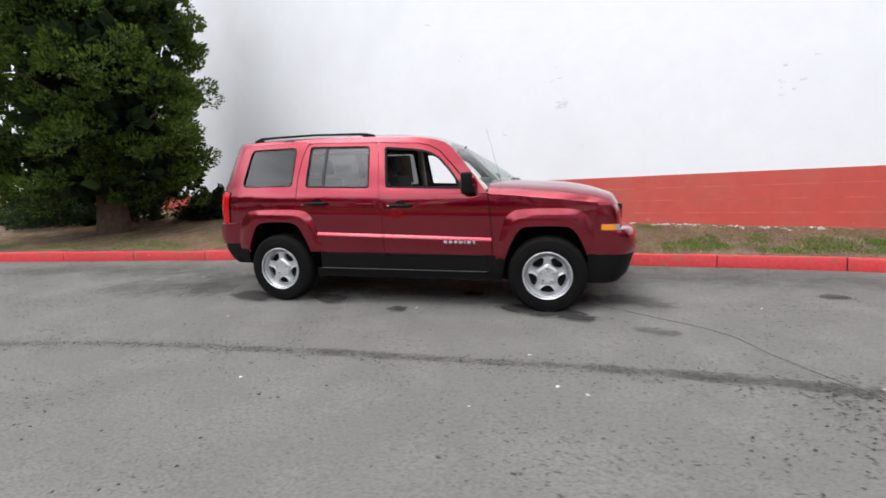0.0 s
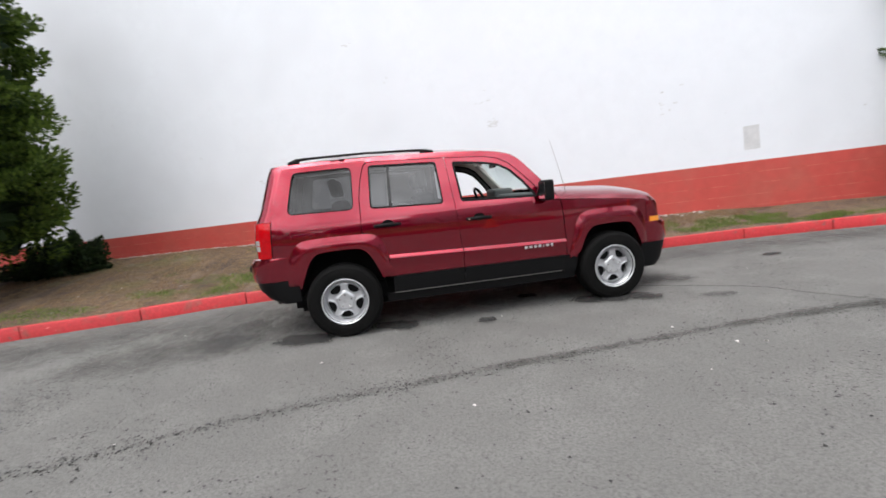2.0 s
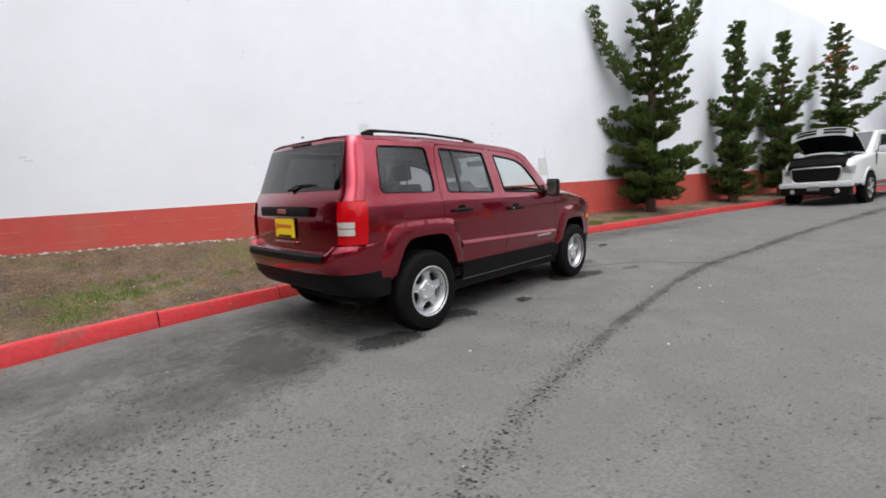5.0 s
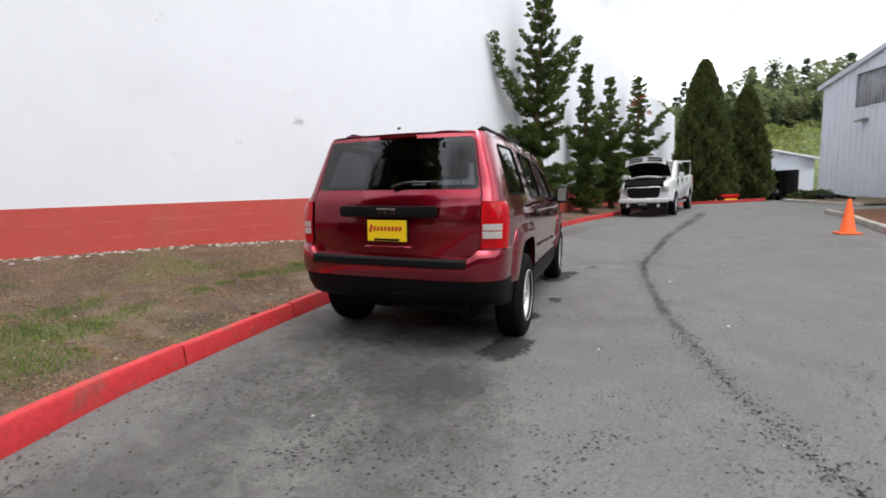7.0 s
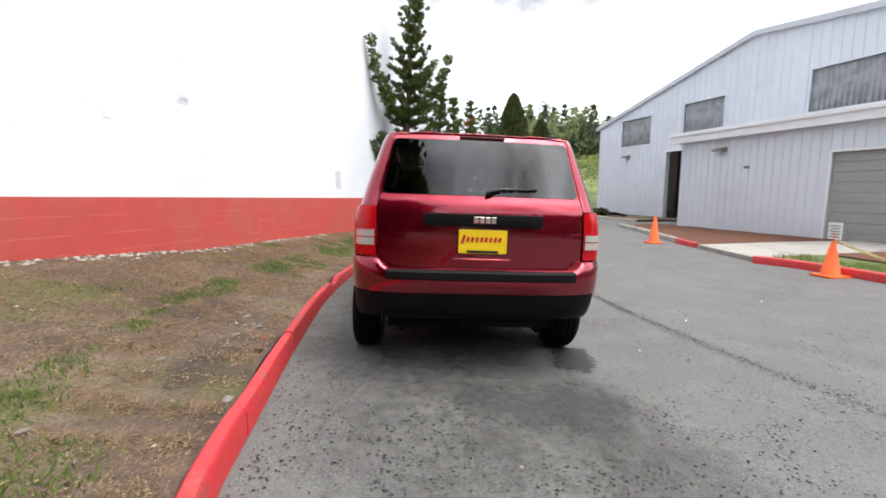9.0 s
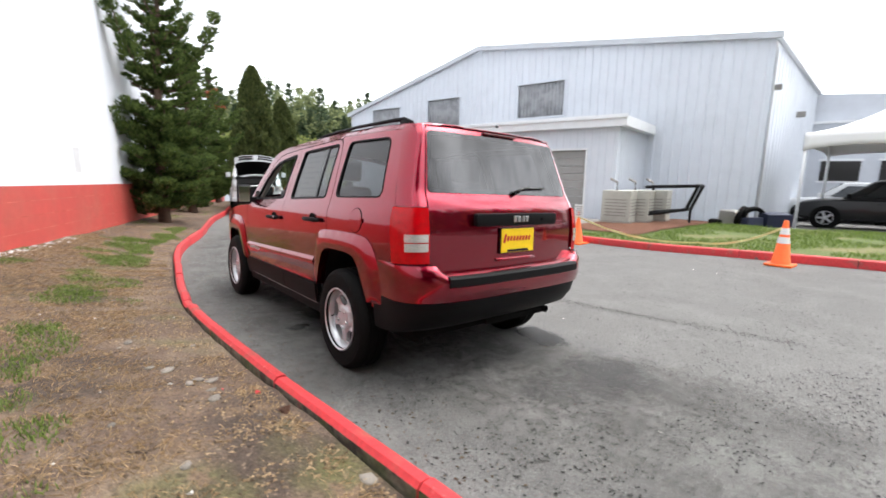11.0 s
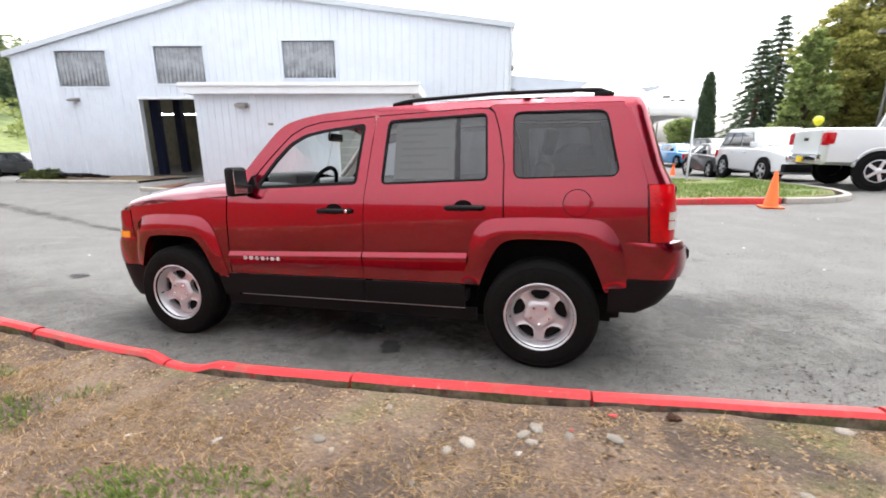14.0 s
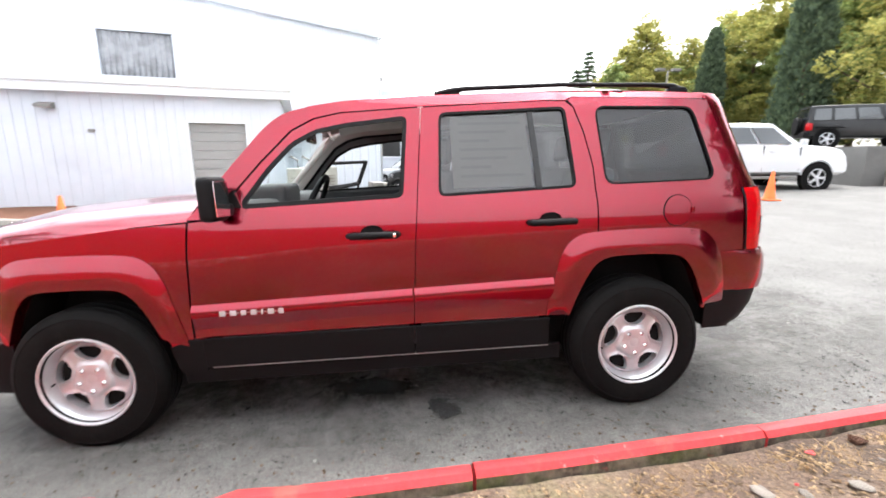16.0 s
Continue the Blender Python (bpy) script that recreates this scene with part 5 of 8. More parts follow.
    part("exhaust_pipe", lathe([(0.024, -0.15), (0.026, 0.0), (0.022, 0.0), (0.02, -0.15)], 20, m=Matrix.Translation((-1.97, -0.52, 0.35)) @ Matrix.Rotation(-math.pi / 2, 4, "Y")), M["plastic"], car, smooth=True)
    part("front_bumper", thick(bumper_loop(True, (0.52, 0.55, 0.62, 0.70, 0.735, 0.74), (2.10, 2.12, 2.12, 2.10, 2.06, 1.98), 1.68), 0.01), M["cherry"], car, smooth=45)
    part("front_bumper_lower", thick(bumper_loop(True, (0.27, 0.33, 0.524), (1.99, 2.05, 2.105), 1.655), 0.01), M["plastic"], car, "black lower front bumper", smooth=45)
    part("front_fascia", thick(bumper_loop(True, (0.72, 0.80, 0.90, 0.945), (1.965, 1.957, 1.94, 1.91), 1.72, 4.0), 0.01), M["cherry"], car, smooth=45)
    for k in range(7):
        y = (k - 3) * 0.105
        part("grille_slot", box(1.945 - 0.004, 1.975, y - 0.034, y + 0.034, 0.775, 0.93, 0.008), M["gloss_black"], car)

    # cabin
    part("cabin_floor", box(-0.85, 0.90, -0.70, 0.70, 0.36, 0.42), M["cabin"], car)
    part("headliner", grid_sheet(lambda i, j: roof(0.06 + 0.92 * i, 0.04 + 0.92 * j) - Vector((0, 0, 0.035)), 16, 12), M["headliner"], car, smooth=True)
    dash = part("dashboard", box(0.46, 0.80, -0.64, 0.64, 0.70, 1.135, 0.06, segments=3), M["cabin"], car, smooth=50)
    part("instrument_hood", box(0.44, 0.68, 0.20, 0.56, 1.04, 1.205, 0.04, segments=3), M["cabin"], dash, smooth=50)
    wheel_pts = [Vector((0.34 + 0.185 * math.sin(a) * -0.42, 0.37 + 0.185 * math.cos(a), 1.065 + 0.185 * math.sin(a) * 0.9)) for a in np.linspace(0, 2 * math.pi, 25)[:-1]]
    steer = part("steering_wheel", tube(wheel_pts, 0.016, 8, closed=True), M["plastic"], dash, smooth=True)
    part("steering_hub", box(0.30, 0.48, 0.31, 0.43, 1.005, 1.105, 0.03), M["cabin"], steer, smooth=50)
    for a in (0.2, math.pi - 0.2, 1.5 * math.pi):
        part("spoke", tube([(0.35, 0.37, 1.06), (0.34 - 0.175 * math.sin(a) * 0.42, 0.37 + 0.175 * math.cos(a), 1.065 + 0.175 * math.sin(a) * 0.9)], 0.012, 6), M["cabin"], steer)
    part("inner_mirror", box(0.38, 0.41, -0.11, 0.11, 1.44, 1.505, 0.015), M["gloss_black"], car, smooth=50)
    part("mirror_stalk", tube([(0.40, 0, 1.48), (0.46, 0, 1.53)], 0.008, 6), M["gloss_black"], car)
    part("console", box(-0.25, 0.55, -0.12, 0.12, 0.42, 0.70, 0.03), M["cabin"], car, smooth=50)
    for sx, sy in ((-0.18, 0.37), (-0.18, -0.37), (-1.05, 0.23), (-1.05, -0.23)):
        seat = part("seat", box(sx - 0.10, sx + 0.42, sy - 0.25, sy + 0.25, 0.50, 0.68, 0.05, segments=3), M["cloth"], car, smooth=50)
        part("seat_back", box(-0.065, 0.065, -0.24, 0.24, 0.0, 0.62, 0.05, m=Matrix.Translation((sx - 0.12, sy, 0.64)) @ Matrix.Rotation(radians(-14), 4, "Y"), segments=3), M["cloth"], seat, smooth=50)
        part("headrest", box(-0.045, 0.045, -0.13, 0.13, 0.0, 0.18, 0.04, m=Matrix.Translation((sx - 0.275, sy, 1.29)) @ Matrix.Rotation(radians(-10), 4, "Y"), segments=3), M["cloth"], seat, smooth=50)
        part("headrest_post", tube([(sx - 0.26, sy - 0.06, 1.22), (sx - 0.275, sy - 0.06, 1.32)], 0.007, 6), M["chrome"], seat)
    part("cargo_floor", box(-1.98, -0.85, -0.46, 0.46, 0.62, 0.68), M["cabin"], car)
    for s in (1, -1):
        part("pillar_lining", tube([(-0.24, s * 0.765, 1.08), (-0.25, s * 0.70, 1.30), (-0.26, s * 0.635, 1.55)], 0.04, 8), M["headliner"], car, smooth=True)
        part("screen_pillar_lining", tube([(0.78, s * 0.735, 1.09), (0.36, s * 0.625, 1.515)], 0.024, 8), M["headliner"], car)
    # papers in the windows
    sheet = part("window_sheet", skin([(-0.40, 1.16), (-0.79, 1.16), (-0.775, 1.505), (-0.40, 1.50)], on_side(1, -0.022), step=0.1), M["paper"], car, "printed paper sheet inside the rear door window")
    for k in range(7):
        part("print_line", skin([(-0.44, 1.475 - k * 0.042), (-0.75 + 0.08 * (k % 3), 1.475 - k * 0.042), (-0.75 + 0.08 * (k % 3), 1.462 - k * 0.042), (-0.44, 1.462 - k * 0.042)], on_side(1, -0.019), step=0.2), M["ink_faint"], sheet)
    ring = [(-1.506 + 0.074 * math.cos(2 * math.pi * k / 36), 1.019 + 0.074 * math.sin(2 * math.pi * k / 36)) for k in range(36)]
    part("fuel_flap", skin(ring, on_side(1, 0.0035), step=0.03, fold=Vector((0, -0.005, 0))), M["cherry"], car, smooth=40)
    part("fuel_flap_seam", tube([on_side(1, 0.0005)(x, z) for x, z in shrunk(ring, -0.002)], 0.0022, 6, closed=True), M["dark"], car)
    part("fuel_latch", box(-1.592, -1.572, half_width(-1.5, 1.02), half_width(-1.5, 1.02) + 0.006, 1.005, 1.035, 0.004), M["cherry"], car)
    return car


# the car stands on the slight cross-fall of the road
CAR_M = Matrix(((0.99955, 0.00057, 0.030, 0), (0.00057, 0.99928, -0.038, 0), (-0.030, 0.038, 0.99883, 0), (0, 0, 0, 1)))
suv = make_suv()
suv.matrix_world = CAR_M


# ---- other vehicles ----
def car_paint(name, c, coat=1.0):
    return shade(name, c, 0.4, coat=coat, spec=0.3, grain=(200, 0.04))


M["white_paint"] = car_paint("white_car_paint", (0.60, 0.615, 0.63))
M["black_paint"] = car_paint("black_car_paint", (0.009, 0.0095, 0.010), 0.45)
M["grey_paint"] = car_paint("grey_car_paint", (0.045, 0.043, 0.043), 0.6)
M["blue_paint"] = car_paint("blue_car_paint", (0.02, 0.22, 0.50))
M["silver_paint"] = car_paint("silver_car_paint", (0.40, 0.41, 0.42))
M["car_glass"] = shade("dark_car_glass", (0.02, 0.025, 0.028), 0.05, coat=1.0)


def loft(sections, n=5):
    """A closed body from cross-sections (x, half width low, z low, half width high, z high, corner)."""
    bm = bmesh.new()
    rings = []
    for x, w0, z0, w1, z1, r in sections:
        half = [(w0 * 0.85, z0), (w0, z0 + 0.08), (lerp(w0, w1, 0.5) + 0.03, lerp(z0, z1, 0.45)), (w1, z1 - r)]
        for k in range(1, n + 1):
            a = math.pi / 2 * k / n
            half.append((w1 - r + r * math.cos(a), z1 - r + r * math.sin(a)))
        half.append((w1 * 0.4, z1 + 0.02))
        rings.append([bm.verts.new((x, y, z)) for y, z in half] + [bm.verts.new((x, -y, z)) for y, z in half[::-1]])
    k = len(rings[0])
    for a, b in zip(rings, rings[1:]):
        for j in range(k):
            bm.faces.new((a[j], a[(j + 1) % k], b[(j + 1) % k], b[j]))
    bm.faces.new(rings[0][::-1])
    bm.faces.new(rings[-1])
    bmesh.ops.recalc_face_normals(bm, faces=bm.faces[:])
    return bm


def pane(corners, u0, u1, v0, v1, out, t=0.012):
    """A pane on the quad (low a, low b, top b, top a), a little proud of it."""
    a, b, c, d = [Vector(p) for p in corners]
    q = lambda u, v: a.lerp(b, u).lerp(d.lerp(c, u), v)
    nrm = Vector(out)
    bm = bmesh.new()
    lo = [bm.verts.new(q(u, v) - nrm * 0.02) for u, v in ((u0, v0), (u1, v0), (u1, v1), (u0, v1))]
    hi = [bm.verts.new(q(u, v) + nrm * t) for u, v in ((u0, v0), (u1, v0), (u1, v1), (u0, v1))]
    bm.faces.new(hi)
    for i in range(4):
        bm.faces.new((lo[i], lo[(i + 1) % 4], hi[(i + 1) % 4], hi[i]))
    bmesh.ops.recalc_face_normals(bm, faces=bm.faces[:])
    return bm


KINDS = {
    "suv": dict(base=1.38, r=0.37, body=[(-2.25, 0.80, 0.42, 0.78, 1.02, 0.08), (-2.1, 0.90, 0.30, 0.88, 1.08, 0.08), (-1.0, 0.92, 0.26, 0.90, 1.08, 0.08), (0.7, 0.92, 0.26, 0.90, 1.06, 0.08), (1.6, 0.91, 0.28, 0.86, 1.02, 0.10), (2.1, 0.86, 0.32, 0.78, 0.92, 0.12), (2.3, 0.76, 0.40, 0.68, 0.78, 0.10)],
                cab=(-2.15, 1.0, -1.85, 0.15, 0.86, 0.66, 1.05, 1.70)),
    "crew": dict(base=1.785, r=0.40, body=[(-2.86, 0.90, 0.62, 0.92, 1.34, 0.04), (-2.80, 0.98, 0.52, 0.99, 1.38, 0.05), (-1.08, 1.0, 0.48, 0.985, 1.38, 0.05), (-1.02, 1.0, 0.48, 0.985, 1.33, 0.06), (1.1, 1.0, 0.48, 0.98, 1.32, 0.08), (1.38, 1.0, 0.48, 0.97, 1.33, 0.12), (2.2, 1.0, 0.48, 0.95, 1.29, 0.16), (2.60, 0.97, 0.48, 0.90, 1.22, 0.18), (2.76, 0.90, 0.52, 0.84, 1.08, 0.14)],
                 cab=(-1.05, 1.34, -0.93, 0.42, 0.965, 0.80, 1.29, 1.93)),
    "coupe": dict(base=1.48, r=0.35, body=[(-2.45, 0.78, 0.42, 0.76, 0.98, 0.08), (-2.2, 0.90, 0.28, 0.86, 1.02, 0.08), (-0.8, 0.94, 0.22, 0.90, 0.98, 0.08), (0.8, 0.94, 0.22, 0.90, 0.96, 0.08), (1.9, 0.92, 0.26, 0.84, 0.90, 0.10), (2.45, 0.82, 0.34, 0.74, 0.78, 0.10)],
                  cab=(-2.0, 1.0, -1.05, 0.1, 0.82, 0.60, 0.96, 1.42)),
    "jeep": dict(base=1.48, r=0.41, body=[(-2.25, 0.76, 0.55, 0.76, 1.14, 0.04), (-2.2, 0.78, 0.48, 0.78, 1.16, 0.04), (0.6, 0.78, 0.45, 0.78, 1.16, 0.04), (0.75, 0.72, 0.45, 0.70, 1.18, 0.05), (1.9, 0.66, 0.48, 0.62, 1.12, 0.06), (1.98, 0.62, 0.55, 0.58, 1.05, 0.05)],
                 cab=(-2.22, 0.72, -2.16, 0.42, 0.77, 0.70, 1.14, 1.82)),
}


def vehicle(kind, paint, label, x, y, heading, z=None, lift=False, group="", size=(1, 1, 1)):
    k = KINDS[kind]
    truck = kind == "crew"
    root = empty("pickup_truck" if truck else "parked_car", label=label, category="truck" if truck else "car", group=group)
    part("body", loft(k["body"]), paint, root, smooth=40)
    xb0, xb1, xt0, xt1, wb, wt, zb, zt = k["cab"]
    cabin = loft([(xb0, wb, zb - 0.1, wb, zb + 0.02, 0.02)] + [(lerp(xb0, xt0, 0.97), lerp(wb, wt, 0.0), zb - 0.1, wt, zt, 0.06), (lerp(xt0, xt1, 0.5), wb, zb - 0.1, wt, zt + 0.02, 0.06), (xt1, wb, zb - 0.1, wt, zt, 0.06), (xb1, wb * 0.95, zb - 0.1, wb * 0.93, zb + 0.02, 0.02)])
    part("cabin", cabin, paint, root, smooth=30)
    for s in (1, -1):
        side = [(xb0, s * wb, zb), (xb1, s * wb, zb), (xt1, s * wt, zt), (xt0, s * wt, zt)]
        if truck:
            cuts = ((0.06, 0.42), (0.46, 0.86))
        elif kind == "coupe":
            cuts = ((0.30, 0.55), (0.58, 0.86))
        else:
            cuts = ((0.06, 0.27), (0.31, 0.56), (0.60, 0.86))
        for u0, u1 in cuts:
            part("side_window", pane(side, u0, u1, 0.10, 0.80, (0, s, 0.2), 0.035), M["car_glass"], root, "dark side window")
        m = [part("door_mirror", box(xb1 - 0.25, xb1 - 0.13, s * (wb + 0.16) - 0.09, s * (wb + 0.16) + 0.09, zb + 0.02, zb + 0.20, 0.03), M["plastic"] if paint is not M["white_paint"] else M["white_paint"], root, smooth=50)]
        for fx in (k["base"], -k["base"]):
            w0 = max(b[1] for b in k["body"])
            wm = Matrix.Translation((fx, s * (w0 - 0.075), k["r"])) @ Matrix.Rotation(-s * math.pi / 2, 4, "X")
            # flat black discs paint the shade of the wheel well and between the spokes
            part("wheel_arch", lathe([(0.0, 0.118), (k["r"] * 1.17, 0.118), (k["r"] * 1.17, 0.0)], 28, m=wm), M["dark"], root)
            w = part("wheel", lathe([(k["r"] * 0.66, 0.115), (k["r"] * 0.75, 0.135), (k["r"] * 0.95, 0.128), (k["r"], 0.10), (k["r"], -0.12), (k["r"] * 0.6, -0.12)], 28, m=wm), M["rubber"], root, smooth=40)
            part("rim", lathe([(k["r"] * 0.66, 0.118), (k["r"] * 0.62, 0.125), (k["r"] * 0.56, 0.10)], 28, m=wm), M["alloy"], w, smooth=40)
            part("rim_back", lathe([(0.0, 0.1195), (k["r"] * 0.6, 0.1195)], 24, m=wm), M["dark"], w)
            for j in range(5):
                part("rim_spoke", box(0.0, k["r"] * 0.60, -0.035, 0.035, 0.121, 0.13, 0.004, m=wm @ Matrix.Rotation(2 * math.pi * j / 5, 4, "Z")), M["alloy"], w)
            part("hub", lathe([(0.0, 0.136), (0.07, 0.134), (0.075, 0.12)], 14, m=wm), M["alloy"], w, smooth=True)
        fx = k["body"][-1][0]
        bx = k["body"][0][0]
        zl = lerp(k["body"][-1][2], k["body"][-1][4], 0.72)
        hy, hz = (0.78, 0.80) if lift else (0.60, zl - 0.02)
        part("headlamp", box(fx - 0.25, fx + (0.0 if lift else -0.02), s * hy - 0.14, s * hy + 0.14, hz, hz + (0.24 if lift else 0.16), 0.04), M["lamp_white"], root, smooth=50)
        zr = k["body"][0][4]
        lw = 0.89 if kind == "crew" else 0.80
        part("tail_lamp", box(bx - 0.03, bx + 0.17, s * lw - 0.12, s * lw + 0.12, zr - 0.36, zr - 0.06, 0.03), M["lamp_red"], root, "red tail lamp", smooth=50)
        for hx in (xb1 - 1.05, xb1 - 2.0):
            part("door_handle", box(hx, hx + 0.2, s * (max(b[1] for b in k["body"]) + 0.012) - 0.02, s * (max(b[1] for b in k["body"]) + 0.012) + 0.02, zb - 0.16, zb - 0.12, 0.01), paint, root)
    part("windscreen", pane([(xb1, wb * 0.9, zb), (xb1, -wb * 0.9, zb), (xt1, -wt, zt), (xt1, wt, zt)], 0.06, 0.94, 0.08, 0.92, (0.6, 0, 0.8), 0.05), M["car_glass"], root, "windscreen")
    part("rear_window", pane([(xb0, -wb, zb), (xb0, wb, zb), (xt0, wt, zt), (xt0, -wt, zt)], 0.08, 0.92, 0.15, 0.88, (-0.9, 0, 0.3), 0.03), M["car_glass"], root, "rear window")
    fx, fz0, fz1 = k["body"][-1][0], k["body"][-1][2], k["body"][-1][4]
    part("front_bumper", box(fx - 0.2, fx + (0.03 if lift else 0.07), -0.82, 0.82, fz0 - 0.02, fz0 + (0.10 if lift else 0.22), 0.05), M["chrome"] if truck else M["plastic"], root, smooth=50)
    if lift:
        turn = Matrix.Translation((fx, 0, 0)) @ Matrix.Rotation(-math.pi / 2, 4, "Z")
        mouth = rounded([(-0.66, 1.03), (0.66, 1.03), (0.60, 0.70), (0.52, 0.64), (-0.52, 0.64), (-0.60, 0.70)], 0.10)
        grille = part("grille", prism(mouth, -0.06, 0.05, m=turn), M["plastic"], root, "wide black grille")
        part("grille_surround", tube([turn @ Vector((a, 0.05, b)) for a, b in mouth], 0.022, 8, closed=True), M["chrome"], grille, smooth=True)
        for q in range(6):
            part("grille_bar", box(fx + 0.045, fx + 0.062, -0.55, 0.55, 0.69 + q * 0.055, 0.70 + q * 0.055, 0.003), M["gloss_black"], grille)
    else:
        grille = part("grille", box(fx - 0.05, fx + 0.03, -0.50, 0.50, fz0 + 0.24, fz1 - 0.02, 0.03), M["gloss_black"], root, smooth=50)
        part("grille_bar", box(fx + 0.02, fx + 0.045, -0.48, 0.48, fz0 + 0.34, fz0 + 0.37, 0.005), M["chrome"], grille)
    bx = k["body"][0][0]
    part("rear_bumper", box(bx - 0.10, bx + 0.15, -0.85, 0.85, k["body"][0][2] - 0.06, k["body"][0][2] + 0.16, 0.04), M["chrome"] if truck else M["plastic"], root, smooth=50)
    if kind == "crew":
        part("tailgate", box(bx - 0.02, bx + 0.03, -0.72, 0.72, 0.68, 1.34, 0.015), paint, root)
        part("gate_handle", box(bx - 0.032, bx - 0.015, -0.11, 0.11, 1.08, 1.16, 0.01), M["plastic"], root)
        for s in (1, -1):
            for hx in (k["base"], -k["base"]):
                rim_pts = [(hx + 0.49 * math.cos(a), s * 1.0, k["r"] + 0.03 + 0.49 * math.sin(a)) for a in np.linspace(0.12, math.pi - 0.12, 16)]
                part("arch_lip", tube(rim_pts, 0.035, 8), paint, root, smooth=True)
            part("sill_step", box(-1.1, 1.25, min(s * 0.86, s * 1.0), max(s * 0.86, s * 1.0), 0.36, 0.44, 0.03), M["lamp_box"], root, smooth=50)
            for gx0 in (-1.02, 0.12, 1.22):
                part("door_seam", box(gx0 - 0.006, gx0 + 0.006, min(s * 0.98, s * 1.008), max(s * 0.98, s * 1.008), 0.58, 1.30), M["dark"], root)
    if truck:
        part("plate", box(bx - 0.115, bx - 0.10, -0.15, 0.15, 0.55, 0.70), M["plate_yellow"], root)
    if kind == "jeep":
        for s in (1, -1):
            for fx2 in (1.45, -1.45):
                part("fender", box(fx2 - 0.5, fx2 + 0.5, min(s * 0.70, s * 0.95), max(s * 0.70, s * 0.95), 0.86, 0.93, 0.03), M["plastic"], root, smooth=50)
        part("spare_wheel", lathe([(0.0, 0.12), (0.2, 0.12), (0.38, 0.10), (0.40, 0.0), (0.38, -0.1), (0.0, -0.1)], 24, m=Matrix.Translation((-2.38, 0, 1.0)) @ Matrix.Rotation(math.pi / 2, 4, "Y")), M["rubber"], root, smooth=40)
    if lift:
        # raised bonnet: crowned plate, turned-down front edge with two dark slots, black lining; dark blocks paint the
        # shaded bay beneath
        def plate(i, j):
            u = 2 * j - 1
            return Vector((1.34 * i - 0.10 * i * u * u, 0.78 * u, 0.07 * (1 - u ** 4) + 0.05 * math.sin(math.pi * i)))
        hob = part("bonnet", thick(grid_sheet(plate, 12, 16), 0.02), paint, root, "raised white bonnet", smooth=50)
        hob.matrix_local = Matrix.Translation((1.36, 0, 1.36)) @ Matrix.Rotation(radians(-29), 4, "Y")

        def nose(i, j):
            p = plate(1.0, j)
            return p + Vector((0.02 - 0.07 * i, 0, -0.20 * i))
        part("bonnet_edge", thick(grid_sheet(nose, 4, 16, (1, 0, 0)), 0.015), paint, hob, smooth=50)
        for s in (1, -1):
            for q in (0.25, 0.62):
                v0, v1 = 0.5 + s * 0.06, 0.5 + s * 0.40
                part("bonnet_slot", tube([nose(q, lerp(v0, v1, c / 5)) + Vector((0.012, 0, 0)) for c in range(6)], 0.024, 6), M["plastic"], hob)
        part("bonnet_lining", grid_sheet(lambda i, j: plate(0.02 + 0.95 * i, 0.0 + 1.0 * j) * 1.004 - Vector((0, 0, 0.035)), 8, 8, (0, 0, -1)), M["dark"], hob)
        part("engine_bay", box(1.45, 2.58, -0.78, 0.78, 1.16, 1.335, 0.04), M["dark"], root)
        part("bay_front", prism([(2.2, 1.36), (2.2, 1.15), (2.80, 1.0), (2.80, 1.12), (2.62, 1.262)], -0.74, 0.74), M["dark"], root)
        part("slam_panel", tube([(2.46, 0.86 * c, 1.40 - 0.21 * abs(c) ** 2.5) for c in np.linspace(-1, 1, 15)], 0.032, 8), paint, root, smooth=True)
        part("ladder_rack", tube([(-2.6, 0.9, 1.36), (-2.6, 0.9, 1.96), (-2.6, -0.9, 1.96), (-2.6, -0.9, 1.36)], 0.03, 8), M["alloy"], root)
        part("bumper_face", box(2.72, 2.92, -0.95, 0.95, 0.50, 0.645, 0.05), paint, root, "white front bumper", smooth=50)
        part("valance", box(2.62, 2.87, -0.90, 0.90, 0.30, 0.505, 0.04), M["plastic"], root, smooth=50)
        for s in (1, -1):
            part("fog_lamp", lathe([(0, 0.02), (0.06, 0.015), (0.075, 0)], 16, m=Matrix.Translation((2.86, s * 0.58, 0.40)) @ Matrix.Rotation(math.pi / 2, 4, "Y")), M["lamp_white"], root, smooth=True)
        part("plate", box(2.915, 2.93, -0.16, 0.16, 0.42, 0.54), M["lamp_box"], root)
    zz = road_z(x, y) if z is None else z
    root.matrix_world = Matrix.Translation((x, y, zz)) @ Matrix.Rotation(radians(heading), 4, "Z") @ Matrix.Diagonal((*size, 1))
    return root


vehicle("crew", M["white_paint"], "white pickup truck with its bonnet raised, at the kerb", 15.0, -3.42, 163.5, lift=True, size=(0.92, 0.885, 1.04))
vehicle("crew", M["white_paint"], "clean white pickup truck parked beside the grass island", -10.45, -9.95, 176.5)
LOT = "cars parked in the lot"
vehicle("suv", M["black_paint"], "black SUV parked under the white canopy tent", -1.9, -19.4, 4, group=LOT)
vehicle("suv", M["white_paint"], "white SUV parked behind the black one", -0.6, -23.3, -8, group=LOT)
vehicle("suv", M["white_paint"], "white SUV facing the driveway in the lot", -8.45, -13.9, 94, group=LOT)
vehicle("coupe", M["grey_paint"], "dark grey coupe parked behind a white SUV", -8.55, -19.0, 92, group=LOT)
vehicle("crew", M["white_paint"], "white pickup facing the tent in the lot", -6.3, -26.8, 84, group=LOT)
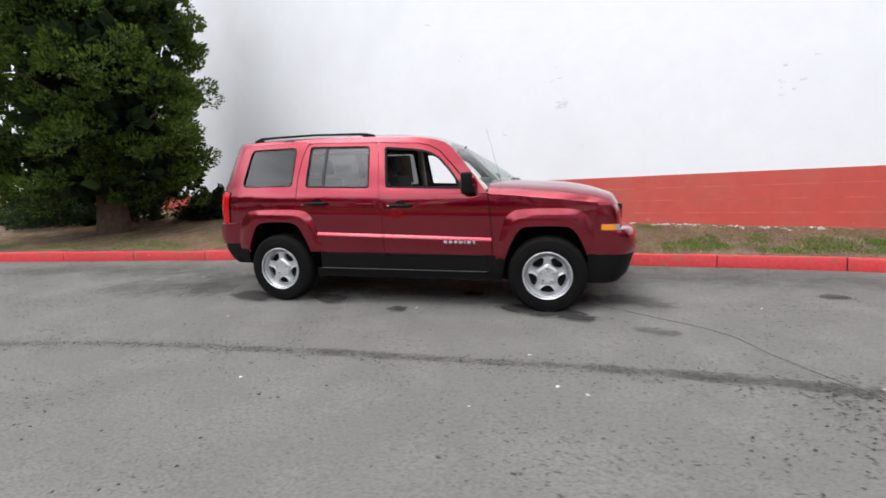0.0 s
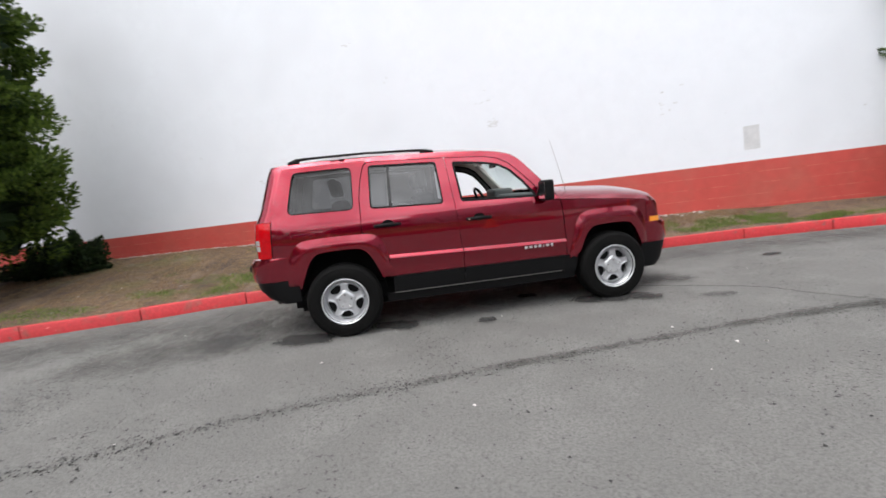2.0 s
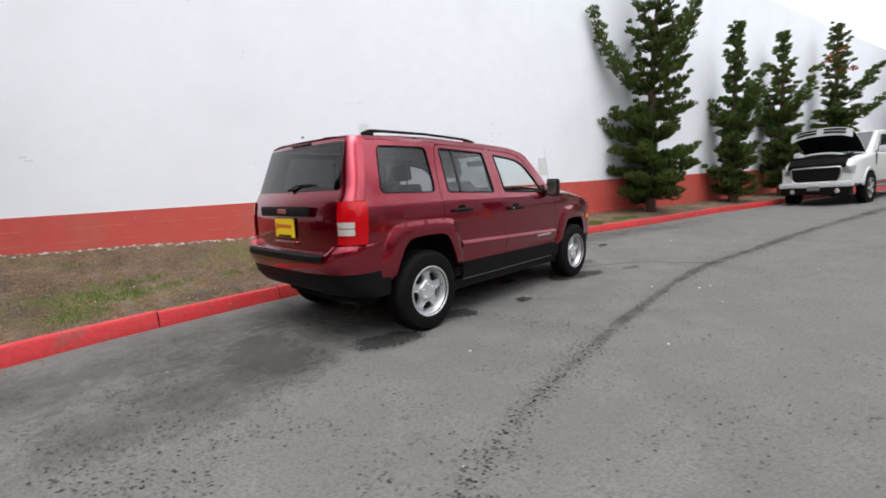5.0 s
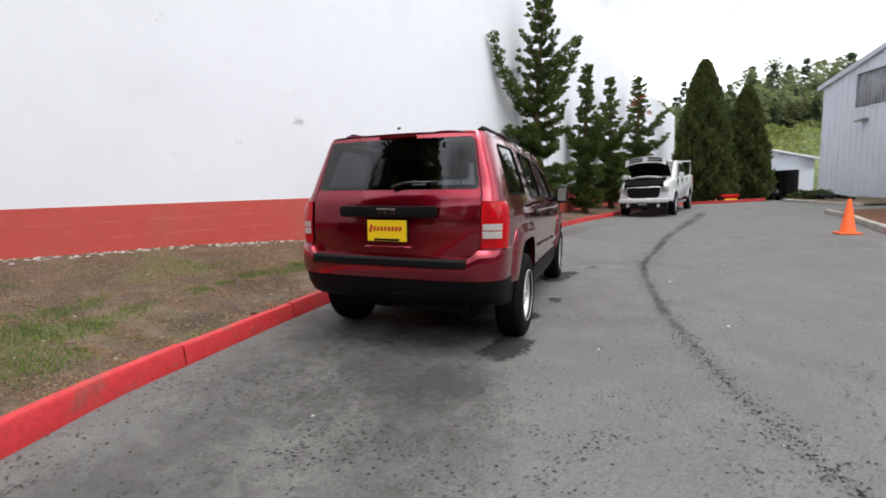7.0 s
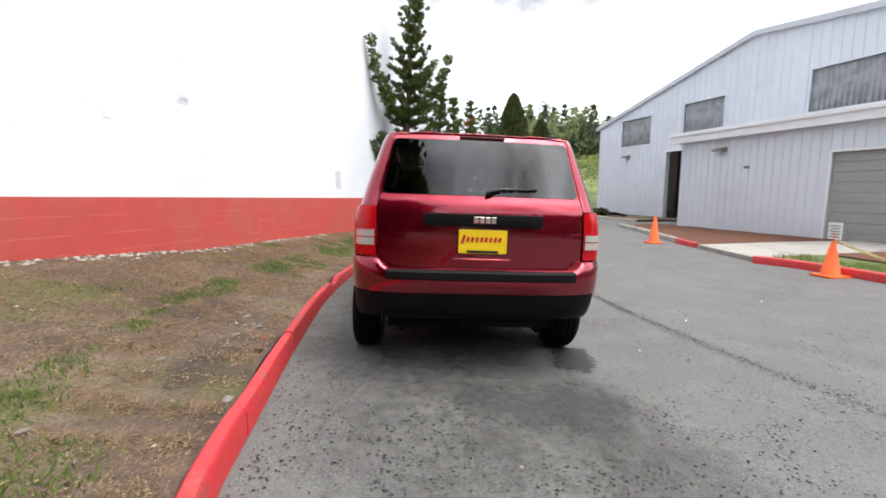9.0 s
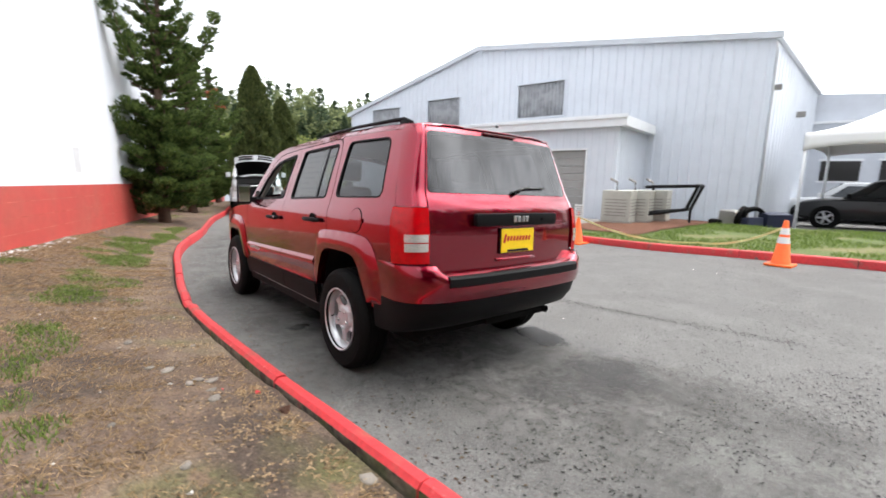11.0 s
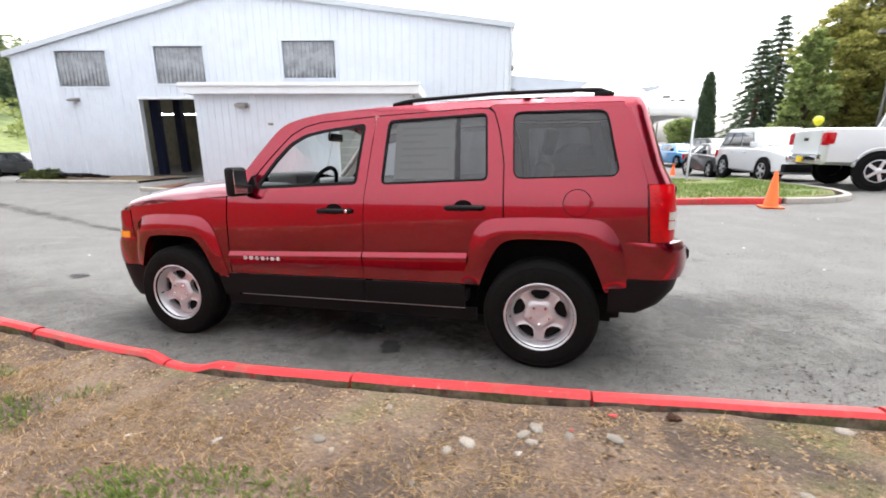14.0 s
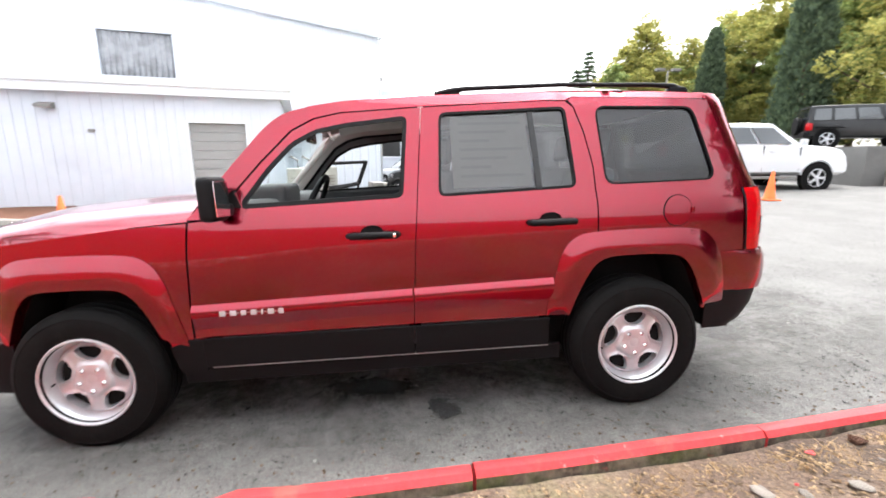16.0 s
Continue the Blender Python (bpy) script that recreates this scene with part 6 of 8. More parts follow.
vehicle("coupe", M["blue_paint"], "bright blue coupe farther back in the lot", -9.3, -28.8, 103, group=LOT)
vehicle("suv", M["black_paint"], "black SUV far back in the lot", -12.0, -31.0, 103, group=LOT)
vehicle("coupe", M["grey_paint"], "dark sedan far back in the lot", -14.8, -31.5, 103, group=LOT)
vehicle("suv", M["silver_paint"], "silver SUV far back in the lot", -12.0, -24.0, 97, group=LOT)
vehicle("coupe", M["white_paint"], "white sedan far back in the lot", -15.5, -27.0, 100, group=LOT)
vehicle("jeep", M["black_paint"], "black off-road vehicle on the raised lot above the wall", -20.3, -14.9, 152, z=1.75)
vehicle("suv", M["black_paint"], "dark SUV parked below the wooded hill", 36.5, -20.5, 200, group=LOT)
vehicle("coupe", M["silver_paint"], "silver sedan parked below the wooded hill", 36.0, -24.0, 200, group=LOT)
vehicle("suv", M["grey_paint"], "dark SUV standing inside the garage", 41.8, -14.4, 174, z=-1.25)


# ---- plants ----
def leafy(name, base, light, rough=0.65):
    """Foliage: every leaf takes its own shade between two greens."""
    m = shade(name, base, rough, spec=0.25)
    n, l = m.node_tree.nodes, m.node_tree.links
    b = n["Principled BSDF"]
    g = n.new("ShaderNodeNewGeometry")
    x = n.new("ShaderNodeMix")
    x.data_type = "RGBA"
    x.inputs[6].default_value = (*base, 1)
    x.inputs[7].default_value = (*light, 1)
    l.new(g.outputs["Random Per Island"], x.inputs[0])
    l.new(x.outputs[2], b.inputs["Base Color"])
    # daylight shines through thin leaves
    tr, ms = n.new("ShaderNodeBsdfTranslucent"), n.new("ShaderNodeMixShader")
    ms.inputs[0].default_value = 0.42
    l.new(x.outputs[2], tr.inputs["Color"])
    l.new(b.outputs[0], ms.inputs[1])
    l.new(tr.outputs[0], ms.inputs[2])
    l.new(ms.outputs[0], n["Material Output"].inputs[0])
    return m


M["bark"] = shade("rough_bark", (0.13, 0.085, 0.06), 0.95, grain=(12, 0.35), bump=(14, 1.0, 0.04))
M["leaf_cedar"] = leafy("cedar_foliage", (0.028, 0.055, 0.016), (0.15, 0.20, 0.055))
M["leaf_arbor"] = leafy("arborvitae_foliage", (0.022, 0.045, 0.008), (0.11, 0.165, 0.028))
M["leaf_cypress"] = leafy("dark_cypress_foliage", (0.035, 0.05, 0.016), (0.11, 0.13, 0.04))
M["leaf_green"] = leafy("broadleaf_foliage", (0.16, 0.22, 0.075), (0.40, 0.46, 0.17))
M["leaf_yellow"] = leafy("early_autumn_foliage", (0.21, 0.24, 0.065), (0.52, 0.47, 0.15))
M["leaf_fir"] = leafy("dark_fir_foliage", (0.05, 0.078, 0.05), (0.15, 0.20, 0.11))
M["leaf_scrub"] = leafy("hillside_scrub_foliage", (0.14, 0.18, 0.055), (0.33, 0.36, 0.12))
M["leaf_rust"] = leafy("rust_brown_foliage", (0.22, 0.06, 0.025), (0.40, 0.13, 0.05))
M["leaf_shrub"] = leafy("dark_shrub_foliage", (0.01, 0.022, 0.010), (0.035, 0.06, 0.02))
M["leaf_woods"] = leafy("far_woodland_foliage", (0.13, 0.16, 0.08), (0.32, 0.36, 0.17))
M["grass_green"] = leafy("green_grass", (0.09, 0.14, 0.035), (0.23, 0.31, 0.08), 0.8)
M["grass_dry"] = leafy("straw_grass", (0.215, 0.145, 0.080), (0.48, 0.345, 0.20), 0.9)


def leaf_mesh(centres, dirs, size, long, rng, flat=0.5):
    """Many small bent leaves: at each centre a leaf along dirs, each two triangles sharing a fold."""
    n = len(centres)
    d = dirs / np.maximum(np.linalg.norm(dirs, axis=1, keepdims=True), 1e-6)
    side = np.cross(d, rng.normal(size=(n, 3)))
    side /= np.maximum(np.linalg.norm(side, axis=1, keepdims=True), 1e-6)
    up = np.cross(side, d)
    s = size * rng.uniform(0.6, 1.3, (n, 1))
    a = centres - d * s * long * 0.5
    b = centres + side * s * 0.5 + up * s * 0.12 * flat
    c = centres + d * s * long * 0.5
    e = centres - side * s * 0.5 + up * s * 0.12 * flat
    v = np.stack([a, b, c, e], 1).reshape(-1, 3)
    f = (np.arange(n)[:, None] * 4 + np.array([0, 1, 2, 3])).tolist()
    return v.tolist(), f


def fast_mesh(name, verts, faces, mat, parent=None, label="", **tags):
    return from_lists(name, verts, faces, mat, parent, label, **tags)


def clump_points(centre, radius, n, rng, squash=0.7):
    p = rng.normal(size=(n, 3))
    p /= np.linalg.norm(p, axis=1, keepdims=True)
    r = radius * rng.uniform(0.35, 1.0, (n, 1)) ** 0.6
    q = p * r
    q[:, 2] *= squash
    return q + np.asarray(centre), p


def trunk_mesh(pts, radii):
    return tube(pts, radii, 10)


def arbor(x, y, z, height, radius, seed):
    """A broad evergreen with rounded, scalloped sprays down to near the ground."""
    rng = np.random.default_rng(seed)
    root = empty("evergreen_tree", Matrix.Translation((x, y, z)), label="broad evergreen with dense scalloped green sprays and thick trunk", category="tree")
    part("trunk", trunk_mesh([(0, 0, -0.2), (0.03, 0.02, 0.5), (-0.05, 0.0, 1.5), (0, 0, height * 0.8)], [0.36, 0.27, 0.22, 0.05]), M["bark"], root, smooth=True)
    part("trunk", trunk_mesh([(-0.25, 0.1, -0.2), (-0.3, 0.15, 0.6), (-0.6, 0.25, 1.8), (-0.7, 0.3, height * 0.6)], [0.25, 0.2, 0.14, 0.04]), M["bark"], root, smooth=True)
    cs, ds = [], []
    inner_c, inner_d = [], []
    for k in range(620):
        h = rng.uniform(0.07, 1.0)
        rad = radius * (math.sin(math.pi * min(1, 0.24 + h * 0.84)) ** 0.5) * (1.0 if h < 0.75 else 1.0 - (h - 0.75) * 1.6)
        a = rng.uniform(0, 2 * math.pi)
        wob = 1 + 0.16 * math.sin(3 * a + h * 9) + 0.1 * math.sin(7 * a - h * 17)
        rr = rad * wob * rng.uniform(0.72, 1.0)
        c = (rr * math.cos(a), rr * math.sin(a), h * height)
        size = rng.uniform(0.20, 0.36)
        p, q = clump_points(c, size, 170, rng, 0.75)
        cs.append(p)
        ds.append(q + np.array([math.cos(a), math.sin(a), 0.5]) * 0.8)
    # large near-black leaves fill the crown, painting the shade between the sprays
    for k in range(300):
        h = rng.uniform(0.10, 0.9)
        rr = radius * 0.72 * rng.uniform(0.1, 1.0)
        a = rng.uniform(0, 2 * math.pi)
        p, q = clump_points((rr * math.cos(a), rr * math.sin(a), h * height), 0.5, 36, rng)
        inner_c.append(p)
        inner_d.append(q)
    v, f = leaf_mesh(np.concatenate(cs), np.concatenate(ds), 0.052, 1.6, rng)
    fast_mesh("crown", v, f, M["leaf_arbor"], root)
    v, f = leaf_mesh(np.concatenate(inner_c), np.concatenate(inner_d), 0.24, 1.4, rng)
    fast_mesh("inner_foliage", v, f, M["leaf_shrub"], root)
    for k in range(14):
        a, h = k * 2.4, 0.25 + 0.5 * (k / 14)
        part("limb", tube([(0, 0, h * height * 0.8), (radius * 0.4 * math.cos(a), radius * 0.4 * math.sin(a), h * height), (radius * 0.75 * math.cos(a), radius * 0.75 * math.sin(a), h * height + 0.3)], [0.07, 0.045, 0.02], 6), M["bark"], root, smooth=True)
    return root


def cedar(x, y, z, height, spread, seed, label, sparse=0.55, boughs=(), lean=None, rust=0.0):
    """An irregular cedar: tiers of limbs with upturned tips, dense low and open high."""
    rng = np.random.default_rng(seed)
    root = empty("conifer_tree", Matrix.Translation((x, y, z)), label=label, category="tree", group="conifers along the wall")
    lean = rng.normal(0, 0.12, 2) if lean is None else lean
    axis = lambda h: Vector((lean[0] * h * h, lean[1] * h * h, h * height))
    part("trunk", trunk_mesh([Vector((0, 0, -0.2))] + [axis(h) for h in (0.1, 0.3, 0.5, 0.7, 0.85, 1.0)], [0.15, 0.13, 0.11, 0.085, 0.06, 0.035, 0.012]), M["bark"], root, smooth=True)
    cs, ds = [], []

    def limb(h, d, reach, rise, thick):
        """One limb that dips, then sweeps up at its tip, with tufts along it."""
        base = axis(h)
        pts = [base, base + d * reach * 0.4 + Vector((0, 0, rise * reach * 0.15 - 0.04)), base + d * reach * 0.75 + Vector((0, 0, rise * reach * 0.5)), base + d * reach + Vector((0, 0, rise * reach + 0.05))]
        part("limb", tube(pts, [0.035 * (1.25 - h), 0.024, 0.016, 0.006], 5), M["bark"], root, smooth=True)
        steps = max(4, int(sum((q - p).length for p, q in zip(pts, pts[1:])) * 10))
        for j in range(steps):
            u = (j + 0.9) / steps
            i = min(int(u * 3), 2)
            c = pts[i].lerp(pts[i + 1], min(u * 3 - i, 1))
            rad = thick * (0.75 + 0.5 * math.sin(math.pi * min(1, u * 1.05))) * rng.uniform(0.75, 1.2)
            p, q = clump_points(np.array(c) + rng.normal(0, 0.05, 3) + np.array([0, 0, 0.05]), rad, int(90 * (rad / 0.17)), rng, 0.55)
            cs.append(p)
            ds.append(q * 0.7 + np.array([d.x * 0.5, d.y * 0.5, 0.75]))
    tiers = int(height / 0.36)
    for k in range(tiers):
        low = k / tiers < sparse
        for j in range(7 if low else 5):
            h = 0.04 + 0.95 * (k + (rng.uniform() if low else rng.uniform(0.3, 0.55))) / tiers
            a = k * 0.9 + j * 2 * math.pi / (7 if low else 5) + rng.uniform(-0.5, 0.5)
            reach = spread * interp(h, (0, 0.08, 0.3, 0.45, 0.6, 0.75, 0.9, 1.0), (0.70, 1.0, 0.95, 0.8, 0.66, 0.52, 0.32, 0.12)) * rng.uniform(0.5, 1.3)
            limb(h, Vector((math.cos(a), math.sin(a), 0)), reach, interp(h, (0, 0.4, 0.6, 1), (0.05, 0.22, 0.5, 0.8)), 0.17 if low else 0.095)
    for h, dx, dy, rise in boughs:
        d = Vector((dx, dy, 0))
        limb(h, d.normalized(), d.length, rise, 0.19)
    v, f = leaf_mesh(np.concatenate(cs), np.concatenate(ds), 0.034, 3.2, rng)
    fast_mesh("crown", v, f, M["leaf_cedar"], root)
    if rust:
        p, q = zip(*[clump_points(np.array(axis(rust + rng.uniform(-0.09, 0.06))) + np.array([-0.3, rng.uniform(-0.5, 0.3), 0.0]), 0.15, 60, rng, 0.5) for _ in range(7)])
        v, f = leaf_mesh(np.concatenate(p), np.concatenate(q), 0.034, 3.2, rng)
        fast_mesh("dead_twigs", v, f, M["leaf_rust"], root, "rust-brown dead twigs")
    return root


def column(x, y, z, height, radius, seed, mat, label, leaf=0.14, n=14000, name="cypress_tree", point=0.75, group="", ragged=0.0):
    """A dense upright tree: small sprays over an uneven column."""
    rng = np.random.default_rng(seed)
    root = empty(name, Matrix.Translation((x, y, z)), label=label, category="tree", group=group)
    part("trunk", trunk_mesh([(0, 0, -0.3), (0, 0, height * 0.5), (0, 0, height * 0.95)], [radius * 0.12, radius * 0.08, 0.02]), M["bark"], root, smooth=True)
    h = rng.uniform(0.015, 1.0, n) ** 0.9
    a = rng.uniform(0, 2 * np.pi, n)
    rad = radius * np.minimum(1, (h + 0.02) * 9) ** 0.5 * np.clip(1 - h, 0, 1) ** point * (1 + 0.10 * np.sin(a * 5 + h * 23) + 0.08 * np.sin(a * 9 - h * 41) + ragged * (0.5 - (h * 15 + 0.35 * np.sin(a * 3)) % 1.0)) * 1.15
    r = rad * rng.uniform(0.62, 1.0, n)
    c = np.stack([r * np.cos(a), r * np.sin(a), h * height], 1)
    d = np.stack([np.cos(a) * 0.6, np.sin(a) * 0.6, np.full(n, 1.2)], 1) + rng.normal(0, 0.3, (n, 3))
    v, f = leaf_mesh(c, d, leaf, 2.2, rng)
    fast_mesh("crown", v, f, mat, root)
    return root


def fir(x, y, z, height, radius, seed, label, group=""):
    """A tall fir: whorls of drooping boughs that shorten upwards, with a ragged, feathered outline."""
    rng = np.random.default_rng(seed)
    root = empty("fir_tree", Matrix.Translation((x, y, z)), label=label, category="tree", group=group)
    part("trunk", trunk_mesh([(0, 0, -0.3), (0, 0, height * 0.5), (0, 0, height * 0.97)], [0.28, 0.16, 0.02]), M["bark"], root, smooth=True)
    cs, ds = [], []
    tiers = int(height * 2.3)
    for k in range(tiers):
        h = 0.06 + 0.93 * k / tiers
        for j in range(9):
            a = j * 0.698 + k * 1.1 + rng.uniform(-0.3, 0.3)
            reach = radius * (1 - h) ** 0.8 * rng.uniform(0.6, 1.15) + 0.12
            d = np.array([math.cos(a), math.sin(a), 0.0])
            n = int(10 + 26 * reach)
            u = rng.uniform(0.15, 1.0, (n, 1)) ** 0.8
            p = d * reach * u + np.array([0, 0, h * height]) - np.array([0, 0, 0.28 * reach]) * u ** 2 + rng.normal(0, 0.5, (n, 3)) * np.array([0.22, 0.22, 0.14]) * (0.4 + u * 0.6)
            cs.append(p)
            ds.append(d + rng.normal(0, 0.45, (n, 3)) + np.array([0, 0, -0.25]))
    v, f = leaf_mesh(np.concatenate(cs), np.concatenate(ds), 0.10, 3.4, rng)
    fast_mesh("crown", v, f, M["leaf_fir"], root)
    return root


def broadleaf(x, y, z, height, radius, seed, mat, label, leaf=0.34, clumps=80, name="broadleaf_tree", group=""):
    """A loose-crowned tree: limbs at all heights that end in ragged leaf masses, with gaps between."""
    rng = np.random.default_rng(seed)
    root = empty(name, Matrix.Translation((x, y, z)), label=label, category="tree", group=group)
    part("trunk", trunk_mesh([(0, 0, -0.3), (0.1, 0, height * 0.25), (0.0, 0.1, height * 0.5), (0, 0, height * 0.85)], [0.04 * radius + 0.12, 0.03 * radius + 0.09, 0.12, 0.04]), M["bark"], root, smooth=True)
    cs, ds = [], []
    for k in range(17):
        h = 0.22 + 0.78 * (k + rng.uniform(0, 0.8)) / 17
        a = k * 2.399 + rng.uniform(-0.5, 0.5)
        reach = radius * interp(h, (0.2, 0.4, 0.65, 0.85, 1.0), (0.85, 1.1, 0.95, 0.6, 0.15)) * rng.uniform(0.65, 1.2)
        tip = np.array([math.cos(a) * reach, math.sin(a) * reach, h * height])
        base = np.array([0.0, 0.0, max(0.15, h - 0.22) * height])
        part("limb", tube([tuple(base), tuple(base * 0.5 + tip * 0.5 + np.array([0, 0, 0.2])), tuple(tip)], [0.09, 0.06, 0.02], 5), M["bark"], root, smooth=True)
        for j in range(max(3, clumps // 17)):
            c = base + (tip - base) * rng.uniform(0.35, 1.12) + rng.normal(0, radius * 0.16, 3) * np.array([1, 1, 0.8])
            q, w = clump_points(c, radius * rng.uniform(0.10, 0.26), int(rng.uniform(45, 110)), rng, 0.6)
            cs.append(q)
            ds.append(w + np.array([0, 0, -0.3]))
    v, f = leaf_mesh(np.concatenate(cs), np.concatenate(ds), leaf, 1.4, rng)
    fast_mesh("crown", v, f, mat, root)
    return root


def shrub(x, y, z, r, h, seed, mat, label, n=1500, leaf=0.06):
    rng = np.random.default_rng(seed)
    root = empty("shrub", Matrix.Translation((x, y, z)), label=label, category="shrub")
    part("stem", tube([(0, 0, -0.1), (0.03, 0, h * 0.5)], [0.03, 0.015], 6), M["bark"], root)
    p = rng.normal(size=(n, 3))
    p /= np.linalg.norm(p, axis=1, keepdims=True)
    p[:, 2] = np.abs(p[:, 2])
    q = p * rng.uniform(0.4, 1, (n, 1)) ** 0.5 * np.array([r, r, h]) * (1 + 0.2 * np.sin(p[:, :1] * 9 + p[:, 1:2] * 7))
    v, f = leaf_mesh(q, p + rng.normal(0, 0.5, (n, 3)), leaf, 1.6, rng)
    fast_mesh("leaves", v, f, mat, root)
    return root


arbor(-8.0, 2.75, verge_z(-8.0, 2.75), 8.5, 2.05, 11)
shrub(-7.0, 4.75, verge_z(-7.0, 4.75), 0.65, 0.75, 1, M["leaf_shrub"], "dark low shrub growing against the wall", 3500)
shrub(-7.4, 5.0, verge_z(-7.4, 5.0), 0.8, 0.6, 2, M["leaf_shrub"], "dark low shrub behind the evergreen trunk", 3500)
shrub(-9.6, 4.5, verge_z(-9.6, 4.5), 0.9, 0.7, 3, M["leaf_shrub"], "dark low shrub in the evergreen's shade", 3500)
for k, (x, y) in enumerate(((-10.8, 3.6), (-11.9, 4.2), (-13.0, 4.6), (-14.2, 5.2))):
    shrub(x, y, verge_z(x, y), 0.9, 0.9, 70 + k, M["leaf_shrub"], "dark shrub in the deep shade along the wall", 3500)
cedar(8.95, 0.62, verge_z(8.95, 0.62), 6.9, 1.0, 21, "tall irregular cedar with upswept dark green limbs by the wall", 0.33, ((0.50, -0.75, -1.25, 1.0), (0.47, -1.35, 0.95, 1.15), (0.30, -1.0, 1.2, 0.3), (0.62, 0.5, -0.8, 0.9)), (0.1, -0.45))
cedar(12.9, -0.66, verge_z(12.9, -0.66), 5.4, 0.60, 22, "slender cedar with sparse upper limbs beside the kerb", 0.42, ((0.5, -0.3, -0.8, 1.3), (0.45, 0.2, 0.9, 1.2), (0.38, 0.1, -0.45, 3.6)))
cedar(16.0, -1.62, verge_z(16.0, -1.62), 5.6, 0.62, 23, "ragged cedar with bare gaps near its top", 0.42, ((0.5, -0.5, -0.9, 1.2), (0.4, -0.3, 0.8, 1.4), (0.36, 0.1, 0.5, 3.4)))
cedar(19.8, -2.95, verge_z(19.8, -2.95), 6.4, 0.78, 24, "cedar with a few rust-brown twigs near the pickup", 0.45, ((0.55, -0.3, -1.2, 0.8), (0.42, 0.2, -1.3, 0.5)), rust=0.78)
column(27.8, -7.2, road_z(27.8, -7.2), 8.9, 1.75, 31, M["leaf_cypress"], "large dark clipped cypress column beyond the driveway", 0.16, 24000, point=0.56)
column(32.2, -10.6, road_z(32.2, -10.6), 8.0, 1.6, 32, M["leaf_cypress"], "dark cypress column beside the garage", 0.16, 22000, point=0.55)
BACK = "trees behind the lot"


def polar(az, r):
    return r * math.cos(radians(az)) - 0.5, r * math.sin(radians(az)) + 3.0


for az, r, h, rad, kind, seed in ((-111.3, 46, 9.6, 2.9, "fir", 1), (-112.6, 48, 11.6, 2.6, "fir", 27), (-106.8, 52, 7.8, 0.9, "poplar", 2), (-105.2, 70, 4.8, 2.2, "green", 3), (-115.4, 41, 8.2, 1.5, "green", 4), (-117.0, 46, 10.4, 2.5, "yellow", 5), (-118.6, 47, 13.2, 3.0, "yellow", 6),
                                  (-121.2, 50, 10.6, 3.0, "green", 7), (-123.6, 49, 11.2, 3.1, "yellow", 8), (-125.2, 40, 10.2, 1.15, "poplar", 9), (-126.8, 46, 12.0, 3.0, "green", 10), (-129.0, 44, 12.8, 3.2, "yellow", 11), (-131.2, 45, 12.4, 3.2, "green", 12), (-133.1, 36, 13.0, 1.5, "poplar", 13),
                                  (-134.8, 42, 12.2, 3.2, "yellow", 15), (-137.4, 40, 12.0, 3.4, "green", 16), (-141.0, 38, 12.5, 3.8, "yellow", 17), (-145.5, 38, 14.0, 3.2, "fir", 18), (-149, 40, 15.5, 3.4, "fir", 19),
                                  (-153, 36, 13.5, 3.0, "fir", 20), (-157, 39, 15.0, 4.0, "green", 21), (-161, 37, 15.5, 3.4, "fir", 22), (-165.5, 40, 16.5, 3.6, "fir", 23), (-170, 38, 14.0, 4.2, "green", 24), (-175, 41, 16.5, 3.6, "fir", 25), (-180, 44, 15.0, 4.4, "green", 26)):
    x, y = polar(az, r)
    z = road_z(x, y) + 0.1
    if kind == "fir":
        fir(x, y, z, h, rad, seed, "tall dark fir at the edge of the lot", BACK)
    elif kind == "poplar":
        column(x, y, z, h, rad, seed, M["leaf_fir"], "narrow columnar poplar behind the lot", 0.13, 20000, "poplar_tree", 0.4, BACK, 0.3)
    else:
        broadleaf(x, y, z, h, rad, seed, M["leaf_green"] if kind == "green" else M["leaf_yellow"], "leafy green tree behind the lot" if kind == "green" else "tree with yellowing early autumn leaves behind the lot", 0.15, 420, "broadleaf_tree", BACK)

# wooded hill beyond the garage
hx, hy, hv, hf = np.linspace(44, 190, 40), np.linspace(-130, 40, 50), [], []


def hill_z(x, y):
    r = math.hypot(x, y)
    az = math.degrees(math.atan2(y, x))
    edge = interp(az, (-50, -38, -30, -12, 0, 12), (0, 0.5, 0.9, 1.0, 0.7, 0.3))
    return -3.0 + 15.0 * edge * interp(r, (45, 58, 85, 110, 160), (0, 0.28, 0.72, 1.0, 1.1)) + 1.2 * noise.noise((x * 0.06, y * 0.06, 1.5))


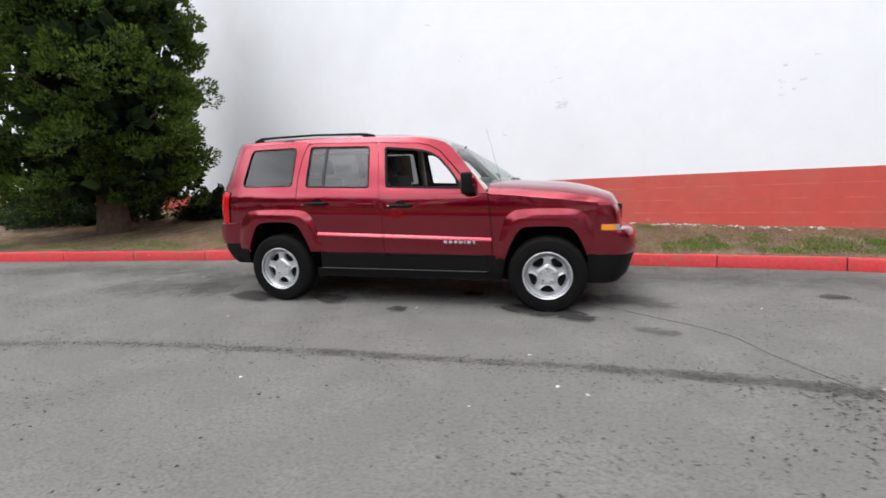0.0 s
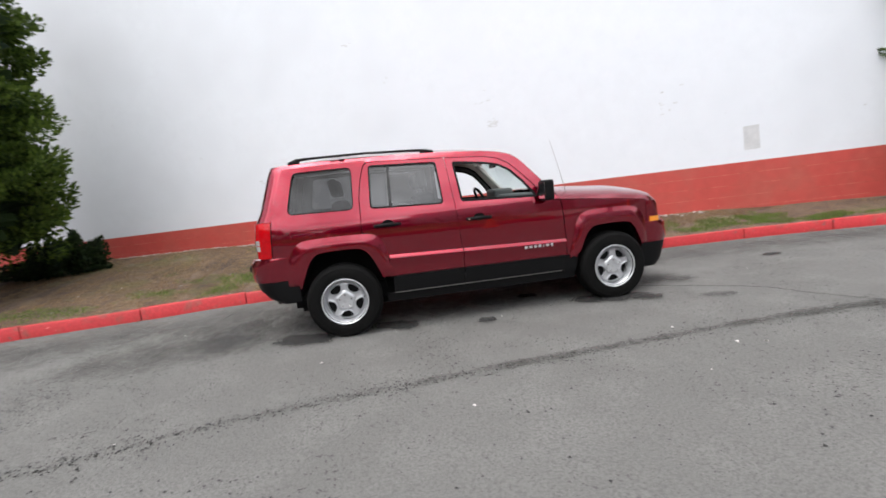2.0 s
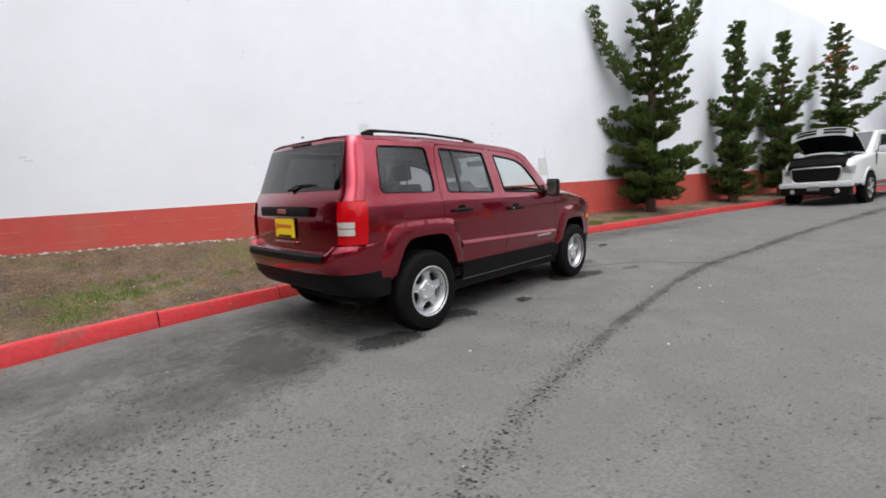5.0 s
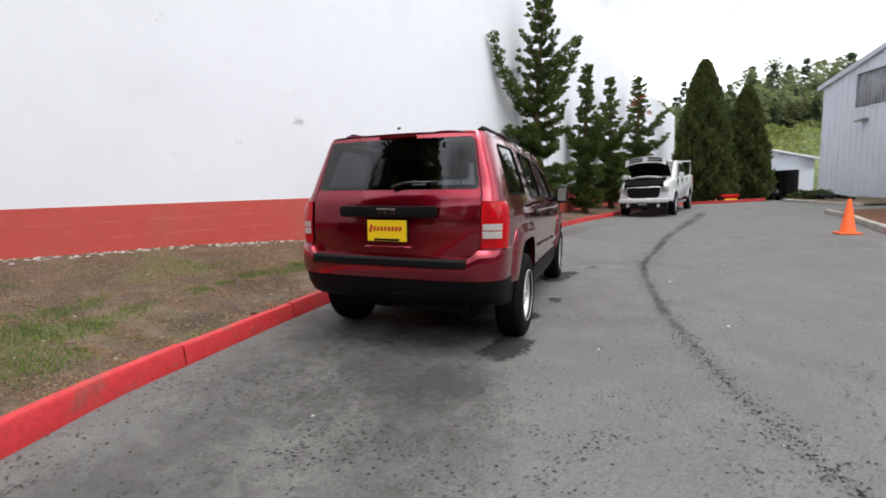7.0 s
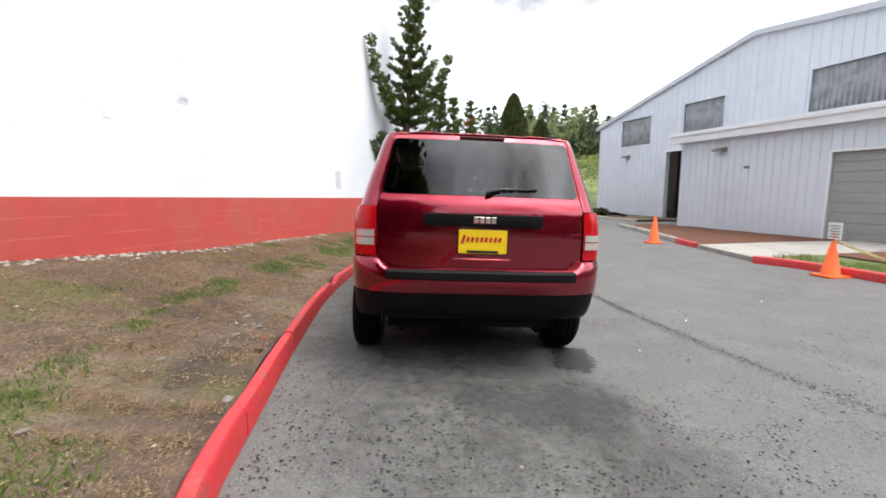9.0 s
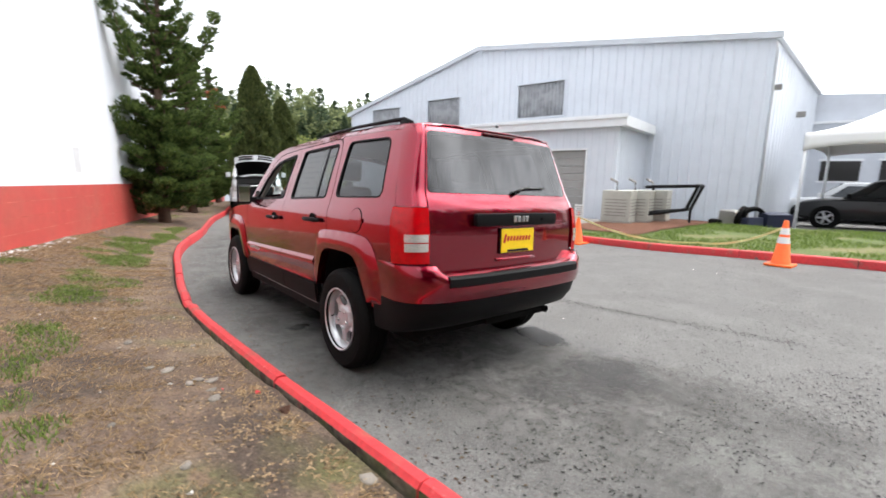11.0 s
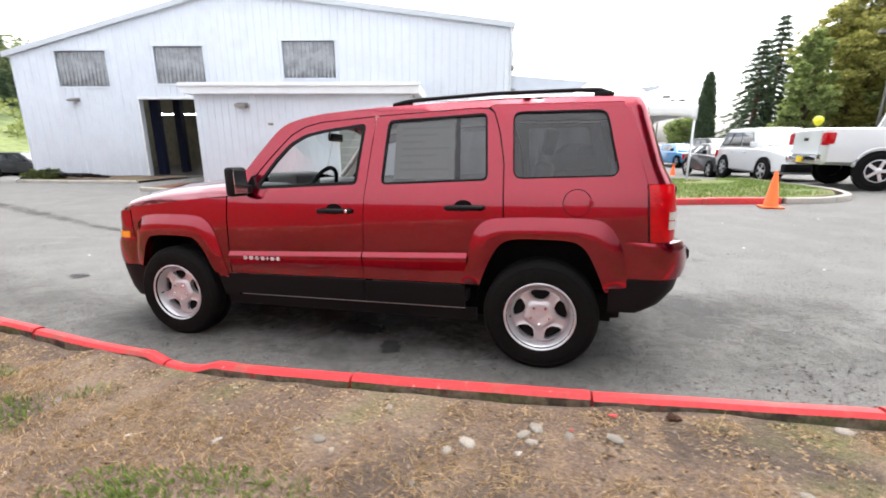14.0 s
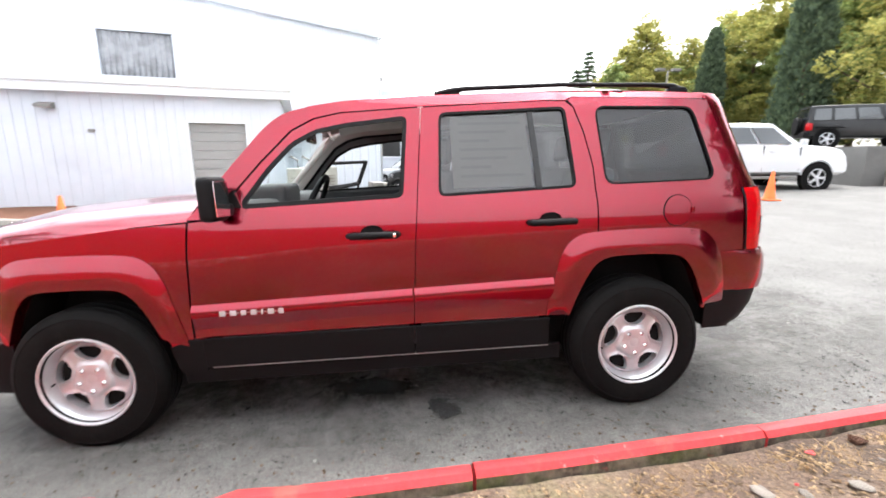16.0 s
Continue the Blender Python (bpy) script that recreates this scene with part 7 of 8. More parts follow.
for y in hy:
    for x in hx:
        hv.append((x, y, hill_z(x, y)))
hf = [(j * 40 + i, j * 40 + i + 1, (j + 1) * 40 + i + 1, (j + 1) * 40 + i) for j in range(49) for i in range(39)]
from_lists("hill", hv, hf, M["hill"], label="green scrubby hillside", category="hill", kind="structure", smooth=True)
rng = np.random.default_rng(77)
cs, ds, fc, fd, sc, sdv = [], [], [], [], [], []
for k in range(760):
    r, az = rng.uniform(62, 125), rng.uniform(-42, 4)
    x, y = r * math.cos(radians(az)), r * math.sin(radians(az))
    z = hill_z(x, y)
    low = r < 86
    if low and rng.uniform() < 0.8:
        p, q = clump_points((x, y, z + 0.5), rng.uniform(1.0, 2.2), 50, rng, 0.6)
        sc.append(p)
        sdv.append(q)
        continue
    if low:
        continue
    h = rng.uniform(3, 7) + (4.5 if rng.uniform() < 0.16 else 0)
    if rng.uniform() < 0.45:
        for j in range(7):
            u = j / 7
            p, q = clump_points((x, y, z + h * (0.15 + 0.95 * u)), (1 - u) * h * 0.20 + 0.2, 75, rng, 0.9)
            fc.append(p)
            fd.append(q)
    else:
        for j in range(6):
            p, q = clump_points((x + rng.normal(0, 1.2), y + rng.normal(0, 1.2), z + h * rng.uniform(0.4, 0.9)), rng.uniform(0.8, 1.7), 85, rng, 0.8)
            cs.append(p)
            ds.append(q)
v, f = leaf_mesh(np.concatenate(cs), np.concatenate(ds), 0.34, 1.4, rng)
fast_mesh("hill_woods", v, f, M["leaf_woods"], None, "dark mixed woodland along the hilltop", category="woods", kind="stuff")
v, f = leaf_mesh(np.concatenate(fc), np.concatenate(fd), 0.36, 2.0, rng)
fast_mesh("hill_firs", v, f, M["leaf_fir"], None, "dark firs standing out on the hilltop", category="woods", kind="stuff")
v, f = leaf_mesh(np.concatenate(sc), np.concatenate(sdv), 0.42, 1.3, rng)
fast_mesh("hill_scrub", v, f, M["leaf_scrub"], None, "bright green scrub on the hillside", category="scrub", kind="stuff")


# ---- the yard across the road ----
KERB2 = [(3.0, -6.15), (2.2, -6.42), (1.0, -6.50), (-0.3, -6.55), (-1.5, -6.70), (-3.2, -6.86), (-4.7, -7.05), (-6.0, -7.1)]
K2X, K2Y = [p[0] for p in KERB2][::-1], [p[1] for p in KERB2][::-1]
kerb_run("kerb_island", KERB2, lambda s: 1.5, lambda x, y: road_z(x, y), 0.13, 0.15, M["kerb_red"], "red-painted kerb edging the grass island")
kerb_run("kerb_island_end", [(-6.0, -7.1), (-6.8, -7.25), (-7.4, -7.7), (-7.6, -8.6), (-7.3, -10.0), (-6.9, -12.0)], lambda s: 1.0, road_z, 0.12, 0.14, M["concrete"], "plain concrete kerb at the island's end")
kerb_run("kerb_bed", [(11.2, -7.55), (9.5, -7.35), (7.9, -7.0), (6.6, -6.75), (6.2, -6.66)], lambda s: 1.4, road_z, 0.12, 0.14, M["concrete"], "low concrete kerb round the mulch bed")
kerb_run("kerb_bed_end", [(6.2, -6.66), (5.7, -6.57), (5.2, -6.5)], lambda s: 1.1, road_z, 0.12, 0.14, M["kerb_red"], "red-painted end of the mulch bed kerb")
kerb_run("kerb_far", [(24.5, -6.0), (23.6, -6.8), (22.9, -8.0), (22.3, -9.2)], lambda s: 1.3, road_z, 0.15, 0.15, M["kerb_red"], "red kerb in front of the cypresses")
kerb_run("kerb_corner_bed", [(19.4, -9.6), (18.4, -8.75), (17.0, -8.65), (14.8, -8.95), (13.0, -9.3)], lambda s: 1.3, road_z, 0.10, 0.14, M["concrete"], "low grey kerb round the corner bed")


def patch_sheet(name, xs, lo, hi, lift, mat, label, ny=14):
    v, f = [], []
    for x in xs:
        for j in range(ny + 1):
            y = lerp(lo(x), hi(x), j / ny)
            v.append((x, y, road_z(x, y) + lift + 0.015 * noise.noise((x * 1.3, y * 1.3, 7))))
    n = ny + 1
    for i in range(len(xs) - 1):
        for j in range(ny):
            a = i * n + j
            f.append((a, a + n, a + n + 1, a + 1))
    return from_lists(name, v, f, mat, label=label, category="ground", kind="structure", smooth=True)


island_front = lambda x: interp(x, [-7.5, -7.2] + K2X, [-8.4, -7.7] + K2Y) - 0.04
island_back = lambda x: interp(x, (-7.5, -7.2, -6.9, 0.2, 0.6, 3.0), (-8.6, -10.8, -12.1, -12.3, -14.5, -13.9))
patch_sheet("island_lawn", np.arange(-7.5, 3.01, 0.3), island_back, island_front, 0.10, M["turf"], "green lawn island with bare soil patches", 24)
walk_slabs = empty("footpath", label="pale concrete footpath up to the annex door", category="path", kind="structure")
for k in range(4):
    y1 = -6.2 - k * 1.05
    sl = [(3.06, y1), (5.1, y1 - 0.25), (5.1 , y1 - 1.28), (3.06, y1 - 1.03)]
    own = bmesh.new()
    a = [own.verts.new((x, y, road_z(x, y) + 0.09)) for x, y in sl]
    b = [own.verts.new((x, y, road_z(x, y) - 0.05)) for x, y in sl]
    own.faces.new(a[::-1])
    for i in range(4):
        own.faces.new((a[i], b[i], b[(i + 1) % 4], a[(i + 1) % 4]))
    bmesh.ops.recalc_face_normals(own, faces=own.faces[:])
    part("slab", own, M["concrete"], walk_slabs)
patch_sheet("mulch_bed", np.arange(5.2, 11.3, 0.3), lambda x: -14.92 + (x - 0.645) * 0.2195 + 3.44, lambda x: interp(x, (5.2, 7.9, 11.2), (-6.58, -7.06, -7.62)), 0.08, M["mulch"], "red-brown bark mulch bed below the annex wall")
patch_sheet("mulch_strip", np.arange(0.9, 3.1, 0.3), lambda x: -13.6, lambda x: -7.6, 0.125, M["mulch"], "red-brown mulch under the cooling units")
patch_sheet("corner_bed", np.arange(13.4, 19.2, 0.4), lambda x: -14.92 + (x - 0.645) * 0.2195 + 0.05, lambda x: interp(x, (13, 14.8, 17, 18.4, 19.4), (-9.4, -9.05, -8.75, -8.85, -9.7)), 0.07, M["dirt"], "dark planted bed at the workshop corner")
for k, (x, y, r) in enumerate(((18.3, -9.3, 0.45), (17.6, -9.5, 0.3), (18.7, -10.1, 0.5))):
    shrub(x, y, road_z(x, y) + 0.05, r, r * 0.75, 60 + k, M["leaf_cypress"], "low dark shrub at the workshop corner", 900, 0.07)

# cones
M["orange"] = shade("orange_cone_plastic", (0.85, 0.13, 0.02), 0.5, grain=(20, 0.12), spots=[((0.6, 0.1, 0.03), 8, 0.55, 0.75)])
M["reflect"] = shade("white_reflective_band", (0.75, 0.75, 0.74), 0.4, grain=(40, 0.08))


def cone(x, y, h, bands, label):
    root = empty("traffic_cone", Matrix.Translation((x, y, road_z(x, y))), label=label, category="cone", group="traffic cones")
    part("base", box(-0.18, 0.18, -0.18, 0.18, 0.0, 0.035, 0.012), M["orange"], root)
    rad = lambda z: lerp(0.135, 0.03, z / h)
    part("body", lathe([(rad(0.03) + 0.015, 0.03), (rad(0.05), 0.05), (rad(h - 0.01), h - 0.01), (rad(h) - 0.006, h), (0.0, h)], 24), M["orange"], root, smooth=40)
    for z0, z1 in bands:
        part("band", lathe([(rad(z0) + 0.003, z0), (rad(z1) + 0.003, z1)], 24), M["reflect"], root, "white reflective band", smooth=True)
    return root


cone(6.3, -6.05, 0.71, (), "plain orange traffic cone at the mulch bed")
sign_cone = cone(1.52, -6.2, 0.56, (), "plain orange traffic cone with a paper notice on top")
part("notice", box(-0.11, 0.11, -0.006, 0.006, 0.60, 0.86, 0.002), M["reflect"], sign_cone, "white paper notice")
for k in range(5):
    part("print_line", box(-0.085, 0.085 - 0.03 * (k % 2), 0.006, 0.009, 0.63 + k * 0.043, 0.648 + k * 0.043), M["ink"], sign_cone)
part("notice_stick", tube([(0, 0, 0.5), (0, 0, 0.7)], 0.012, 6), M["orange"], sign_cone)
cone(-2.1, -6.33, 0.72, ((0.36, 0.46), (0.50, 0.60)), "orange traffic cone with two white bands")
cone(-5.55, -6.6, 0.72, (), "plain orange traffic cone with yellow tape")
cone(-9.3, -7.2, 0.72, (), "plain orange traffic cone near the white pickup")
for x, y in ((-4.6, -13.2), (-5.4, -19.5), (-7.0, -20.5)):
    cone(x, y, 0.6, (), "small faded orange cone in the lot")

# caution tape sagging between the cones
M["tape"] = shade("yellow_caution_tape", (0.78, 0.73, 0.36), 0.5, grain=(10, 0.1))


def tape(a, b, sag, n=18):
    a, b = Vector(a), Vector(b)
    bm = bmesh.new()
    rows = []
    for i in range(n + 1):
        t = i / n
        p = a.lerp(b, t)
        p.z = max(p.z - sag * 4 * t * (1 - t), road_z(p.x, p.y) + 0.13)
        rows.append((bm.verts.new(p + Vector((0, 0.01 * math.sin(i * 1.7), 0.02))), bm.verts.new(p + Vector((0, -0.01, -0.02)))))
    for p, q in zip(rows, rows[1:]):
        bm.faces.new((p[0], q[0], q[1], p[1]))
    return part("caution_tape", thick(bm, 0.002), M["tape"], None, "yellow plastic caution tape sagging between cones", category="tape", group="caution tape")


tape((1.52, -6.2, 0.52), (-0.6, -7.0, 0.15), 0.15)
tape((-0.6, -7.0, 0.16), (-2.1, -6.36, 0.66), 0.12)
tape((4.2, -9.0, 0.5), (1.52, -6.2, 0.52), 0.1)
tape((-5.55, -6.6, 0.7), (-5.75, -6.9, 0.1), 0.0, 4)

# cooling units in a row beside the annex
M["unit"] = shade("beige_sheet_metal", (0.42, 0.42, 0.38), 0.5, grain=(6, 0.08), spots=[((0.34, 0.33, 0.29), 2, 0.5, 0.75)])
for k in range(3):
    x, y = 2.65 - k * 0.17, -9.95 - k * 0.74
    u = empty("cooling_unit", Matrix.Translation((x, y, road_z(x, y) + 0.12)) @ Matrix.Rotation(radians(13), 4, "Z"), label="beige outdoor cooling unit with dark grilles", category="air conditioner", group="cooling units")
    part("cabinet", box(-0.40, 0.40, -0.36, 0.36, 0.05, 0.92, 0.02), M["unit"], u)
    part("foot", box(-0.42, 0.42, -0.38, 0.38, 0.0, 0.05), M["concrete"], u)
    for j in range(6):
        part("grille_slat", box(-0.41, -0.40, -0.30, 0.30, 0.20 + j * 0.09, 0.222 + j * 0.09), M["lamp_box"], u)
        part("grille_slat", box(-0.30, 0.30, 0.36, 0.368, 0.20 + j * 0.09, 0.222 + j * 0.09), M["lamp_box"], u)
    part("pipe", tube([(0.1, 0.0, 0.9), (0.1, 0.0, 1.15), (0.3, 0.0, 1.25)], 0.035, 8), M["lamp_box"], u, smooth=True)
rack = empty("steel_rack", Matrix.Translation((1.2, -10.8, road_z(1.2, -10.8) + 0.11)) @ Matrix.Rotation(radians(8), 4, "Z"), label="black steel ladder frame lying against the cooling units", category="rack")
for y in (0.0, -0.55):
    for a, b in (((1.05, y, 1.02), (-0.30, y, 1.08)), ((-0.30, y, 1.08), (-0.05, y, 0.42)), ((-0.05, y, 0.42), (1.75, y + 0.35, 0.06)), ((0.25, y, 0.36), (1.6, y + 0.35, 0.20))):
        part("bar", tube([a, b], 0.045, 8), M["plastic"], rack)
for p in ((1.05, 1.02), (0.4, 1.05), (-0.30, 1.08), (-0.05, 0.42)):
    part("cross_bar", tube([(p[0], 0.0, p[1]), (p[0], -0.55, p[1])], 0.04, 8), M["plastic"], rack)
for x in (1.0, -0.05):
    part("leg", tube([(x, -0.5, 0.0), (x, -0.5, 0.45 if x < 0 else 1.02)], 0.035, 8), M["plastic"], rack)
heap = empty("scrap_heap", Matrix.Translation((0.2, -12.8, road_z(0.2, -12.8) + 0.1)), label="small heap of dark scrap and old wheels", category="scrap")
rnd = random.Random(4)
for k in range(9):
    a = rnd.uniform(0, 6.28)
    w, d, h = rnd.uniform(0.12, 0.4), rnd.uniform(0.1, 0.25), rnd.uniform(0.08, 0.3)
    m = Matrix.Translation((rnd.uniform(-0.8, 0.8), rnd.uniform(-0.5, 0.5), h * 0.5)) @ Matrix.Rotation(a, 4, "Z") @ Matrix.Rotation(rnd.uniform(-0.25, 0.25), 4, "X")
    part("scrap_piece", box(-w, w, -d, d, -h * 0.5, h, 0.02, m=m), (M["plastic"], M["lamp_box"], M["unit"], M["blue_steel"])[k % 4], heap)
for k in range(2):
    m = Matrix.Translation((0.3 * k - 0.2, 0.3, 0.30)) @ Matrix.Rotation(0.6 + k, 4, "Z") @ Matrix.Rotation(math.pi / 2 - 0.3, 4, "X")
    part("old_wheel", lathe([(0.18, -0.06), (0.28, -0.06), (0.29, 0.0), (0.28, 0.06), (0.18, 0.06), (0.18, -0.06)], 18, m=m), M["rubber"], heap, smooth=40)
pipes = empty("pipe_pile", Matrix.Translation((17.0, -9.9, road_z(17, -9.9) + 0.1)), label="pile of black pipes lying by the workshop", category="pipes")
for k in range(6):
    part("pipe", tube([(-1.6 + 0.3 * k, 0.1 * k, 0.06 + 0.04 * (k % 3)), (1.2 + 0.2 * k, 0.3 - 0.05 * k, 0.10 + 0.05 * (k % 2))], 0.05, 8), M["plastic"], pipes)

# canopy tent
M["canvas"] = shade("white_tent_canvas", (0.80, 0.80, 0.80), 0.7, grain=(3, 0.03), bump=(6, 0.2, 0.02))
tent = empty("canopy_tent", Matrix.Translation((-3.15, -16.9, 0.0)) @ Matrix.Rotation(radians(4), 4, "Z"), label="white peaked canopy tent on slim poles", category="tent")


def canopy(i, j):
    u, v = 2 * i - 1, 2 * j - 1
    d = max(abs(u), abs(v))
    return Vector((u * 2.75, v * 2.75, 2.72 + 1.75 * (1 - d) ** 1.6))


part("canopy", thick(grid_sheet(canopy, 28, 28), 0.01), M["canvas"], tent, smooth=True)
for k in range(4):
    a = Matrix.Rotation(k * math.pi / 2, 4, "Z")

    def valance(i, j):
        return a @ Vector((lerp(-2.76, 2.76, i), 2.76, lerp(2.72, 2.36 - 0.16 * abs(2 * i - 1) ** 6, j)))
    part("valance", thick(grid_sheet(valance, 24, 3, (0, 1, 0)), 0.008), M["canvas"], tent, smooth=True)
    part("pole", tube([a @ Vector((2.7, 2.7, -0.35)), a @ Vector((2.7, 2.7, 2.7))], 0.04, 10), M["trim"], tent, smooth=True)

# retaining wall of the raised lot
rwall = empty("retaining_wall", Matrix.Translation((-14.6, -9.0, 0.4)) @ Matrix.Rotation(radians(168), 4, "Z"), label="low grey concrete block retaining wall of the raised lot", category="wall", kind="structure")
for r in range(2):
    for k in range(8):
        x = k * 1.5 + (0.75 if r else 0)
        part("block", box(x, x + 1.48, -0.6, 0.0, r * 0.62, r * 0.62 + 0.6, 0.03), M["concrete"], rwall)
part("upper_lot", box(-0.6, 26, 0.02, 22, -0.2, 1.30), M["asphalt"], rwall)

# light poles
M["pole_grey"] = shade("grey_pole_paint", (0.16, 0.15, 0.14), 0.5, grain=(10, 0.1))
for az, r, h in ((-102.0, 60, 6.6), (-103.6, 70, 6.8), (-121.0, 40, 7.7)):
    x, y = polar(az, r)
    lp = empty("street_lamp", Matrix.Translation((x, y, road_z(x, y))), label="grey light pole with two box heads in the lot", category="street lamp", group="light poles")
    part("pole", tube([(0, 0, 0), (0, 0, h)], [0.10, 0.06], 10), M["pole_grey"], lp, smooth=True)
    for s in (1, -1):
        part("arm", tube([(0, 0, h - 0.1), (s * 0.5, 0, h)], 0.03, 6), M["pole_grey"], lp)
        part("lamp_head", box(s * 0.65 - 0.35, s * 0.65 + 0.35, -0.2, 0.2, h - 0.08, h + 0.14, 0.04), M["pole_grey"], lp)
balloon = empty("balloon", Matrix.Translation((-15.9, -27.2, 1.35)), label="round yellow balloon tied above a parked car", category="balloon")
M["balloon_yellow"] = shade("yellow_balloon", (0.80, 0.75, 0.03), 0.3, grain=(6, 0.04))
part("skin", lathe([(0.0, 0.98), (0.03, 1.0), (0.16, 1.1), (0.25, 1.25), (0.26, 1.36), (0.20, 1.48), (0.10, 1.545), (0.0, 1.56)], 20), M["balloon_yellow"], balloon, smooth=True)
part("string", tube([(0, 0, 0), (0.02, 0, 0.5), (0, 0, 0.99)], 0.008, 5), M["reflect"], balloon)
mower = empty("mower", Matrix.Translation((24.9, -8.1, road_z(24.9, -8.1))), label="small red and yellow machine parked by the cypresses", category="machine")
part("body", box(-0.4, 0.4, -0.45, 0.45, 0.2, 0.5, 0.08), M["lamp_red"], mower)
part("deck", box(-0.45, 0.45, -0.5, 0.6, 0.1, 0.25, 0.04), M["plate_yellow"], mower)
for sx in (-0.42, 0.42):
    for sy in (-0.5, 0.5):
        part("wheel", lathe([(0, 0.06), (0.16, 0.06), (0.2, 0.03), (0.2, -0.06), (0, -0.06)], 16, m=Matrix.Translation((sx, sy, 0.2)) @ Matrix.Rotation(math.pi / 2, 4, "Y")), M["rubber"], mower)


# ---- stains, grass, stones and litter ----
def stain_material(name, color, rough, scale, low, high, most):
    """A film of damp, dirt and painted car shade: the asphalt shows through where coarse and fine noise and the faded
    rim leave gaps.
    """
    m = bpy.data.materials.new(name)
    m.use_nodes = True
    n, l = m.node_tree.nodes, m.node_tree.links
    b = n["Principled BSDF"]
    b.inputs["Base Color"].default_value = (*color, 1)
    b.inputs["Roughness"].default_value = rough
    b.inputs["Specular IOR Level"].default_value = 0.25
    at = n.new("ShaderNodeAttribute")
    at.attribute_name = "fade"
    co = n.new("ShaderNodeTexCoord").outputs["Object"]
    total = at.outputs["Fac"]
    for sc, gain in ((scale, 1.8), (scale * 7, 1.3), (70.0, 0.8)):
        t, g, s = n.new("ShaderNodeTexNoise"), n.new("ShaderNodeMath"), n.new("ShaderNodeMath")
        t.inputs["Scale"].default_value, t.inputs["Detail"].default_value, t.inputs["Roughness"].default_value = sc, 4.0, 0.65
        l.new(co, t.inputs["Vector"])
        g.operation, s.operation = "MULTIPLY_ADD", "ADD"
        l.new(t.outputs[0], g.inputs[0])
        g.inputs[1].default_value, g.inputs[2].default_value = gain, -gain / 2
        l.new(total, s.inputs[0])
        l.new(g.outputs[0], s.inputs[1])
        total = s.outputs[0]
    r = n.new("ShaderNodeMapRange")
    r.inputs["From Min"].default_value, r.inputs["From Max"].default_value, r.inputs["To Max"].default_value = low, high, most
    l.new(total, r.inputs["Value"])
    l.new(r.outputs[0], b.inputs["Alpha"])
    return m


M["streak"] = stain_material("gritty_drain_streak", (0.052, 0.050, 0.047), 0.9, 3.0, 0.45, 1.2, 0.62)
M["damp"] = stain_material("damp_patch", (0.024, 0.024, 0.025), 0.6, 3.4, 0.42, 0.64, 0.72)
M["damp_shade_pale"] = stain_material("drying_damp_and_shade", (0.045, 0.045, 0.045), 0.75, 2.6, 0.42, 1.0, 0.44)
M["gutter"] = stain_material("dark_gutter_dirt", (0.058, 0.056, 0.053), 0.85, 1.6, 0.35, 1.35, 0.46)



def strip(name, line, widths, mat, label, lift=0.004, nv=8):
    """A film along a 2D line, fading to its two sides and its ends."""
    ln = smooth_line(line, 0.12)
    v, f, fade = [], [], []
    k = len(ln)
    for i, p in enumerate(ln):
        d = ln[min(i + 1, k - 1)] - ln[max(i - 1, 0)]
        d = d / max(np.hypot(*d), 1e-6)
        w = np.interp(i / (k - 1), np.linspace(0, 1, len(widths)), widths)
        for j in range(nv + 1):
            u = 2 * j / nv - 1
            x, y = p[0] - d[1] * u * w, p[1] + d[0] * u * w
            v.append((x, y, road_z(x, y) + 0.007 + lift))
            fade.append((1 - u * u) ** 1.3 * min(1, 5 * min(i, k - 1 - i) / k))
    n = nv + 1
    for i in range(k - 1):
        for j in range(nv):
            a = i * n + j
            f.append((a, a + n, a + n + 1, a + 1))
    ob = from_lists(name, v, f, mat, label=label, category="stain", kind="structure")
    at = ob.data.attributes.new("fade", "FLOAT", "POINT")
    at.data.foreach_set("value", fade)
    ob.visible_shadow = False
    return ob


DRAIN = [(-3.4, -2.45), (-2.6, -2.33), (-1.9, -2.18), (-1.3, -2.11), (-0.57, -2.04), (0.4, -2.0), (1.8, -1.98), (2.8, -2.05), (4.45, -2.39), (6.5, -2.8), (8.4, -3.35), (11, -4.1), (16, -5.4)]
strip("drain_streak", DRAIN, (0.05, 0.09, 0.10, 0.12, 0.20, 0.32, 0.34, 0.34), M["streak"], "dark gritty drainage streak on the asphalt")
strip("gutter_dirt", [(-9, -0.75), (-5.3, -0.05), (-3.3, 0.35), (-1.5, 0.72), (0.5, 0.85), (2.6, 0.7), (4.9, 0.3), (7.3, -0.5), (10, -1.3)], (0.5, 0.75, 0.85, 0.85, 0.7, 0.5), M["gutter"], "dark damp grit along the gutter")
strip("damp_rear", [(-4.2, -0.9), (-3.0, -0.5), (-2.0, -0.2), (-1.0, -0.3)], (0.5, 0.9, 0.9, 0.6), M["gutter"], "damp rough asphalt behind the car")
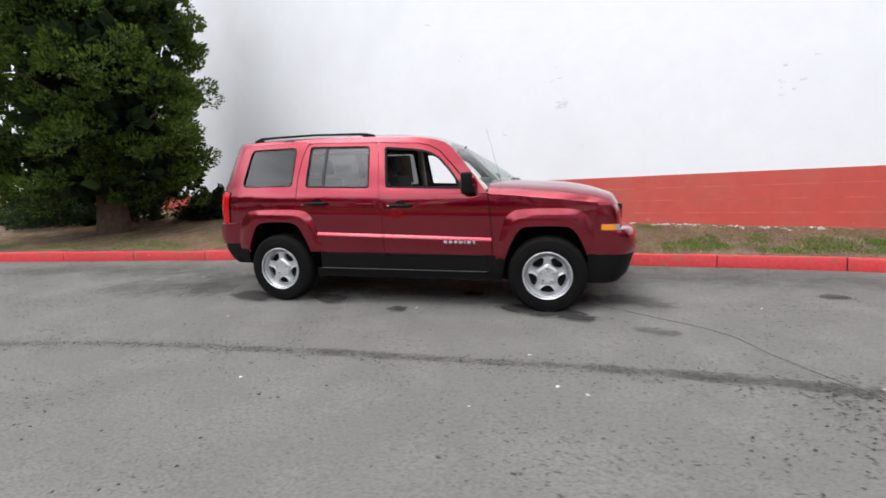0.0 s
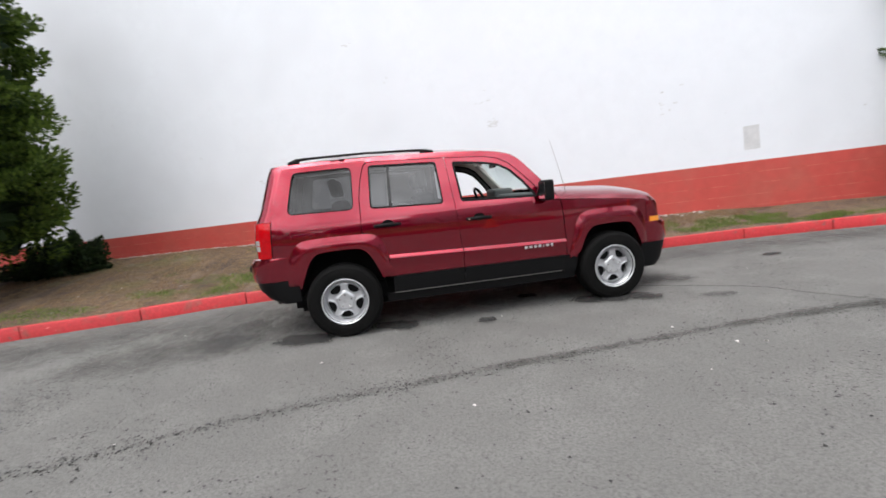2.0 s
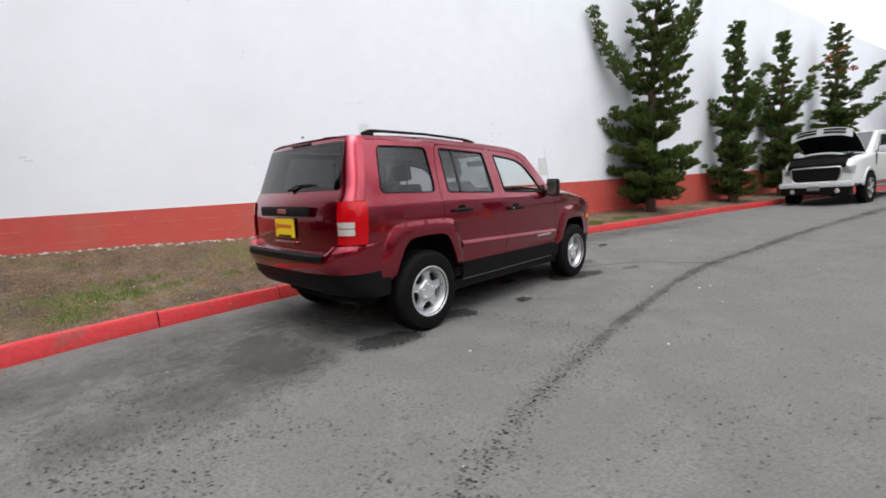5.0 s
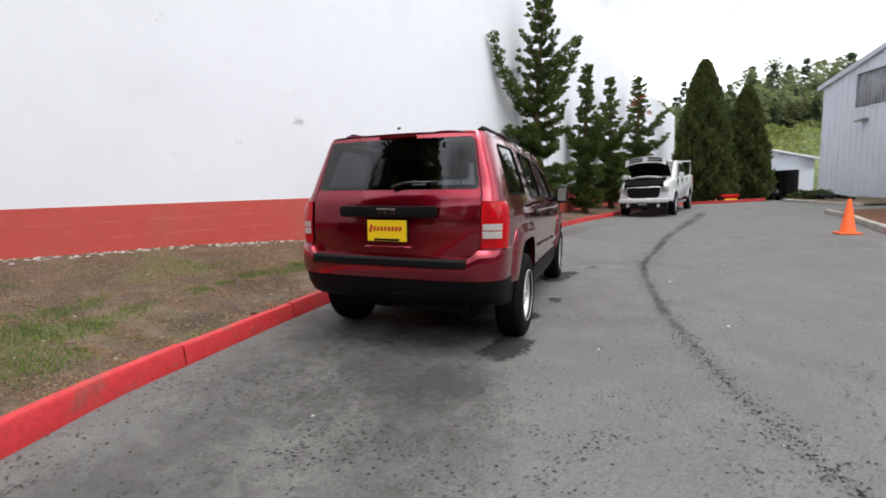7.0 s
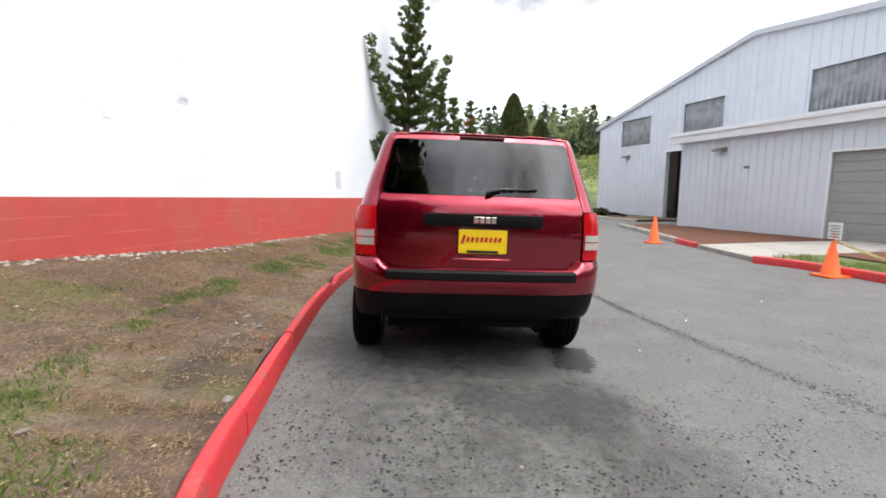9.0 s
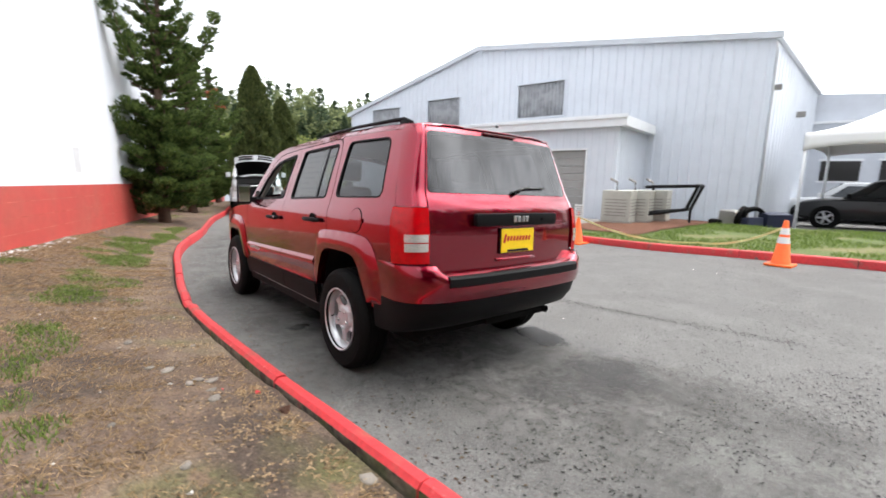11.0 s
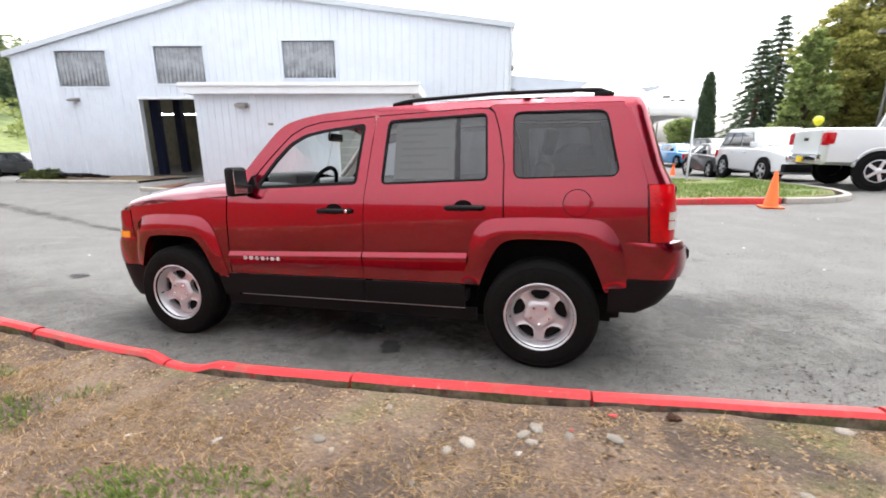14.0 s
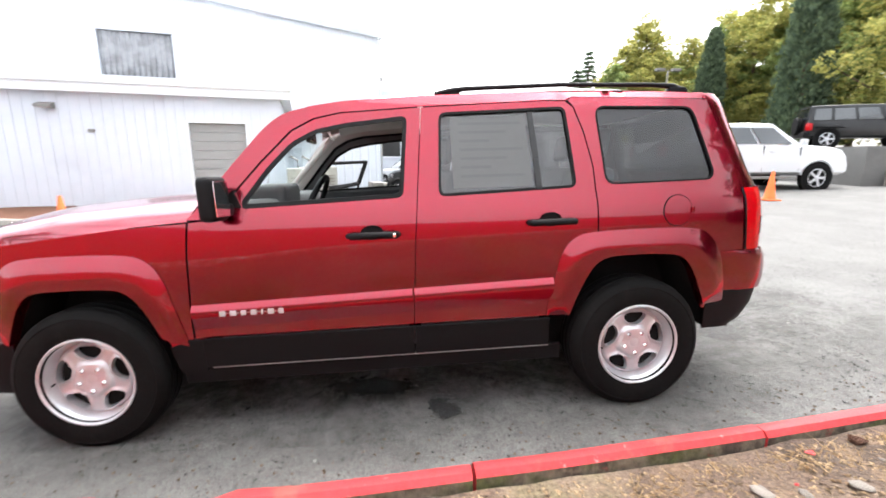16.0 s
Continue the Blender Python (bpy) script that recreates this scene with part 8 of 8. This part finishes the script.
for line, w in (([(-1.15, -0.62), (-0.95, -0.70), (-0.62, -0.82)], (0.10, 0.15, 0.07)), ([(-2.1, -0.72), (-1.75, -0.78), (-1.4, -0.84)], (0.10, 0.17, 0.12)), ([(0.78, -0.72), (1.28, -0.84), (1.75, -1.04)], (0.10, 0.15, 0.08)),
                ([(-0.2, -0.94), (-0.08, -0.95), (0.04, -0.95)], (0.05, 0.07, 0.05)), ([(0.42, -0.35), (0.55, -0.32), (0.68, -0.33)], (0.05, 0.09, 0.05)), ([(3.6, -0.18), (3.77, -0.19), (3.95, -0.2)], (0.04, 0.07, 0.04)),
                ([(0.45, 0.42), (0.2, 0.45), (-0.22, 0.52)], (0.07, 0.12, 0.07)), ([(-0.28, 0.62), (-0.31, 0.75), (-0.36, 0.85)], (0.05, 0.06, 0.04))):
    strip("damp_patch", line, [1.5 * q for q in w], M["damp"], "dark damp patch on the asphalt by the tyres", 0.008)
# drying damp; the long strip beneath the body also paints the car's shade
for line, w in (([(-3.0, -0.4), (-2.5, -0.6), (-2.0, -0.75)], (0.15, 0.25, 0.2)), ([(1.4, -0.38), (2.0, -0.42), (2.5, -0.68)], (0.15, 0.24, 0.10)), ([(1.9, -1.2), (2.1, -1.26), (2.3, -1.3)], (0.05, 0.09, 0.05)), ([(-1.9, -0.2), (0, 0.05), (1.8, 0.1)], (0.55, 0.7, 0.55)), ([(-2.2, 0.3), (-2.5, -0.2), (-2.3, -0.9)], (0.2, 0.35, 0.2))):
    strip("damp_shade_patch", line, [1.4 * q for q in w], M["damp_shade_pale"], "drying damp and painted under-car shade on rough asphalt", 0.006)
# thin crack sealed across the lane
part("asphalt_crack", tube([(x, y, road_z(x, y) + 0.0075) for x, y in ((1.42, -0.36), (1.62, -0.48), (1.77, -0.61), (2.1, -0.86), (2.47, -1.15), (2.61, -1.32), (2.70, -1.6), (2.82, -1.85), (3.0, -2.19))], 0.0012, 5), M["dark"], None, "thin dark crack in the asphalt", category="crack", kind="structure")

# grass and dead stalks on the verge
rng = np.random.default_rng(5)


TURF = ((-0.35, 2.3, 0.32), (-0.85, 2.44, 0.25), (-1.32, 2.42, 0.22), (0.0, 2.4, 0.3), (4.6, 1.5, 0.7), (5.3, 1.6, 0.5), (3.2, 1.95, 0.45), (2.0, 2.2, 0.5), (1.1, 2.3, 0.35), (-1.7, 2.34, 0.26), (-2.3, 2.32, 0.32), (-3.3, 1.8, 0.4), (-3.6, 1.1, 0.4), (-2.95, 2.3, 0.45), (-2.6, 2.75, 0.4), (-3.6, 2.4, 0.45), (-4.4, 1.9, 0.6), (-5.3, 1.5, 0.6), (-6.2, 1.4, 0.7), (-7.4, 1.2, 0.8), (-8.8, 0.9, 0.8))
TURF += tuple((x, kerb_y(x) + 0.42, 0.55) for x in (3.3, 4.2, 5.1, 6.0, 6.9))
# beds of matted straw, and the trodden soil between them
STRAW = ((-0.16, 2.1, 0.35), (0.5, 2.05, 0.4), (-1.04, 2.0, 0.22), (-1.1, 1.54, 0.16), (-1.35, 1.42, 0.2), (-1.62, 1.42, 0.18), (-2.0, 1.42, 0.22), (-1.85, 2.12, 0.3), (-0.4, 2.7, 0.5), (1.4, 2.0, 0.4), (-2.6, 1.4, 0.25), (2.6, 1.6, 0.5))
BARE = ((-0.5, 2.02, 0.2), (-0.4, 1.66, 0.32), (0.1, 1.77, 0.3), (-1.65, 1.78, 0.3), (-2.4, 1.62, 0.35), (-0.75, 1.75, 0.22))


def green_at(x, y):
    """How grassy the verge is: worn tufts in loose patches, none on the trodden strip by the kerb."""
    g = 0.30 + 0.35 * noise.noise((x * 0.8, y * 1.2, 2.0)) + 0.35 * noise.noise((x * 2.6, y * 3.0, 5.0))
    g += 0.55 * max(math.exp(-(((x - a) / r) ** 2) - ((y - b) / (r * 0.55)) ** 2) for a, b, r in TURF)
    return g - 0.25 * (y < kerb_y(x) + 0.3)


def blades(xs, ys, zs, h, w, mat, name, label, lean=0.5, **tags):
    n = len(xs)
    a = rng.uniform(0, 2 * np.pi, n)
    hh = h * rng.uniform(0.5, 1.3, n)
    lx, ly = rng.normal(0, lean, n) * hh, rng.normal(0, lean, n) * hh
    base = np.stack([xs, ys, zs], 1)
    off = np.stack([np.cos(a), np.sin(a), np.zeros(n)], 1) * w
    tip = base + np.stack([lx, ly, hh], 1)
    mid = base + np.stack([lx * 0.35, ly * 0.35, hh * 0.6], 1)
    v = np.stack([base - off, base + off, mid + off * 0.6, tip, mid - off * 0.6], 1).reshape(-1, 3)
    f = (np.arange(n)[:, None] * 5 + np.array([0, 1, 2, 3, 4])).tolist()
    return from_lists(name, v.tolist(), f, mat, label=label, **tags)


gx_, gy_, gz_, sx_, sy_, sz_ = [], [], [], [], [], []
for k in range(250000):
    x = rng.uniform(-11, 7.5) if k % 5 else rng.uniform(-11, 13)
    k0, w0 = kerb_y(x) + 0.10, wall_y(x) - 0.03
    if w0 < k0 + 0.1:
        continue
    y = rng.uniform(k0, w0)
    g = green_at(x, y)
    if g > 0.52 and rng.uniform() < (g - 0.44) * 2.1:
        gx_.append(x), gy_.append(y), gz_.append(verge_z(x, y) - 0.005)
        continue
    bed = max(math.exp(-(((x - a) / r) ** 2) - ((y - b) / (r * 0.7)) ** 2) for a, b, r in STRAW)
    trod = max(math.exp(-(((x - a) / r) ** 2) - ((y - b) / (r * 0.7)) ** 2) for a, b, r in BARE)
    if trod < 0.45 + 0.3 * bed and g + 0.5 * bed > 0.05 and rng.uniform() < bed + (0.95 if x < -2.6 else 0.70 if y > 1.9 + 0.4 * noise.noise((x * 1.5, y, 8.0)) else 0.10):
        sx_.append(x), sy_.append(y), sz_.append(verge_z(x, y) - 0.003)
blades(np.array(gx_), np.array(gy_), np.array(gz_), 0.032, 0.0042, M["grass_green"], "verge_grass", "short green grass in uneven patches on the verge", category="grass", kind="stuff")
blades(np.array(sx_), np.array(sy_), np.array(sz_), 0.015, 0.0030, M["grass_dry"], "dead_grass", "straw-coloured dead grass and litter on the verge", 2.2, category="grass", kind="stuff")
ix, iy = rng.uniform(-7.3, 3.0, 26000), rng.uniform(-12.2, -6.5, 26000)
keep = [i for i in range(len(ix)) if island_back(ix[i]) + 0.1 < iy[i] < island_front(ix[i]) - 0.15 and not (0.8 < ix[i] < 3.1 and iy[i] < -7.5) and noise.noise((ix[i] * 0.6, iy[i] * 0.9, 4.0)) > -0.25]
ix, iy = ix[keep], iy[keep]
blades(ix, iy, np.array([road_z(a, b) + 0.10 for a, b in zip(ix, iy)]), 0.06, 0.008, M["grass_green"], "lawn_grass", "short green lawn on the island", category="grass", kind="stuff")
# stones and crumbs
M["stone"] = shade("grey_stone", (0.235, 0.212, 0.185), 0.9, grain=(30, 0.25), bump=(20, 0.6, 0.01), vary=0.3)
M["crumb"] = leafy("loose_soil_crumbs", (0.05, 0.035, 0.025), (0.20, 0.15, 0.10), 0.95)
M["pale_bit"] = leafy("pale_flakes", (0.45, 0.43, 0.40), (0.75, 0.73, 0.70), 0.9)


def pebble(r, seed):
    rr = random.Random(seed)
    bm = bmesh.new()
    bmesh.ops.create_icosphere(bm, subdivisions=1, radius=r)
    for v in bm.verts:
        v.co *= rr.uniform(0.7, 1.15)
        v.co.z *= 0.55
    return bm


shapes = []
for k in range(5):
    ob = part("stone", pebble(1.0, k), M["stone"], None, "small grey stone lying in the dry soil", smooth=True, category="stone", group="stones on the verge")
    shapes.append(ob)
spots = [(-0.48, 1.97, 0.05), (-1.0, 1.9, 0.04), (-1.06, 1.82, 0.062), (-1.28, 1.7, 0.05), (-1.33, 1.64, 0.058), (-1.32, 1.75, 0.04), (-1.47, 1.67, 0.042), (-1.64, 1.69, 0.055), (-0.35, 1.93, 0.025), (-0.56, 2.02, 0.022), (-2.6, 1.36, 0.06), (-0.93, 2.13, 0.022), (-2.2, 1.9, 0.04), (-0.1, 2.1, 0.035), (-3.0, 2.0, 0.045),
         (-2.9, 1.5, 0.03), (-0.65, 1.62, 0.03), (-1.75, 2.1, 0.03), (-3.4, 2.6, 0.05), (0.9, 2.0, 0.04), (-4.0, 2.2, 0.05), (-1.9, 1.55, 0.025)]
for i, (x, y, r) in enumerate(spots):
    m = Matrix.Translation((x, y, verge_z(x, y) + r * 0.1)) @ Matrix.Rotation(i * 1.3, 4, "Z") @ Matrix.Diagonal((r * 0.80, r * 0.58, r * 0.32, 1))
    if i < 5:
        shapes[i].matrix_world = m
    else:
        ob = new("stone", shapes[i % 5].data)
        ob.matrix_world = m
        tagged(ob, "small grey stone lying in the dry soil", "stone", "stones on the verge")


def bits(n, xr, yf, zf, size, mat, name, label, cat, flat=0.35):
    """Many little faceted crumbs in one mesh."""
    tet = np.array([(1, 0, -0.4), (-0.6, 0.8, -0.4), (-0.5, -0.9, -0.4), (0.1, 0, 0.9)])
    v, f = [], []
    for k in range(n):
        x = rng.uniform(*xr)
        y = yf(x)
        if y is None:
            continue
        s = size * rng.uniform(0.4, 1.4)
        a = rng.uniform(0, 6.28)
        c, d = math.cos(a), math.sin(a)
        b = len(v)
        for q in tet:
            v.append((x + (q[0] * c - q[1] * d) * s * rng.uniform(0.7, 1.2), y + (q[0] * d + q[1] * c) * s * rng.uniform(0.7, 1.2), zf(x, y) + q[2] * s * flat + s * 0.1))
        f += [(b, b + 1, b + 2), (b, b + 1, b + 3), (b + 1, b + 2, b + 3), (b + 2, b, b + 3)]
    return from_lists(name, v, f, mat, label=label, category=cat, kind="stuff")


bits(11000, (-6, 5), lambda x: rng.uniform(kerb_y(x) + 0.06, min(wall_y(x), kerb_y(x) + 2.6)), verge_z, 0.011, M["crumb"], "soil_crumbs", "loose crumbs of soil and bark on the verge", "litter")
bits(520, (-9, 5), lambda x: wall_y(x) - abs(rng.normal(0, 0.09)) - 0.03, verge_z, 0.036, M["pale_bit"], "paint_flakes", "pale flakes of paint and plaster along the wall foot", "litter")
# a dark broken lump of painted concrete and two red paint chips behind the kerb
lump = part("concrete_lump", pebble(1.0, 9), M["mulch"], None, "dark reddish lump of rubble behind the kerb", smooth=True, category="rubble")
lump.matrix_world = Matrix.Translation((-1.92, 1.44, verge_z(-1.92, 1.44) + 0.012)) @ Matrix.Diagonal((0.042, 0.034, 0.035, 1))
for x, y, r in ((-1.66, 1.49, 0.035), (-1.48, 1.62, 0.016)):
    chip = part("paint_chip", pebble(1.0, 3), M["kerb_red"], None, "flat chip of red kerb paint on the soil", category="rubble", group="paint chips")
    chip.matrix_world = Matrix.Translation((x, y, verge_z(x, y) + 0.004)) @ Matrix.Diagonal((r * 0.7, r * 0.5, 0.008, 1))
M["leaf_bit"] = leafy("dry_leaf_bits", (0.20, 0.13, 0.075), (0.46, 0.34, 0.21), 0.9)
bits(6500, (-6, 5), lambda x: kerb_y(x) + 0.07 + abs(rng.normal(0, 0.28)), verge_z, 0.011, M["leaf_bit"], "leaf_litter", "dry leaf and bark bits behind the kerb", "litter", 0.25)
bits(60, (-6, 4), lambda x: rng.uniform(kerb_y(x) + 0.1, kerb_y(x) + 2.2), verge_z, 0.018, M["pale_bit"], "paper_scraps", "small pale scraps on the verge", "litter")
M["grit"] = leafy("loose_asphalt_grit", (0.03, 0.03, 0.03), (0.10, 0.10, 0.098), 0.9)
bits(3800, (-8, 7), lambda x: rng.uniform(-6.3, kerb_y(x) - 0.12), lambda x, y: road_z(x, y) + 0.004, 0.009, M["grit"], "road_grit", "loose dark grit scattered on the asphalt", "grit")
bits(1500, (-8, 7), lambda x: kerb_y(x) - 0.08 - abs(rng.normal(0, 0.25)), lambda x, y: road_z(x, y) + 0.004, 0.009, M["crumb"], "gutter_crumbs", "crumbs and leaf litter in the gutter", "litter")
bits(45, (-6, 6), lambda x: rng.uniform(-5.5, kerb_y(x) - 0.2), lambda x, y: road_z(x, y) + 0.005, 0.014, M["pale_bit"], "road_scraps", "tiny white scraps on the asphalt", "litter")

# dark grit along the drainage streak and on the rough asphalt behind the car
M["black_grit"] = leafy("black_asphalt_grit", (0.022, 0.022, 0.021), (0.095, 0.095, 0.092), 0.95)
STREAK = smooth_line(DRAIN, 0.1)
SX, SYY = [p[0] for p in STREAK], [p[1] for p in STREAK]
bits(2800, (-3.2, 8), lambda x: interp(x, SX, SYY) + rng.normal(0, 0.05 + 0.03 * max(0, x)), lambda x, y: road_z(x, y) + 0.004, 0.009, M["black_grit"], "streak_grit", "black grit washed along the drainage streak", "grit", 0.15)


def rough_patch(x):
    """A spot on the worn asphalt: densest on the damp stretch behind the car, thinning out all round."""
    y = rng.uniform(-3.0, kerb_y(x) - 0.1)
    g = 0.7 * noise.noise((x * 0.9, y * 0.9, 6.0)) + 0.6 * noise.noise((x * 2.7, y * 2.7, 1.0)) + 0.55 * math.exp(-(((x + 3.3) / 1.6) ** 2) - ((y + 0.4) / 1.2) ** 2)
    return y if g + rng.uniform(-0.35, 0.35) > 0.55 else None


bits(56000, (-6.5, 5), rough_patch, lambda x, y: road_z(x, y) + 0.003, 0.0084, M["black_grit"], "asphalt_pits", "dark pitted spots of worn asphalt behind the car", "grit", 0.08)
